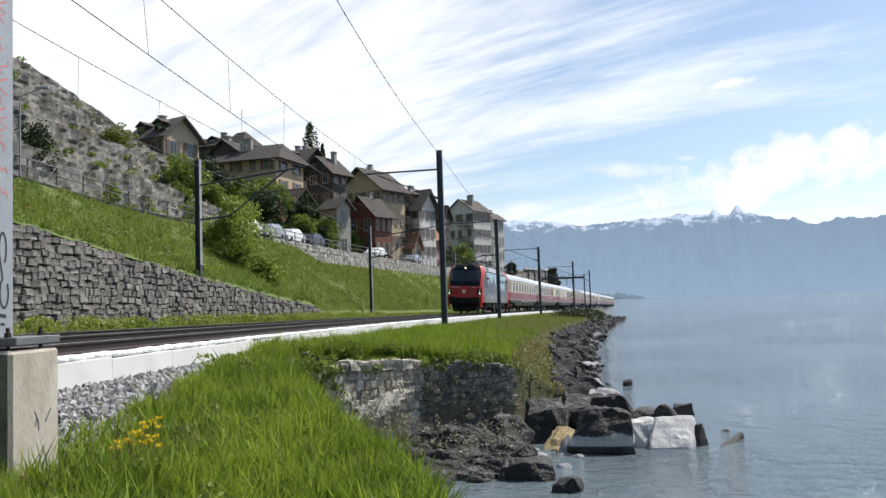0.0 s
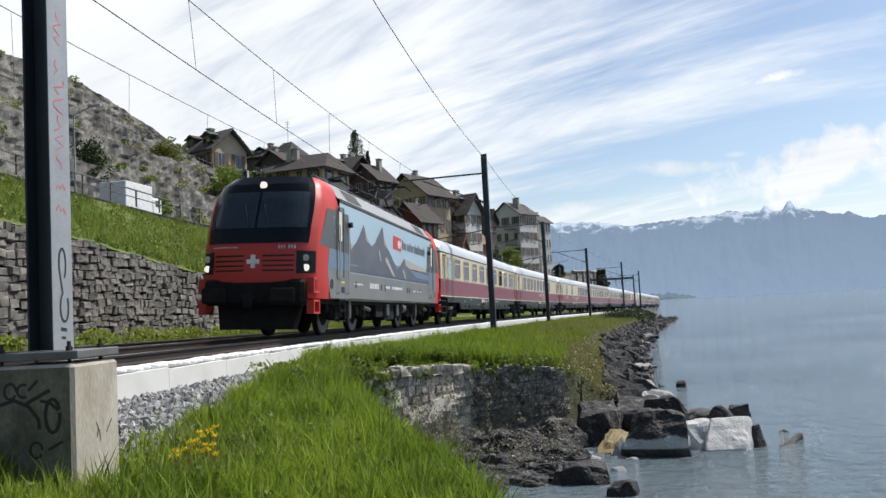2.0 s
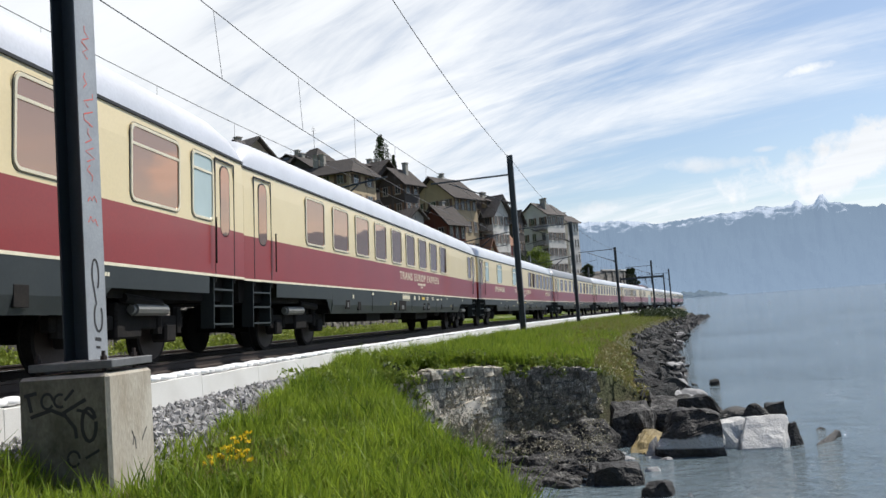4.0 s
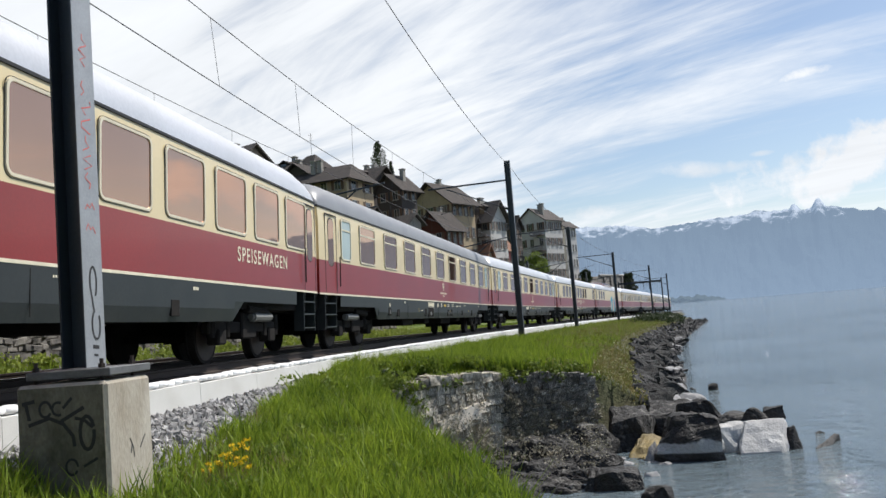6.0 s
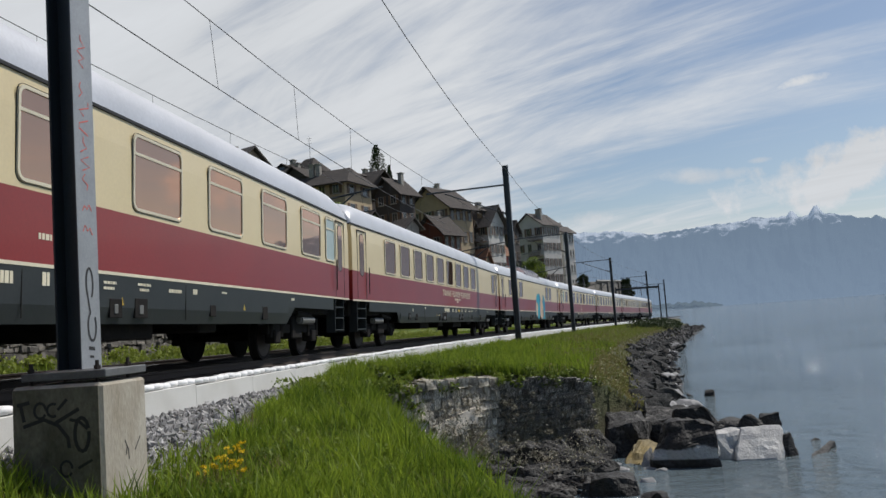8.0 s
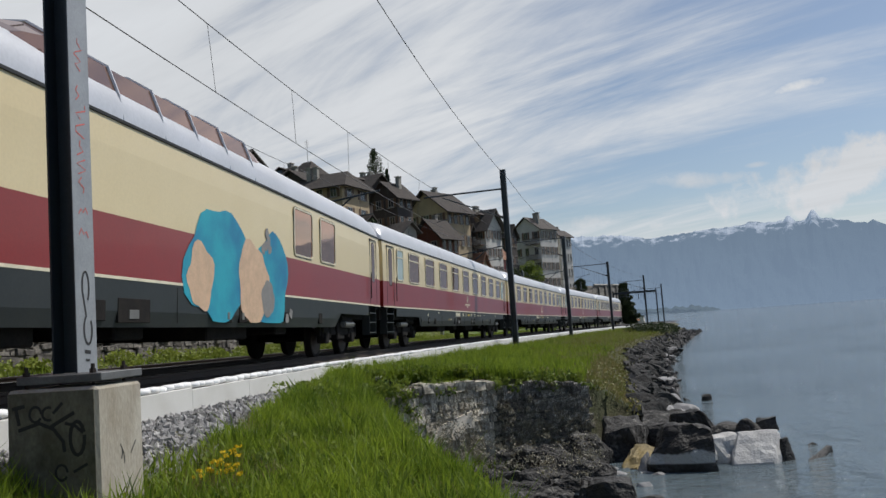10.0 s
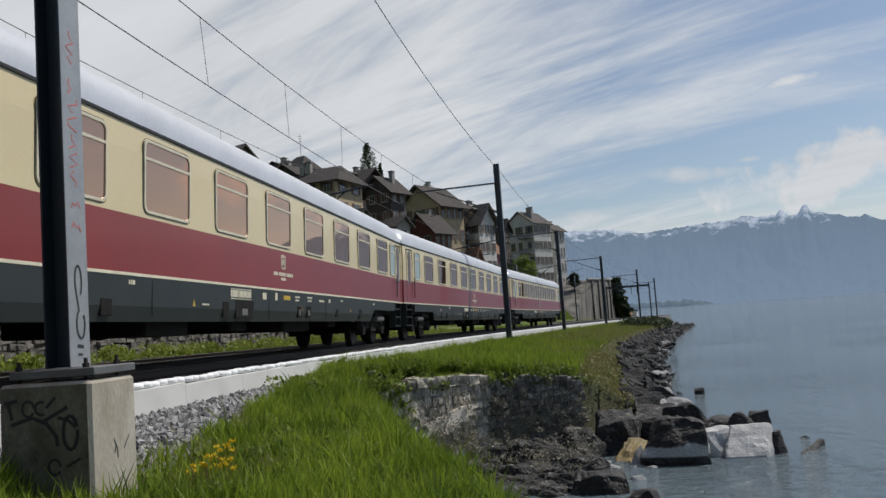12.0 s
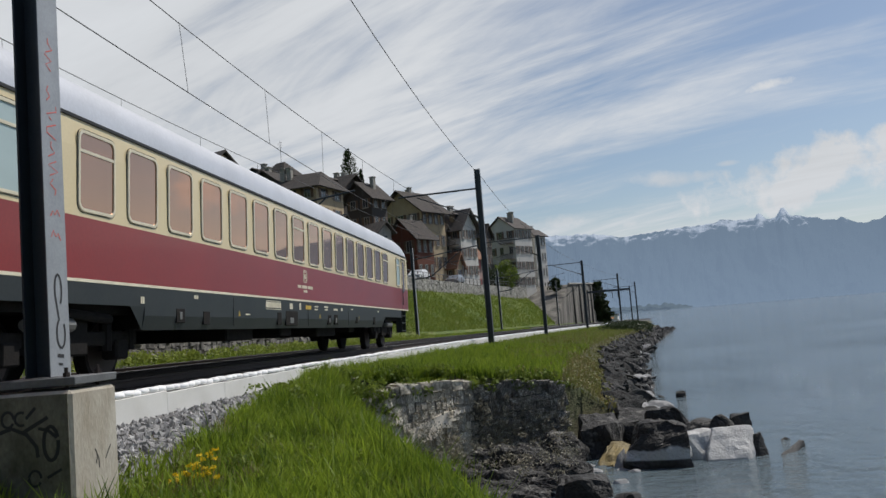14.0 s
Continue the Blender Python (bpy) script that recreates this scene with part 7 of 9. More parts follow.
crag("boulder", ((2.15, 13.3, -2.95), (2.45, 13.3, -2.95), (2.4, 13.6, -2.95), (2.2, 13.6, -2.95), (2.3, 13.45, -2.66)), "palerock", 17, "small pale rock in the shallow water", 0.02)
crag("boulder", ((1.75, 15.4, -2.9), (2.25, 15.3, -2.9), (2.3, 15.7, -2.9), (1.8, 15.8, -2.9), (1.95, 15.5, -2.66), (2.15, 15.55, -2.66)), "palerock", 18, "small pale rock in the shallow water", 0.02)
# the broken rock at the foot of the abutment
foot = ((-0.9, 16.9, 1.7, 1.3, 0.45), (0.0, 16.2, 1.9, 1.3, 0.42), (0.75, 15.7, 1.5, 1.0, 0.3), (0.95, 16.9, 1.7, 1.2, 0.55), (0.1, 17.7, 2.2, 1.2, 0.75), (1.2, 18.3, 1.3, 1.5, 0.8), (0.4, 14.9, 1.3, 0.9, 0.26), (1.35, 15.9, 1.0, 0.8, 0.2), (-0.35, 15.3, 1.4, 1.1, 0.36), (-0.3, 14.5, 1.0, 0.8, 0.26))
rf_ = random.Random(55)
for i, (x, y, w, d, h_) in enumerate(foot):
    pts = []
    for z, k in ((-0.35, 0.55), (h_ * 0.4, 0.5), (h_ * 0.78, 0.28)):
        for a in range(6):
            q = math.radians(a * 60 + rf_.uniform(-24, 24))
            pts.append((x + w * k * math.cos(q) * rf_.uniform(0.8, 1.15), y + d * k * math.sin(q) * rf_.uniform(0.8, 1.15), -2.85 + z + rf_.uniform(-0.08, 0.08)))
    crag("foot_rock", pts, "outcrop", 30 + i, "dark broken rock with pale lichen below the wall", 0.09, "rock", "rocks below the wall")
for i in range(26):
    x, y = rf_.uniform(0.9, 2.6), rf_.uniform(14.8, 17.6)
    q = rf_.uniform(0.07, 0.2)
    o = new("stone", ROCKS[rf_.choice((0, 1, 2, 5, 7, 10))])
    o.matrix_basis = Matrix.Translation((x, y, WATER + rf_.uniform(-0.08, 0.02))) @ Matrix.Rotation(rf_.uniform(0, 6), 4, "Z") @ Matrix.Diagonal((q * 1.4, q, q * 0.7, 1))
    tagged(o, "small stone lying in the shallow water", "stone", "stones in the shallows")
boulder(6.2, 29.5, -2.7, 0.3, 0.2, 0.2, 0, "caprock", 124, "small dark rock off the shore")
boulder(5.6, 29.9, -2.74, 0.12, 0.1, 0.12, 0, "caprock", 125, "small dark rock off the shore")

# ---- gravel below the low wall ----
verts, faces = [], []
rg = random.Random(31)
for i in range(11000):
    s = 4 + 22 * rg.random() ** 1.2
    o_ = 0.965 + (1.15 - 0.03 * (s - 5)) * rg.random() ** 0.9
    v = at(s, o_)
    c = Vector((v.x, v.y, ground_z(s, o_) + rg.uniform(0.0, 0.05)))
    sz = rg.uniform(0.024, 0.075)
    rot = Euler((rg.uniform(0, 6), rg.uniform(0, 6), rg.uniform(0, 6))).to_matrix()
    n = len(verts)
    for a in ((1, 0.2, 0), (-1, 0, 0.2), (0, 1, 0), (0.2, -1, 0), (0, 0, 0.8), (0.2, 0, -0.8)):
        verts.append(c + rot @ (Vector(a) * sz * rg.uniform(0.7, 1.2)))
    faces += [tuple(n + q for q in f) for f in ((0, 2, 4), (2, 1, 4), (1, 3, 4), (3, 0, 4), (2, 0, 5), (1, 2, 5), (3, 1, 5), (0, 3, 5))]
tagged(obj("gravel", verts, faces, M["gravel"]), "grey crushed stone below the low concrete wall", "gravel", kind="stuff")
# loose ballast stones on the track shoulder
verts, faces = [], []
for i in range(6000):
    s = 2 + 55 * rg.random() ** 1.3
    o_ = rg.choice((rg.uniform(0.0, 0.7), rg.uniform(-3.6, -3.0), rg.uniform(-7.2, -6.4)))
    v = at(s, o_)
    c = Vector((v.x, v.y, ground_z(s, o_) + rg.uniform(0.0, 0.03)))
    sz = rg.uniform(0.025, 0.05)
    n = len(verts)
    rot = Euler((rg.uniform(0, 6), rg.uniform(0, 6), rg.uniform(0, 6))).to_matrix()
    for a in ((1, 0.2, 0), (-1, 0, 0.2), (0, 1, 0), (0.2, -1, 0), (0, 0, 0.8), (0.2, 0, -0.8)):
        verts.append(c + rot @ (Vector(a) * sz * rg.uniform(0.7, 1.2)))
    faces += [tuple(n + q for q in f) for f in ((0, 2, 4), (2, 1, 4), (1, 3, 4), (3, 0, 4), (2, 0, 5), (1, 2, 5), (3, 1, 5), (0, 3, 5))]
tagged(obj("loose_ballast", verts, faces, M["gravel"]), "loose grey ballast stones on the track shoulder", "ballast", kind="stuff")

# ---- grass ----
def not_block(s, o, r):
    return not (6.3 < s < 7.2 and 1.45 < o < 2.35)


def bare(s, o, r):
    """Thinner on the trodden spot beside the block."""
    if not not_block(s, o, r):
        return False
    d = math.hypot((s - 8.1) / 1.3, (o - 2.5) / 0.6) * (1 + 0.3 * noise.noise(Vector((s * 3, o * 3, 1))))
    if d < 1:
        return r.random() < 0.14
    return r.random() < 0.72 + 0.4 * noise.noise(Vector((s * 1.1, o * 1.1, 8)))


gravel_edge = lambda s: lerp(s, [4, 9, 13, 18], [2.0, 1.85, 1.45, 1.0])
blades("grass", scatter(100000, 3.5, 17.8, gravel_edge, lambda s: bank_edge(s) + 0.35 + 0.45 * noise.noise(Vector((s * 0.9, 3, 0))), 41, bare), 0.31, 0.019, M["grass"], 1, 0.6, "lush green long grass on the bank")
blades("grass", scatter(5200, 4.3, 6.36, 1.35, 2.8, 53), 0.32, 0.014, M["grass"], 14, 0.6, "lush green grass at the foot of the concrete block")
blades("dry_grass", scatter(900, 5.2, 6.4, 1.4, 2.6, 54), 0.3, 0.009, M["drygrass"], 15, 0.9, "dry stalks at the foot of the concrete block")
blades("tall_grass", scatter(9000, 3.5, 17.5, lambda s: gravel_edge(s) + 0.2, lambda s: bank_edge(s) + 0.2, 42, bare), 0.46, 0.016, M["grass"], 2, 0.6, "tall green grass on the bank")
blades("dry_grass", scatter(12000, 4, 17.5, gravel_edge, lambda s: bank_edge(s) + 0.7, 43, not_block), 0.26, 0.009, M["drygrass"], 3, 0.9, "dry straw-coloured grass among the green")
blades("dry_grass", scatter(5500, 6.0, 9.9, 1.7, 3.2, 44, not_block), 0.17, 0.01, M["drygrass"], 4, 1.2, "dry straw-coloured grass beside the concrete block")
blades("bank_weeds", scatter(9000, 4, 17.6, lambda s: bank_edge(s) + 0.1, lambda s: bank_edge(s) + 1.5, 45), 0.22, 0.012, M["drygrass"], 5, 1.0, "dry weeds hanging over the bank edge")
blades("edge_grass", scatter(16000, 16.8, 20.5, 1.0, 4.6, 52), 0.42, 0.014, M["grass"], 12, 0.6, "green grass above the abutment")
blades("berm_grass", scatter(60000, 18.3, 42, 0.98, lambda s: berm_edge(s) + 0.05, 46, lambda s, o, r: r.random() < lerp(s, [28, 42], [1, 0.75]) and (s > 17.7 + (o - 1.7) * 0.47) and (o < 3.9 or s < 27 or r.random() < 0.3)), 0.33, 0.018, M["grass"], 6, 0.5, "bright green grass on the embankment")
blades("far_grass", scatter(36000, 40, 125, 0.98, lambda s: berm_edge(s), 47, lambda s, o, r: o < 3.6 or r.random() < 0.35), 0.3, 0.03, M["slopegrass"], 7, 0.5, "green grass along the embankment")
blades("dry_slope_grass", scatter(36000, 19.5, 110, lambda s: lerp(s, [19.5, 24, 40], [5.0, 4.5, 3.2]), lambda s: berm_edge(s) + 1.15, 48), 0.24, 0.022, M["drygrass"], 8, 0.9, "dry brownish grass on the shore slope")
blades("slope_grass", scatter(90000, 14, 95, -15.9, -8.9, 49), 0.36, 0.03, M["slopegrass"], 9, 0.6, "rough green grass on the steep slope")
blades("slope_grass", scatter(26000, 95, 175, -15.9, -8.8, 50), 0.4, 0.06, M["slopegrass"], 10, 0.6, "rough green grass on the steep slope")
blades("verge_grass", scatter(16000, 8, 120, -8.5, -7.2, 51), 0.25, 0.025, M["grass"], 11, 0.6, "green weeds between track and wall")

fr_ = np.random.default_rng(77)
fill_pts = np.array([tuple(an_ @ Vector((u, w, -1.14))) for u, w in zip(fr_.uniform(-0.6, NL, 5000), fr_.uniform(0.1, 1.9, 5000))])
blades("fill_grass", fill_pts, 0.3, 0.014, M["grass"], 13, 0.6, "green grass behind the abutment top")

# broad-leaved weeds
wr = random.Random(61)


def weed_clumps(n, s0, s1, o0, o1, r0, r1, per, lift=0.1):
    out = []
    for _ in range(n):
        s, o_ = wr.uniform(s0, s1), wr.uniform(o0, o1)
        v = at(s, o_); q = wr.uniform(r0, r1)
        out.append(((v.x, v.y, ground_z(s, o_) + lift), (q, q, q * 0.8), per))
    return out


tagged(leaves("weeds", weed_clumps(130, 16.9, 20.6, 1.1, 3.9, 0.12, 0.3, 80), 0.05, M["leaf"], 1), "leafy green weeds on top of the abutment", "weeds", kind="stuff")
tagged(leaves("weeds", weed_clumps(60, 13.5, 17.5, 1.2, 2.0, 0.1, 0.25, 60), 0.045, M["leaf"], 2), "leafy green weeds along the gravel", "weeds", kind="stuff")
tagged(leaves("weeds", weed_clumps(80, 18.4, 20.3, 3.0, 6.0, 0.1, 0.24, 60, 0.05), 0.04, M["leaf"], 3), "low weeds along the wall edge", "weeds", kind="stuff")
tagged(leaves("weeds", weed_clumps(230, 12, 70, -8.45, -7.3, 0.15, 0.45, 80, 0.17), 0.06, M["leaf_bright"], 4), "leafy weeds at the foot of the stone wall", "weeds", kind="stuff")
tagged(leaves("weeds", weed_clumps(150, 14, 100, -15.5, -9, 0.2, 0.6, 60, 0.15), 0.07, M["leaf"], 5), "darker weeds in the slope grass", "weeds", kind="stuff")
tagged(leaves("weeds", weed_clumps(150, 14, 90, -15.5, -9, 0.2, 0.6, 50, 0.18), 0.06, M["leaf_yellow"], 15), "yellow-green weeds in the slope grass", "weeds", kind="stuff")
tagged(leaves("weeds", weed_clumps(130, 14, 56, -9.2, -8.75, 0.1, 0.28, 50, 0.08), 0.05, M["leaf"], 16), "green weeds hanging over the wall top", "weeds", kind="stuff")
tagged(leaves("weeds", weed_clumps(26, 28, 60, 3.5, 6.5, 0.15, 0.35, 60, 0.05), 0.05, M["leaf_yellow"], 6), "yellowish weeds on the shore slope", "weeds", kind="stuff")
tagged(leaves("shore_bush", weed_clumps(46, 88, 118, 5.0, 9.0, 0.4, 0.9, 120, 0.4), 0.1, M["leaf_dark"], 7), "dark scrub on the shore slope", "bush", kind="stuff")
cl = []
for _ in range(95):
    u = wr.uniform(-0.5, alen + 0.2); p_ = (am_ if u > 2.75 else an_) @ Vector((u, wr.uniform(-0.16, 0.35), a_top(max(0, u)) + wr.uniform(-0.12, 0.14))); q = wr.uniform(0.06, 0.17)
    cl.append((tuple(p_), (q, q * 0.6, q * 0.7), 45))
for _ in range(90):
    u = wr.uniform(-0.5, NL); p_ = an_ @ Vector((u, wr.uniform(0.0, 1.6), -1.1 + wr.uniform(0, 0.2))); q = wr.uniform(0.08, 0.22)
    cl.append((tuple(p_), (q, q * 0.8, q * 0.8), 55))
for _ in range(110):
    p_ = an_ @ Vector((wr.uniform(-0.7, 1.1), wr.uniform(-0.25, 0.3), -1.05 + wr.uniform(-0.45, 0.32))); q = wr.uniform(0.08, 0.22)
    cl.append((tuple(p_), (q, q * 0.7, q * 0.8), 45))
tagged(leaves("hanging_weeds", cl, 0.04, M["leaf"], 9), "leafy weeds hanging over the abutment top", "weeds", kind="stuff")
tagged(leaves("weeds", weed_clumps(80, 5.5, 13.5, 1.9, 4.2, 0.07, 0.2, 50, 0.12), 0.035, M["leaf"], 10), "broad-leaved weeds among the bank grass", "weeds", kind="stuff")
tagged(leaves("weeds", weed_clumps(190, 19.3, 34, 5.0, 7.2, 0.1, 0.26, 60, 0.04), 0.04, M["drygrass"], 11), "dry brown weeds on the shore slope", "weeds", kind="stuff")
# dry twigs and creepers on the abutment face
cl = []
for _ in range(330):
    u = wr.gauss(2.9, 0.7) if wr.random() < 0.35 else wr.uniform(0.2, alen)
    u = min(alen, max(0.2, u)); z = wr.uniform(-2.9, -1.2)
    if wr.random() < (0.9 if z < -1.9 else 0.35):
        p_ = (am_ if u > 2.75 else an_) @ Vector((u, -0.2 - wr.uniform(0, 0.1), z)); q = wr.uniform(0.05, 0.2)
        cl.append((tuple(p_), (q, 0.08, q * 1.3), 34))
for _ in range(60):
    gap, o_ = wr.uniform(0.0, 2.6), wr.uniform(2.4, 5.9)
    s = 17.9 + (o_ - 1.7) * 0.47 - gap
    v = at(s, o_); q = wr.uniform(0.08, 0.26)
    cl.append(((v.x, v.y, ground_z(s, o_) + 0.1), (q, q, q * 0.8), 34))
M["twig"] = leaf_material("dry_twigs", (0.42, 0.38, 0.30), (0.2, 0.19, 0.13), 0.2)
for _ in range(70):
    q = wr.uniform(0.1, 0.3)
    cl.append(((wr.uniform(-1.2, 1.4), wr.uniform(15.2, 18.0), -2.2 + wr.uniform(-0.45, 0.15)), (q, q, q * 0.5), 40))
tagged(leaves("creeper", cl, 0.024, M["twig"], 8), "dry grey creeper on the abutment face", "creeper", kind="stuff")

# yellow flowers
for i, (fx, fy) in enumerate(((-3.04, 7.95), (-2.92, 7.85), (-2.84, 7.9), (-2.75, 8.0), (-2.86, 8.1), (-2.72, 7.8))):
    fl = thing("yellow_flower", Matrix.Translation((fx, fy, -1.24)), "yellow wild flower cluster in the grass", "flower", "yellow flowers")
    h_ = 0.24 + 0.07 * (i % 4)
    bm = tube(B(), (0, 0, 0), (0.02, 0.01, h_), 0.006, 5)
    for k in range(4):
        tube(bm, (0.015, 0.01, h_ * 0.7), (0.09 * math.cos(k * 1.7), 0.09 * math.sin(k * 1.7), h_ + 0.02 * k), 0.004, 4)
    part("stem", bm, M["grass"], fl)
    leaves("blossom", [((0.09 * math.cos(k * 1.7) * wr.uniform(0.5, 1.2), 0.09 * math.sin(k * 1.7) * wr.uniform(0.5, 1.2), h_ + 0.02 * k), (0.032, 0.032, 0.014), 18) for k in range(5)], 0.017, M["petal"], 70 + i, fl)
# ---- the village on the hill ----
def plaster(name, c, second=None):
    return material(name, c, 0.9, second=second or tuple(q * 0.75 for q in c), scale=0.6, fine=12, amount=0.6, bump=0.25, grain=0.1)


M["p_beige"] = plaster("beige_plaster", (0.46, 0.37, 0.27))
M["p_ochre"] = plaster("ochre_plaster", (0.44, 0.345, 0.22))
M["p_grey"] = plaster("grey_plaster", (0.34, 0.32, 0.28))
M["p_white"] = plaster("white_plaster", (0.58, 0.56, 0.52))
M["p_pink"] = plaster("pink_plaster", (0.42, 0.29, 0.255))
M["p_dark"] = plaster("dark_boarding", (0.065, 0.055, 0.05))
M["p_rust"] = plaster("red_boarding", (0.15, 0.055, 0.035))
M["tile_dark"] = material("dark_roof_tiles", (0.032, 0.027, 0.024), 0.9, second=(0.062, 0.048, 0.04), scale=2.2, fine=11, amount=0.8, bump=0.6, dist=0.06, grain=0.3)
M["tile_grey"] = material("grey_roof_tiles", (0.06, 0.052, 0.047), 0.9, second=(0.10, 0.086, 0.077), scale=2.2, fine=11, amount=0.8, bump=0.6, dist=0.06, grain=0.3)
M["tile_orange"] = material("orange_roof_tiles", (0.25, 0.12, 0.07), 0.9, second=(0.24, 0.13, 0.08), scale=2.2, fine=11, amount=0.8, bump=0.6, dist=0.06, grain=0.3)
M["shutter_brown"] = material("brown_shutter", (0.13, 0.08, 0.05), 0.7, bump=0.1)
M["shutter_red"] = material("red_shutter", (0.45, 0.05, 0.04), 0.7, bump=0.1)
M["timber"] = material("grey_timber", (0.16, 0.13, 0.11), 0.85, scale=5, fine=40, bump=0.3)
M["sash"] = material("pale_sash", (0.3, 0.29, 0.27), 0.6, bump=0.0)
M["houseglass"] = material("house_glass", (0.03, 0.035, 0.04), 0.06, bump=0.0, spec=0.8)


def slab(bm, pts, t):
    """A flat slab from a polygon, t thick downwards along its normal."""
    pts = [Vector(p_) for p_ in pts]
    n = (pts[1] - pts[0]).cross(pts[2] - pts[0]).normalized()
    if n.z < 0:
        n = -n
    a = [bm.verts.new(p_) for p_ in pts]
    b = [bm.verts.new(p_ - n * t) for p_ in pts]
    bm.faces.new(a); bm.faces.new(b[::-1])
    for i in range(len(pts)):
        j = (i + 1) % len(pts)
        bm.faces.new((a[i], b[i], b[j], a[j]))


def house_window(h, w, d, face, u, z, ww, wh, shutter):
    """A window in its reveal: sash, pane, sill and shutters, on the front (-y) or the right (+x) wall."""
    m = Matrix.Translation((u, -d / 2, z)) if face == "f" else Matrix.Translation((w / 2, u, z)) @ Matrix.Rotation(math.pi / 2, 4, "Z")
    bm = B()
    for x0, x1, z0, z1 in ((-ww / 2, -ww / 2 + 0.07, 0, wh), (ww / 2 - 0.07, ww / 2, 0, wh), (-ww / 2, ww / 2, 0, 0.07), (-ww / 2, ww / 2, wh - 0.07, wh), (-0.03, 0.03, 0, wh)):
        box(bm, x0, x1, -0.05, 0.02, z0, z1)
    win = part("window", bm, M["sash"], h); win.matrix_basis = m
    bm = box(B(), -ww / 2 + 0.02, ww / 2 - 0.02, -0.02, 0.01, 0.02, wh - 0.02)
    part("pane", bm, M["houseglass"], win)
    bm = box(B(), -ww / 2 - 0.08, ww / 2 + 0.08, -0.16, 0.02, -0.1, -0.02)
    part("sill", bm, M["p_grey"], win)
    if shutter:
        for sg in (-1, 1):
            a, b = sorted((sg * ww / 2, sg * (ww / 2 + ww * 0.48)))
            bm = box(B(), a + 0.02, b - 0.02, -0.06, -0.01, -0.02, wh + 0.02, 0.01)
            part("shutter", bm, M[shutter], win)


def balcony(h, w, d, u0, u1, z, mat="timber"):
    bm = box(B(), u0, u1, -d / 2 - 1.1, -d / 2 + 0.02, z - 0.15, z)
    bal = part("balcony", bm, M[mat], h)
    n = max(3, int((u1 - u0) / 0.22))
    first = None
    for i in range(n + 1):
        x = u0 + (u1 - u0) * i / n
        if first is None:
            first = part("baluster", box(B(), -0.03, 0.03, -d / 2 - 1.1, -d / 2 - 1.05, z, z + 0.9), M[mat], bal)
            first.matrix_basis = Matrix.Translation((x, 0, 0))
        else:
            again("baluster", first, Matrix.Translation((x, 0, 0)), bal)
    part("handrail", box(B(), u0, u1, -d / 2 - 1.12, -d / 2 - 1.03, z + 0.9, z + 0.98), M[mat], bal)


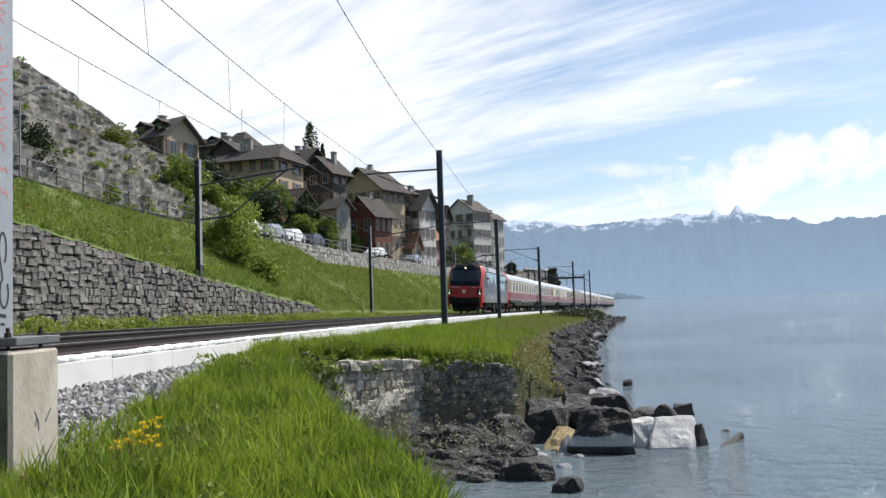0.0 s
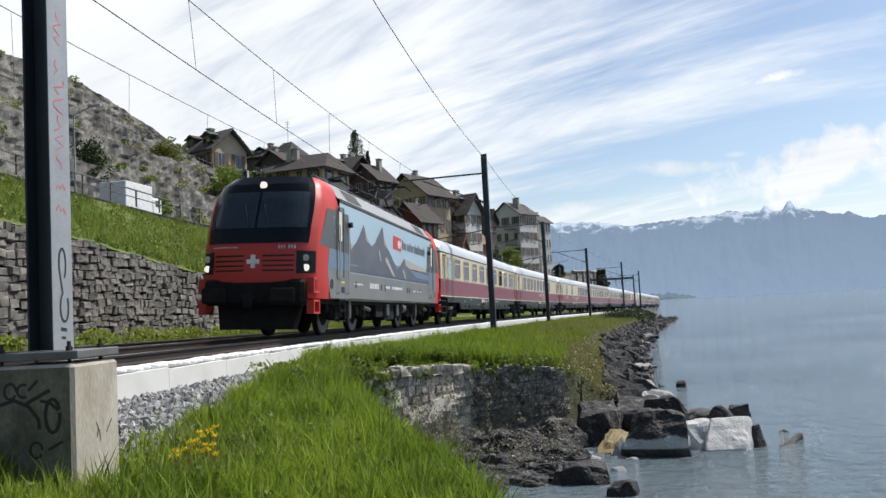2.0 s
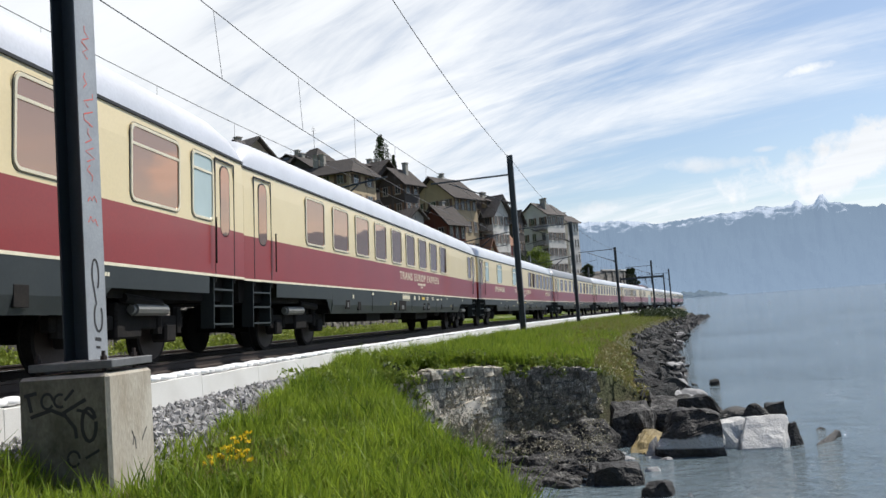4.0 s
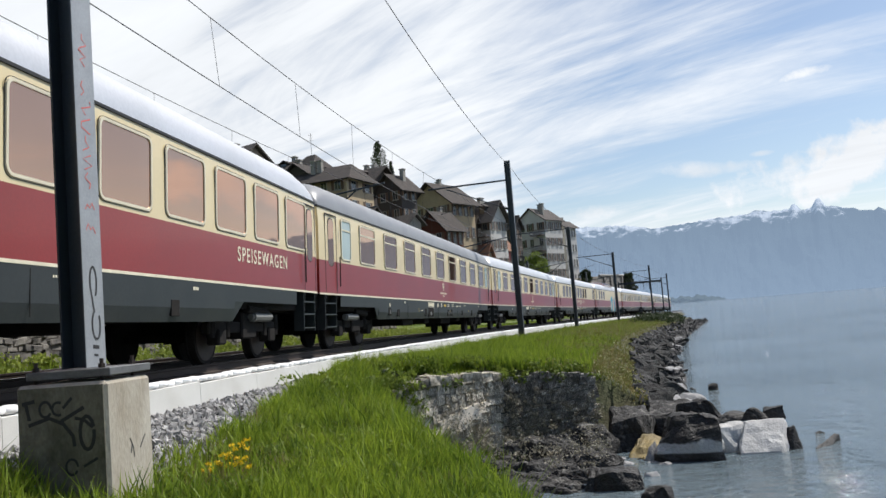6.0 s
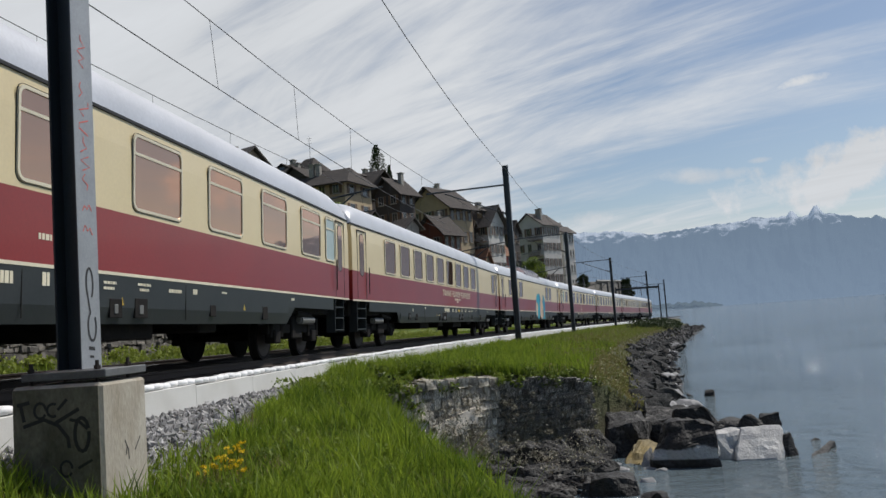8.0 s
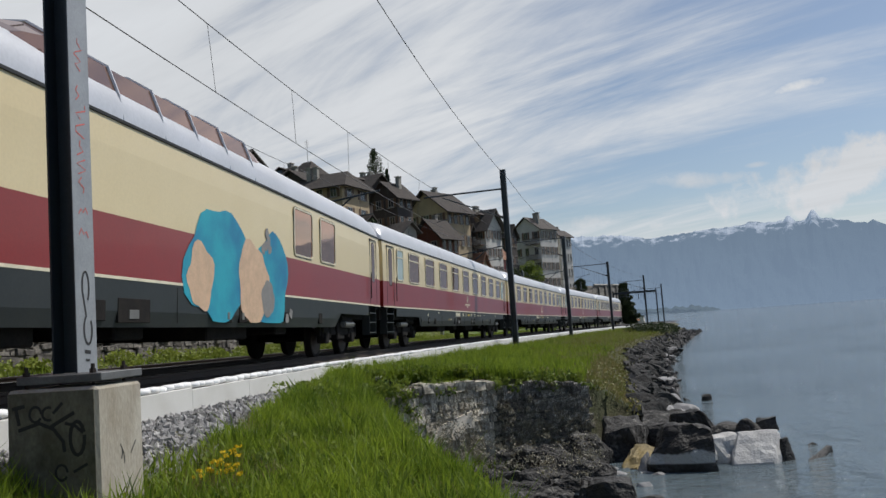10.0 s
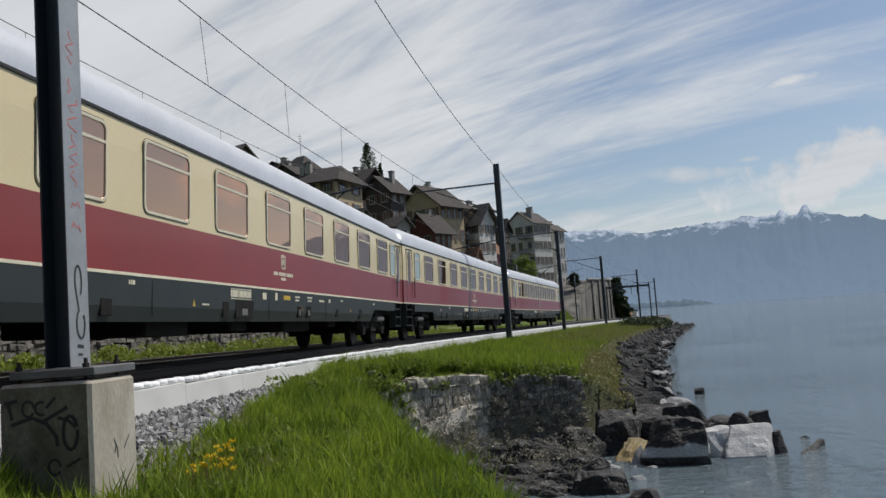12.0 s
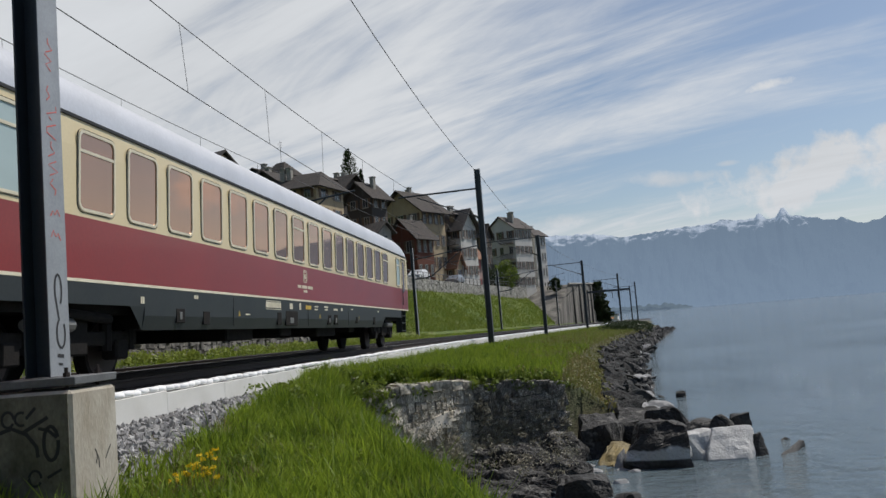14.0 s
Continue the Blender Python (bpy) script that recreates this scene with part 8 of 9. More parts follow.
def house(cx, cy, total, zb, ze, zr, wall, roof, label, ridge_="x", yaw=-28, storeys=2, per=3, side=2, shutter="shutter_brown", chim=1, deep=0.8, hip=0.0, bals=(), seed=0, over=0.55):
    yaw_ = radians(yaw)
    w = total / (math.cos(yaw_) + deep * abs(math.sin(yaw_)))
    d = w * deep
    low = 5.0
    h = thing("house", Matrix.Translation((cx, cy, zb)) @ Matrix.Rotation(yaw_, 4, "Z"), label, "house", "houses of the village")
    H, R = ze - zb, zr - ze
    bm = B()
    x, y = w / 2, d / 2
    v = [bm.verts.new(p_) for p_ in ((-x, -y, -low), (x, -y, -low), (x, y, -low), (-x, y, -low), (-x, -y, H), (x, -y, H), (x, y, H), (-x, y, H))]
    for f in ((0, 1, 5, 4), (1, 2, 6, 5), (2, 3, 7, 6), (3, 0, 4, 7), (4, 5, 6, 7), (3, 2, 1, 0)):
        bm.faces.new([v[i] for i in f])
    if not hip:
        for sg in (-1, 1):
            if ridge_ == "x":
                bm.faces.new([bm.verts.new(p_) for p_ in ((sg * x, -y, H), (sg * x, y, H), (sg * x, 0, H + R))])
            else:
                bm.faces.new([bm.verts.new(p_) for p_ in ((-x, sg * y, H), (x, sg * y, H), (0, sg * y, H + R))])
    part("wall", bm, M[wall], h)
    e = over
    bm = B()
    if ridge_ == "x":
        k = R / y; lowz = H - e * k
        for sg in (-1, 1):
            slab(bm, ((-x - e + hip, 0, H + R + 0.1), (x + e - hip, 0, H + R + 0.1), (x + e, sg * (y + e), lowz + 0.1), (-x - e, sg * (y + e), lowz + 0.1)), 0.16)
        if hip:
            for sg in (-1, 1):
                slab(bm, ((sg * (x + e - hip), 0, H + R + 0.1), (sg * (x + e), -y - e, lowz + 0.1), (sg * (x + e), y + e, lowz + 0.1)), 0.16)
    else:
        k = R / x; lowz = H - e * k
        for sg in (-1, 1):
            slab(bm, ((0, -y - e, H + R + 0.1), (0, y + e, H + R + 0.1), (sg * (x + e), y + e, lowz + 0.1), (sg * (x + e), -y - e, lowz + 0.1)), 0.16)
    rf = part("roof", bm, M[roof], h)
    r = random.Random(seed)
    for i in range(chim):
        qx, qy = r.uniform(-0.3, 0.3) * w, r.uniform(-0.25, 0.3) * d
        bm = box(B(), qx - 0.28, qx + 0.28, qy - 0.28, qy + 0.28, H + R * 0.3, H + R + 0.75, 0.02)
        box(bm, qx - 0.36, qx + 0.36, qy - 0.36, qy + 0.36, H + R + 0.75, H + R + 0.85)
        part("chimney", bm, M["p_grey"], rf)
    if ridge_ == "x" and w > 4.0 and not hip:
        for q in (-0.24, 0.22):
            bm = box(B(), q * w - 0.55, q * w + 0.55, -y * 0.72, -y * 0.1, H + R * 0.2, H + R * 0.72)
            dm_ = part("dormer", bm, M["p_dark"], rf)
            bm = B()
            for sg in (-1, 1):
                slab(bm, ((q * w, -y * 0.8, H + R * 0.72 + 0.42), (q * w, 0, H + R * 0.72 + 0.42), (q * w + sg * 0.8, 0, H + R * 0.72 - 0.02), (q * w + sg * 0.8, -y * 0.8, H + R * 0.72 - 0.02)), 0.1)
            part("dormer_roof", bm, M[roof], dm_)
            bm = box(B(), q * w - 0.35, q * w + 0.35, -y * 0.72 - 0.03, -y * 0.72 + 0.02, H + R * 0.3, H + R * 0.64)
            part("dormer_window", bm, M["houseglass"], dm_)
    step = H / storeys
    for j in range(storeys):
        z = step * j + step * 0.32
        for i in range(per):
            u = -w / 2 + w * (i + 0.5) / per + r.uniform(-0.15, 0.15)
            if r.random() < 0.9:
                house_window(h, w, d, "f", u, z, min(1.1, w / per * 0.42), step * 0.48, shutter if r.random() < 0.8 else None)
        for i in range(side):
            u = -d / 2 + d * (i + 0.5) / side
            house_window(h, w, d, "r", u, z, min(1.1, d / side * 0.42), step * 0.48, shutter)
    for u0, u1, j in bals:
        balcony(h, w, d, u0 * w, u1 * w, step * j)
    return h


house(-26.5, 80.8, 6.6, 14.0, 16.9, 18.7, "p_beige", "tile_grey", "beige gabled house with brown shutters among terraces", "x", -32, 1, 2, 2, seed=1)
house(-27.4, 101.4, 5.0, 16.4, 20.0, 21.0, "p_dark", "tile_dark", "dark low house with a wide roof and chimney", "x", -20, 1, 2, 1, seed=2)
house(-27.0, 114.9, 4.9, 18.0, 22.9, 24.5, "p_grey", "tile_dark", "grey tower house under a pyramid roof", "x", -30, 2, 2, 2, deep=0.95, hip=1.6, chim=0, seed=3)
house(-21.0, 97.8, 9.6, 13.0, 17.4, 19.2, "p_ochre", "tile_dark", "ochre house with brown shutters and broad eaves", "x", -18, 2, 4, 2, hip=1.8, seed=4, over=0.9, chim=2)
house(-24.5, 99.5, 4.2, 14, 19.0, 20.2, "p_dark", "tile_dark", "dark boarded house squeezed behind an ochre one", "y", -25, 2, 2, 1, seed=14)
house(-19.9, 112.3, 9.1, 11.0, 19.0, 21.2, "p_dark", "tile_dark", "tall dark boarded house with a brown roof", "x", -28, 3, 3, 3, None, 2, seed=5, over=0.9, bals=((-0.4, 0.1, 2),))
house(-14.4, 107.0, 5.0, 10.5, 17.4, 19.2, "p_dark", "tile_dark", "narrow dark house with jutting eaves", "y", -30, 3, 2, 2, seed=6, over=0.8)
house(-13.0, 103.2, 3.7, 6.0, 12.5, 13.5, "p_grey", "tile_grey", "small grey shed house beside the road", "x", -38, 2, 1, 1, None, 0, seed=7)
house(-9.6, 112.6, 5.8, 6.0, 12.4, 14.7, "p_rust", "tile_dark", "red-brown gabled barn house with grey base", "y", -34, 2, 2, 3, seed=8, over=0.7)
house(-10.3, 127.6, 9.4, 8.0, 17.8, 20.8, "p_ochre", "tile_dark", "large ochre house with timber balconies", "y", -32, 3, 3, 4, seed=9, over=1.0, chim=2, bals=((-0.45, 0.45, 1.9),))
house(-4.8, 132.9, 7.5, 7.0, 15.4, 18.1, "p_white", "tile_grey", "white row house with brown shutters and balconies", "x", -30, 3, 3, 3, seed=10, bals=((-0.45, 0.45, 1), (-0.45, 0.45, 2)), chim=2, over=0.8)
house(-7.4, 130.5, 4.5, 6.0, 13.5, 15.8, "p_dark", "tile_grey", "brown timbered row house with a lean-to", "x", -30, 3, 2, 2, seed=11, bals=((-0.45, 0.45, 1), (-0.45, 0.45, 2)), over=0.8)
house(-5.4, 129.0, 3.9, 5.5, 9.4, 11.2, "p_ochre", "tile_orange", "small ochre annex under orange tiles", "x", -25, 1, 2, 1, seed=12, chim=0)
house(-2.5, 138.0, 4.1, 5.0, 11.1, 13.0, "p_pink", "tile_orange", "small pink house with red shutters and orange tiles", "y", -34, 2, 2, 3, "shutter_red", 1, seed=13)
ap = house(5.2, 165.5, 8.6, 6.0, 18.0, 20.3, "p_white", "tile_grey", "pale grey apartment house with stacked balconies", "y", -36, 4, 3, 4, "shutter_brown", 3, seed=15, deep=0.95, over=0.5, bals=((0.05, 0.48, 1), (0.05, 0.48, 2), (0.05, 0.48, 3)))
house(10.0, 172.0, 5.0, 5.0, 17.0, 18.2, "p_white", "tile_grey", "white apartment house with strip windows", "y", -38, 4, 2, 4, None, 1, seed=16, deep=1.1)
house(-1.0, 158.0, 5.0, 7.0, 16.5, 18.5, "p_dark", "tile_dark", "dark brown house between larger ones", "x", -25, 3, 3, 2, seed=17)

# aerial on the tower house
bm = tube(B(), (-26.6, 113.6, 23.4), (-26.6, 113.6, 27.4), 0.03, 5)
for z in (26.4, 26.8, 27.1):
    tube(bm, (-26.9, 113.6, z), (-26.3, 113.6, z), 0.02, 4)
tagged(part("aerial", bm, M["wire"]), "thin roof aerial standing on the tower house", "aerial")

# stone end of the slope and bushes beyond it
pw = thing("wing_wall", Matrix(), "tall grey stone wing wall closing the slope beside the railway", "wall", kind="structure")
WING = ((147, -1.4), (216, -2.2), (216, 7.7), (203, 7.4), (168, 6.5))
bm = B()
va, vb = [], []
for s, z in WING:
    p_ = at(s, -8.75); va.append(bm.verts.new((p_.x, p_.y, z)))
    p_ = at(s, -20.0); vb.append(bm.verts.new((p_.x, p_.y, z if z < 0 or s > 170 else z + 0.1)))
bm.faces.new(va); bm.faces.new(vb[::-1])
for i in range(5):
    bm.faces.new((va[i], va[(i + 1) % 5], vb[(i + 1) % 5], vb[i]))
M["wing"] = material("stained_wing_stone", (0.20, 0.185, 0.16), 0.95, second=(0.06, 0.056, 0.05), scale=0.5, fine=6, amount=0.9, bump=0.6, dist=0.1, grain=0.35, stretch=(1, 1, 0.35), contrast=(0.42, 0.62))
part("core", bm, M["wing"], pw)
for s, w_ in ((174, 1.4), (184, 1.6), (194, 1.8), (204, 2.0)):
    bm = box(B(), -0.4, 0.35, -w_ / 2, w_ / 2, -2.0, lerp(s, [168, 203], [6.2, 7.1]) + 0.1, 0.05)
    o = part("buttress", bm, M["wing"], pw)
    m = along(s, -8.75); m.translation.z = 0
    o.matrix_basis = m
# coping along the top of the wing wall
bm = B()
for a, b in (((167.6, 6.5), (203, 7.42)), ((203, 7.42), (216, 7.72))):
    p_, q_ = at(a[0], -8.6), at(b[0], -8.6)
    tube(bm, (p_.x, p_.y, a[1] + 0.1), (q_.x, q_.y, b[1] + 0.1), 0.22, 4)
part("coping", bm, M["pale_stone"], pw)

# gantry across both tracks
gt = thing("signal_gantry", along(192, 0), "dark steel gantry spanning both railway tracks", "gantry")
for x in (1.2, -8.0):
    part("post", box(B(), x - 0.13, x + 0.13, -0.13, 0.13, -0.6, 7.4, 0.01), M["mast"], gt)
part("beam", box(B(), -8.0, 1.2, -0.12, 0.12, 6.6, 7.05, 0.01), M["mast"], gt)
for x in (-6.6, -5.2, -2.6, -1.4):
    part("hanger", box(B(), x - 0.06, x + 0.06, -0.06, 0.06, 5.2, 6.598, 0.0), M["mast"], gt)
# low pale cabins beside the line
for s, o_, w_, h_ in ((262, -13.0, 4.0, 2.8), (275, -11.0, 4.0, 2.4)):
    g_ = along(s, o_); g_.translation.z = GRADE * s - 0.4
    cb = thing("trackside_cabin", g_, "small pale trackside cabin with a dark flat roof", "cabin", "trackside cabins")
    part("wall", box(B(), -w_ / 2, w_ / 2, -3, 3, 0, h_, 0.03), M["concrete"], cb)
    part("roof", box(B(), -w_ / 2 - 0.3, w_ / 2 + 0.3, -3.3, 3.3, h_ + 0.004, h_ + 0.25, 0.02), M["mast"], cb)
    part("window", box(B(), -w_ / 4, w_ / 4, -3.04, -2.996, h_ * 0.45, h_ * 0.75, 0.0), M["glass"], cb)



# ---- trees and bushes ----
def tree(x, y, z, height, spread, mat, label, seed, size=0.16, n=1500, trunk=0.18, crown_from=0.3, category="tree", group="trees"):
    r = random.Random(seed)
    t = thing("tree", Matrix.Translation((x, y, z - 0.3)), label, category, group)
    bm = tube(B(), (0, 0, 0), (0.1, 0, height * 0.75), trunk, 7, trunk * 0.3)
    cl = []
    for i in range(9):
        zz = height * r.uniform(crown_from, 0.85); a = r.uniform(0, 6.28); q = spread * r.uniform(0.35, 0.9)
        p_ = (q * math.cos(a), q * math.sin(a), zz + height * 0.08)
        tube(bm, (0.05, 0, zz * 0.75), p_, trunk * 0.35, 5, trunk * 0.1)
    part("trunk", bm, M["bark"], t)
    for i in range(44):
        k = (i + 0.5) / 44
        zz = height * (crown_from + (0.96 - crown_from) * k)
        env = max(0.42, math.sqrt(max(0.0, 1 - (2 * k - 0.9) ** 2)))
        a = r.uniform(0, 6.28); q = spread * env * r.uniform(0.1, 0.8)
        rad = spread * r.uniform(0.2, 0.4)
        cl.append(((q * math.cos(a), q * math.sin(a), zz), (rad, rad, rad * 0.8), n // 44))
    leaves("crown", cl, size, M[mat], seed, t)
    return t


tree(-12.15, 50.4, 3.7, 3.3, 2.5, "leaf_bright", "rounded green bush on the grassy slope", 1, 0.10, 9000, 0.1, 0.05, "bush")
tree(-10.9, 52.5, 2.2, 1.6, 1.5, "leaf_bright", "low green bush on the grassy slope", 2, 0.09, 3500, 0.08, 0.05, "bush")


def poplar(x, y, z, height, spread, seed):
    t = thing("tree", Matrix.Translation((x, y, z)), "tall slender poplar behind the houses", "tree", "trees")
    bm = tube(B(), (0, 0, 0), (0, 0, height * 0.95), 0.2, 7, 0.04)
    part("trunk", bm, M["bark"], t)
    r = random.Random(seed)
    cl = []
    for i in range(70):
        k = i / 69
        w = spread * math.sin(math.pi * (0.12 + 0.8 * k)) ** 0.7
        a = r.uniform(0, 6.28); q = w * r.uniform(0.1, 0.75)
        cl.append(((q * math.cos(a), q * math.sin(a), height * (0.15 + 0.85 * k)), (w * 0.4, w * 0.4, w * 0.6), 75))
    leaves("crown", cl, 0.14, M["leaf_dark"], seed, t)


poplar(-21.1, 138.4, 17.0, 13.6, 2.0, 3)
poplar(-19.3, 138.0, 17.0, 10.0, 1.0, 4)
tree(-21.6, 70.5, 9.2, 4.4, 2.4, "leaf", "green garden tree beside the road", 5, 0.13, 5000, 0.15, 0.2)
tree(-20.3, 66.8, 7.5, 2.9, 1.6, "leaf", "green garden shrub beside the road", 6, 0.12, 3000, 0.1, 0.1, "bush")
tree(-23.0, 75.0, 9.5, 4.8, 2.0, "leaf", "green garden tree beside the road", 7, 0.13, 4000, 0.15, 0.2)
tree(-17.2, 82.0, 6.5, 5.2, 2.2, "leaf_dark", "dark green garden tree above the road", 8, 0.14, 4500, 0.15, 0.15)
tree(-19.5, 88.0, 8.0, 5.0, 2.5, "leaf", "green garden tree above the road", 9, 0.14, 4500, 0.15, 0.15)
tree(-15.5, 92.0, 6.0, 4.0, 2.0, "leaf_dark", "dark green garden tree above the road", 10, 0.14, 3500, 0.15, 0.15)
tree(-16.4, 84.5, 8.8, 2.2, 0.9, "leaf_pink", "small tree in pink blossom", 11, 0.1, 1500, 0.06, 0.3)
tree(-14.0, 99.0, 5.9, 4.3, 1.0, "leaf_dark", "dark small conifer beside the road", 12, 0.13, 2600, 0.1, 0.05)
tree(-24.9, 52.4, 8.8, 2.6, 1.9, "leaf", "green shrub on the vineyard terrace", 13, 0.11, 3000, 0.08, 0.1, "bush")
tree(-23.6, 49.0, 8.6, 3.2, 1.6, "leaf_dark", "dark shrub on the vineyard terrace", 14, 0.11, 2600, 0.08, 0.1, "bush")
tree(-25.4, 66.5, 13.4, 1.7, 1.9, "leaf_yellow", "yellow flowering shrub on a terrace wall", 15, 0.1, 2200, 0.06, 0.1, "bush")
tree(-24.6, 60.0, 8.2, 3.2, 1.8, "leaf", "green shrub on the vineyard terrace", 16, 0.11, 3000, 0.08, 0.1, "bush")
tree(3.5, 150.0, 5.6, 5.5, 2.6, "leaf", "green tree before the apartment house", 17, 0.18, 2600, 0.15, 0.2)
tree(0.0, 147.0, 5.6, 4.5, 2.2, "leaf_dark", "dark green tree before the apartment house", 18, 0.18, 2200, 0.15, 0.2)
for s_, o_, z_, h_, w_ in ((213, -7.9, -2.0, 10.6, 1.9), (216, -7.0, -2.2, 6.0, 2.2), (209, -7.9, 1.0, 7.4, 1.5)):
    v = at(s_, o_)
    tree(v.x, v.y, z_, h_, w_, "leaf_dark", "dark ivy growing up the end of the wing wall", 60 + s_, 0.22, 8000, 0.12, 0.03, "ivy")
v = at(163, -10.5)
tree(v.x, v.y, 5.6, 2.4, 1.5, "leaf_dark", "dark scrub on top of the wing wall", 20, 0.16, 3000, 0.08, 0.05, "bush")
cl = []
for i in range(260):
    s = wr.uniform(20, 82); o_ = wr.uniform(-34, -21.5)
    v = at(s, o_); q = wr.uniform(0.25, 0.8)
    cl.append(((v.x, v.y, ground_z(s, o_) + 1.2 + wr.uniform(-0.5, 1.2)), (q, q, q * 0.6), 70))
for i in range(95):
    s = wr.uniform(24, 78); v = at(s, wr.uniform(-22.4, -20.9)); q = wr.uniform(0.35, 0.95)
    cl.insert(0, ((v.x, v.y, road_z(s) + 0.5 + wr.uniform(0, 0.9)), (q, q, q * 0.9), 90))
tagged(leaves("terrace_scrub", cl[:265], 0.11, M["leaf"], 90), "green scrub on the vineyard terraces", "scrub", kind="stuff")
tagged(leaves("terrace_scrub", cl[265:], 0.11, M["drygrass"], 91), "dry scrub on the vineyard terraces", "scrub", kind="stuff")
for i, (s_, o_, h_, w_) in enumerate(((80, -22.5, 5.0, 2.4), (84, -24.5, 6.0, 2.6), (88, -22.0, 4.2, 2.2), (92, -24.0, 5.5, 2.6), (97, -22.5, 4.5, 2.4), (101, -25, 5.5, 2.4), (75, -26, 5.0, 2.4), (70, -23, 4.0, 2.2), (106, -22.5, 3.6, 2.0))):
    v = at(s_, o_)
    tree(v.x, v.y, ground_z(s_, o_), h_, w_, "leaf" if i % 3 else "leaf_dark", "leafy garden tree between the houses", 40 + i, 0.13, 5200, 0.14, 0.15)
for i, (x, y, z, h_, w_, mt) in enumerate(((-24.6, 90.0, 12.2, 3.6, 1.9, "leaf_dark"), (-22.0, 91.0, 11.6, 3.2, 1.8, "leaf"), (-19.6, 92.0, 11.0, 3.4, 1.7, "leaf_yellow"), (-17.6, 93.0, 10.4, 3.8, 1.8, "leaf"), (-15.8, 95.0, 9.8, 3.6, 1.6, "leaf_dark"), (-23.4, 86.0, 11.2, 1.8, 1.2, "leaf_pink"), (-27.6, 62.0, 11.6, 2.6, 1.8, "leaf"), (-28.6, 56.0, 11.2, 2.2, 1.7, "leaf_bright"), (-27.0, 68.5, 12.2, 2.2, 1.6, "leaf_dark"), (-22.6, 56.0, 7.4, 2.4, 1.5, "leaf"), (-22.2, 61.0, 7.2, 2.6, 1.6, "leaf_bright"), (-21.5, 65.0, 7.0, 2.2, 1.4, "leaf"))):
    tree(x, y, z, h_, w_, mt, "small leafy garden tree on the village terraces", 80 + i, 0.12, 3600, 0.1, 0.1, "bush")
house(-22.4, 93.6, 5.4, 10.6, 13.2, 14.4, "p_dark", "tile_dark", "low dark outbuilding under a wide brown roof", "x", -24, 1, 2, 1, None, 0, seed=21, over=0.8)
house(-17.4, 96.4, 4.6, 9.6, 12.6, 13.8, "p_grey", "tile_dark", "low grey outbuilding under a wide brown roof", "x", -28, 1, 2, 1, None, 0, seed=22, over=0.7)
# palm
palm = thing("palm_tree", Matrix.Translation((-26.0, 78.5, 13.8)), "small fan palm in front of the beige house", "palm")
bm = tube(B(), (0, 0, 0), (0.1, 0, 3.6), 0.16, 8, 0.13)
part("trunk", bm, M["bark"], palm)
for i in range(16):
    a = i * 0.8; el = 0.9 - 0.11 * (i % 8)
    bm = B()
    p0 = Vector((0.1, 0, 3.6)); p1 = p0 + Vector((math.cos(a) * 0.6, math.sin(a) * 0.6, el * 0.7)); p2 = p0 + Vector((math.cos(a) * 1.15, math.sin(a) * 1.15, el * 0.7 - 0.35))
    sd = Vector((-math.sin(a), math.cos(a), 0)) * 0.22
    q = [bm.verts.new(c) for c in (p0, p1 + sd, p2, p1 - sd)]
    bm.faces.new(q)
    part("frond", bm, M["leaf_dark"], palm)

# ---- railing along the road ----
fence = thing("road_railing", Matrix(), "grey metal railing along the edge of the road", "railing", kind="structure")
bm = box(B(), -0.035, 0.035, -0.035, 0.035, 0, 0.85)
post = part("post", bm, M["timber"], fence)
ss = span(16, 2.2, 170)
for i, s in enumerate(ss):
    m = along(s, -15.85); m.translation.z = road_z(s) + 0.15
    if i:
        again("post", post, m, fence)
    else:
        post.matrix_basis = m
for dz, tk in ((0.84, 0.03), (0.45, 0.02)):
    verts, faces = [], []
    for i, s in enumerate(ss):
        p_ = at(s, -15.8); z = road_z(s) + 0.15 + dz
        h = heading(s)
        nx, ny = math.cos(h) * 0.03, -math.sin(h) * 0.03
        verts += [(p_.x - nx, p_.y - ny, z - tk), (p_.x + nx, p_.y + ny, z - tk), (p_.x + nx, p_.y + ny, z + tk), (p_.x - nx, p_.y - ny, z + tk)]
        if i:
            a, b = 4 * i - 4, 4 * i
            faces += [(a + k, a + (k + 1) % 4, b + (k + 1) % 4, b + k) for k in range(4)]
    obj("handrail", verts, faces, M["plate"], fence)
# street lamp above the road
sl = thing("street_lamp", along(43.0, -21.3), "tall thin grey street lamp beside the road", "street lamp")
z0_ = road_z(43)
sl.matrix_basis.translation.z = 0
bm = tube(B(), (0, 0, z0_), (0, 0, z0_ + 6.2), 0.06, 7, 0.04)
part("pole", bm, M["galv"], sl)
bm = tube(B(), (0, 0, z0_ + 6.2), (1.2, 0, z0_ + 6.6), 0.035, 6)
box(bm, 1.1, 1.7, -0.1, 0.1, z0_ + 6.55, z0_ + 6.68, 0.02)
part("lamp_head", bm, M["galv"], sl)
# blue road sign
sg_ = thing("road_sign", Matrix.Translation((12.6, 187.5, 7.0)), "small blue road sign on a thin post", "sign")
bm = tube(B(), (0, 0, 0), (0, 0, 2.9), 0.04, 6)
part("post", bm, M["galv"], sg_)
M["blue"] = material("sign_blue", (0.02, 0.08, 0.35), 0.5, bump=0)
bm = box(B(), -0.4, 0.4, -0.03, 0.03, 2.1, 2.9, 0.03)
part("panel", bm, M["blue"], sg_)


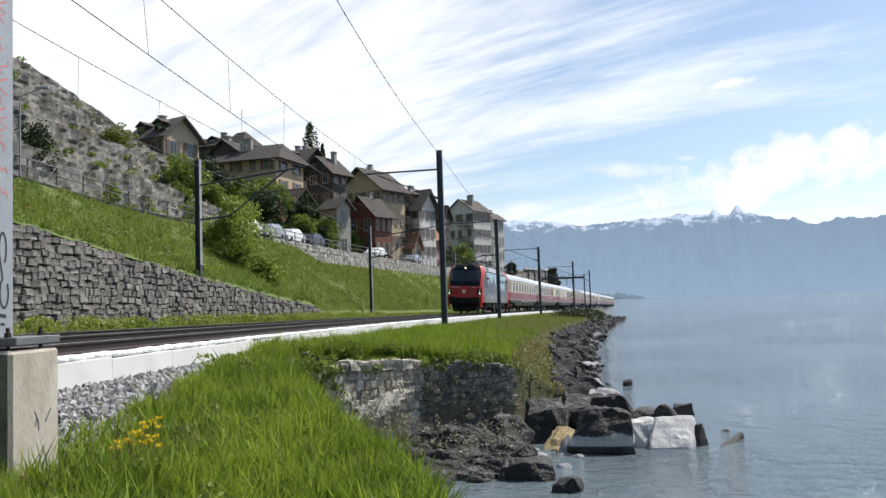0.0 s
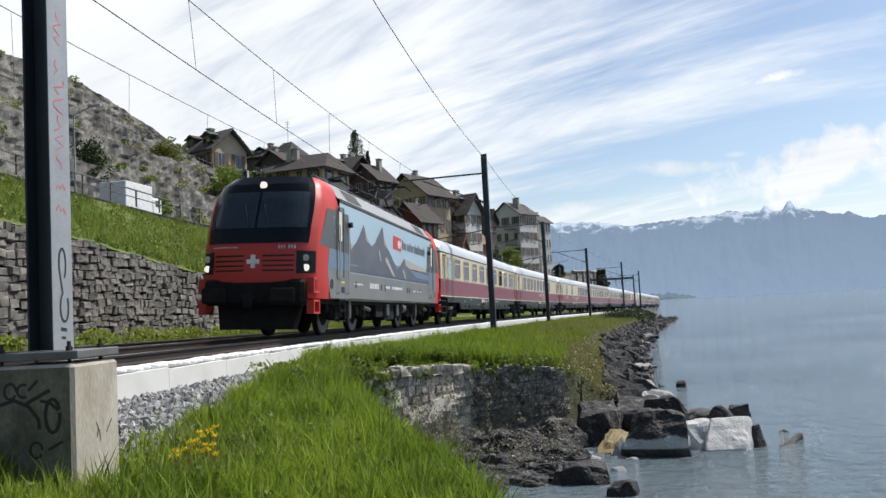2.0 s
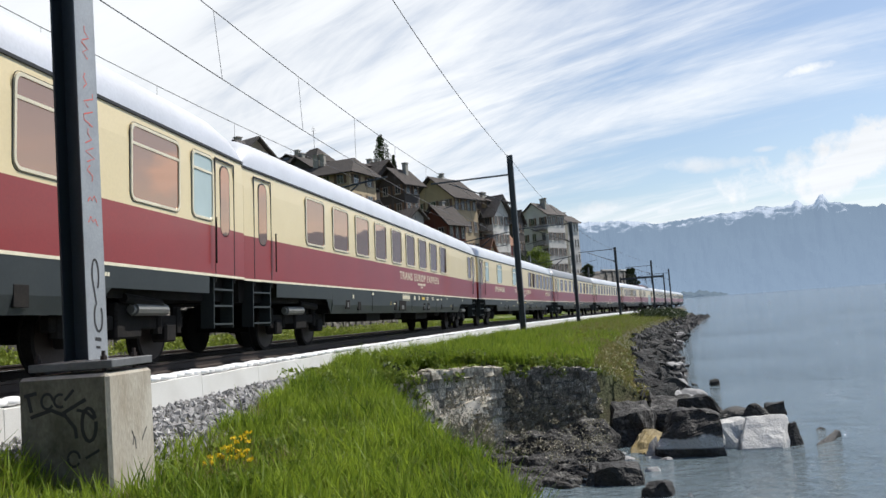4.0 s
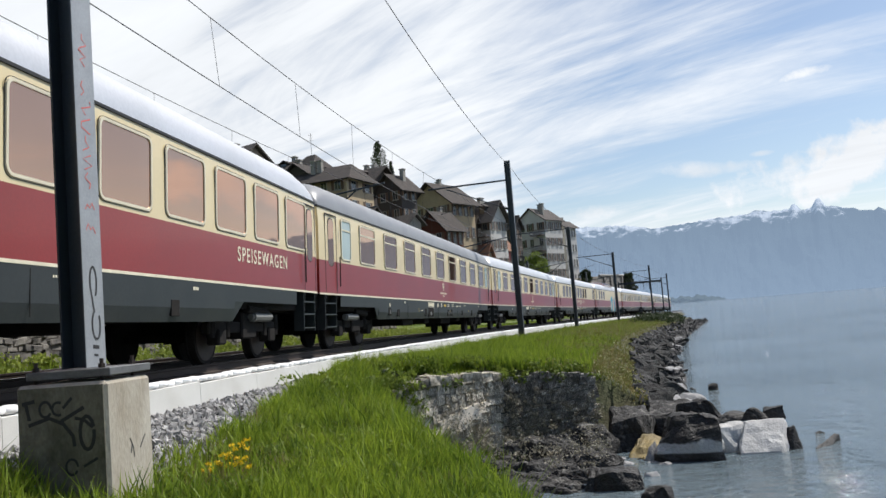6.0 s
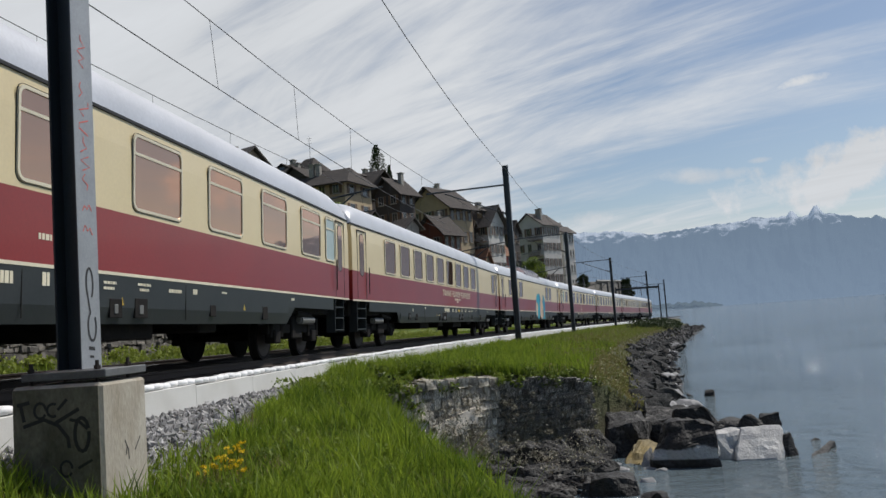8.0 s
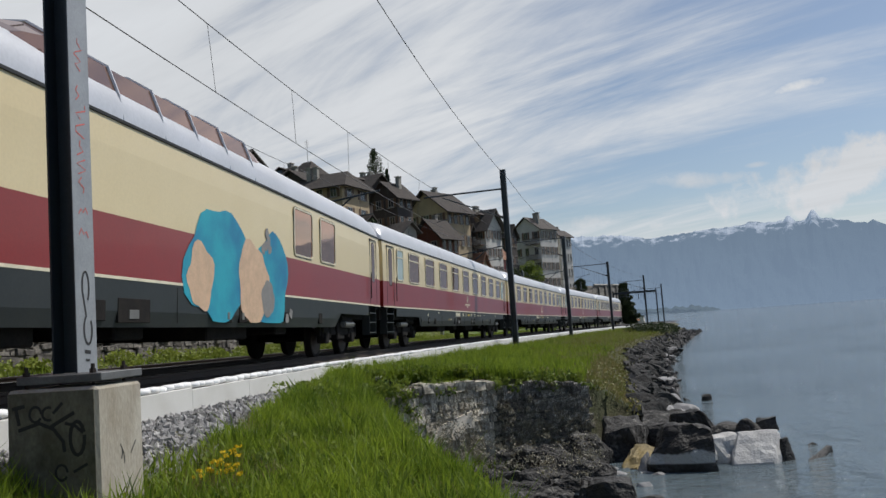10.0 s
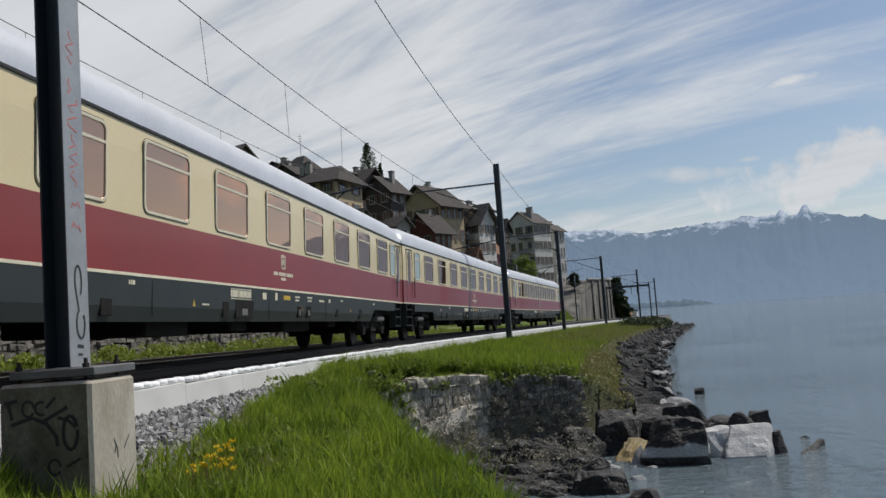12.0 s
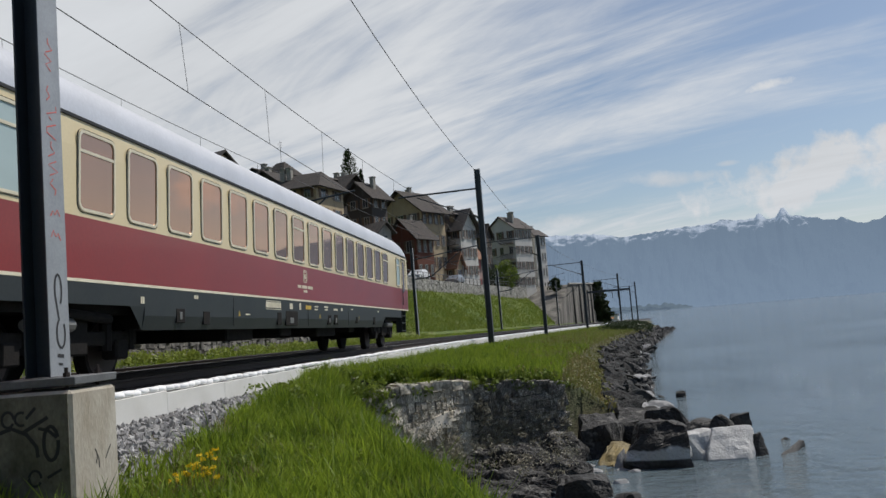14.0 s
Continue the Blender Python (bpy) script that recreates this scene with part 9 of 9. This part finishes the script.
# ---- vehicles on the road ----
M["carwhite"] = material("white_car_paint", (0.75, 0.75, 0.74), 0.25, bump=0.0, grain=0.02)
M["carsilver"] = material("silver_car_paint", (0.42, 0.43, 0.45), 0.25, 0.5, bump=0.0, grain=0.02)
M["cardark"] = material("dark_car_paint", (0.05, 0.055, 0.065), 0.25, 0.3, bump=0.0, grain=0.02)


def car(m, paint, label):
    """A parked car, its length along y."""
    c = thing("parked_car", m, label, "car", "parked cars")
    prof = ((-2.1, 0.35), (-2.15, 0.75), (-1.2, 0.92), (-0.55, 1.4), (1.1, 1.45), (1.75, 1.0), (2.1, 0.9), (2.12, 0.35))
    bm = B()
    a = [bm.verts.new((-0.85 if z < 1.2 else -0.68, y, z)) for y, z in prof]
    b = [bm.verts.new((0.85 if z < 1.2 else 0.68, y, z)) for y, z in prof]
    bm.faces.new(a); bm.faces.new(b[::-1])
    for i in range(len(prof)):
        j = (i + 1) % len(prof)
        bm.faces.new((a[i], a[j], b[j], b[i]))
    part("body", bm, M[paint], c)
    for fl in (-1, 1):
        bm = B()
        bm.faces.new([bm.verts.new((fl * xx, y, z)) for xx, y, z in ((0.835, -0.95, 0.97), (0.70, -0.5, 1.34), (0.70, 1.0, 1.36), (0.83, 1.45, 1.0))])
        part("side_window", bm, M["houseglass"], c)
        for y in (-1.35, 1.35):
            bm = tube(B(), (fl * 0.7, y, 0.32), (fl * 0.88, y, 0.32), 0.32, 14)
            part("wheel", bm, M["rubber"], c)
    return c


for i, (s, o_, paint) in enumerate(((63.5, -17.4, "carwhite"), (68.6, -17.4, "carsilver"), (73.6, -17.5, "carwhite"), (79.0, -17.5, "cardark"), (101, -17.6, "carwhite"), (118, -17.6, "carsilver"))):
    m = along(s, o_); m.translation.z = road_z(s) + 0.17
    car(m, paint, {"carwhite": "white car parked on the hillside road", "carsilver": "silver car parked on the hillside road", "cardark": "dark car parked on the hillside road"}[paint])

van = thing("box_van", along(27.5, -18.9), "white box van driving along the hillside road", "van")
bm = box(B(), -0.8, 0.8, -1.95, 0.85, 0.5, 2.1, 0.04)
part("cargo_box", bm, M["carwhite"], van)
bm = box(B(), -0.75, 0.75, 0.88, 2.0, 0.32, 1.5, 0.12)
part("cab", bm, M["carwhite"], van)
bm = box(B(), -0.755, 0.755, 1.2, 1.8, 0.95, 1.35, 0.02)
part("side_window", bm, M["houseglass"], van)
bm = box(B(), -0.65, 0.65, -1.9, 1.9, 0.3, 0.5)
part("chassis", bm, M["under"], van)
for fl in (-1, 1):
    for y in (-1.2, 1.4):
        bm = tube(B(), (fl * 0.55, y, 0.3), (fl * 0.74, y, 0.3), 0.3, 14)
        part("wheel", bm, M["rubber"], van)


# ---- what moves ----
def motions():
    for coach, start, length in CARS:
        rows = []
        for i in range(29):
            t = i * 0.5
            front = -88.72 - 25.32 * (t - 7) + 0.0473 * (t - 7) ** 2 + start
            fa, fb = front + length * 0.15, front + length * 0.85
            a, b = at(fa, CENTRE + bend(fa)), at(fb, CENTRE + bend(fb))
            mid = (a + b) / 2
            d = b - a
            rows.append((t, Matrix.Translation(mid) @ Matrix.Rotation(-math.atan2(d.x, d.y), 4, "Z") @ pose(0, 0, 0, math.degrees(math.atan2(d.z, d.length)), CANT, 0)))
        walk(coach, rows)
    rows = []
    for i in range(15):
        s = 27.5 + 8.6 * i
        m = along(s, -18.9)
        m.translation.z = road_z(s) + 0.17
        rows.append((float(i), m))
    walk(van, rows)


motions()
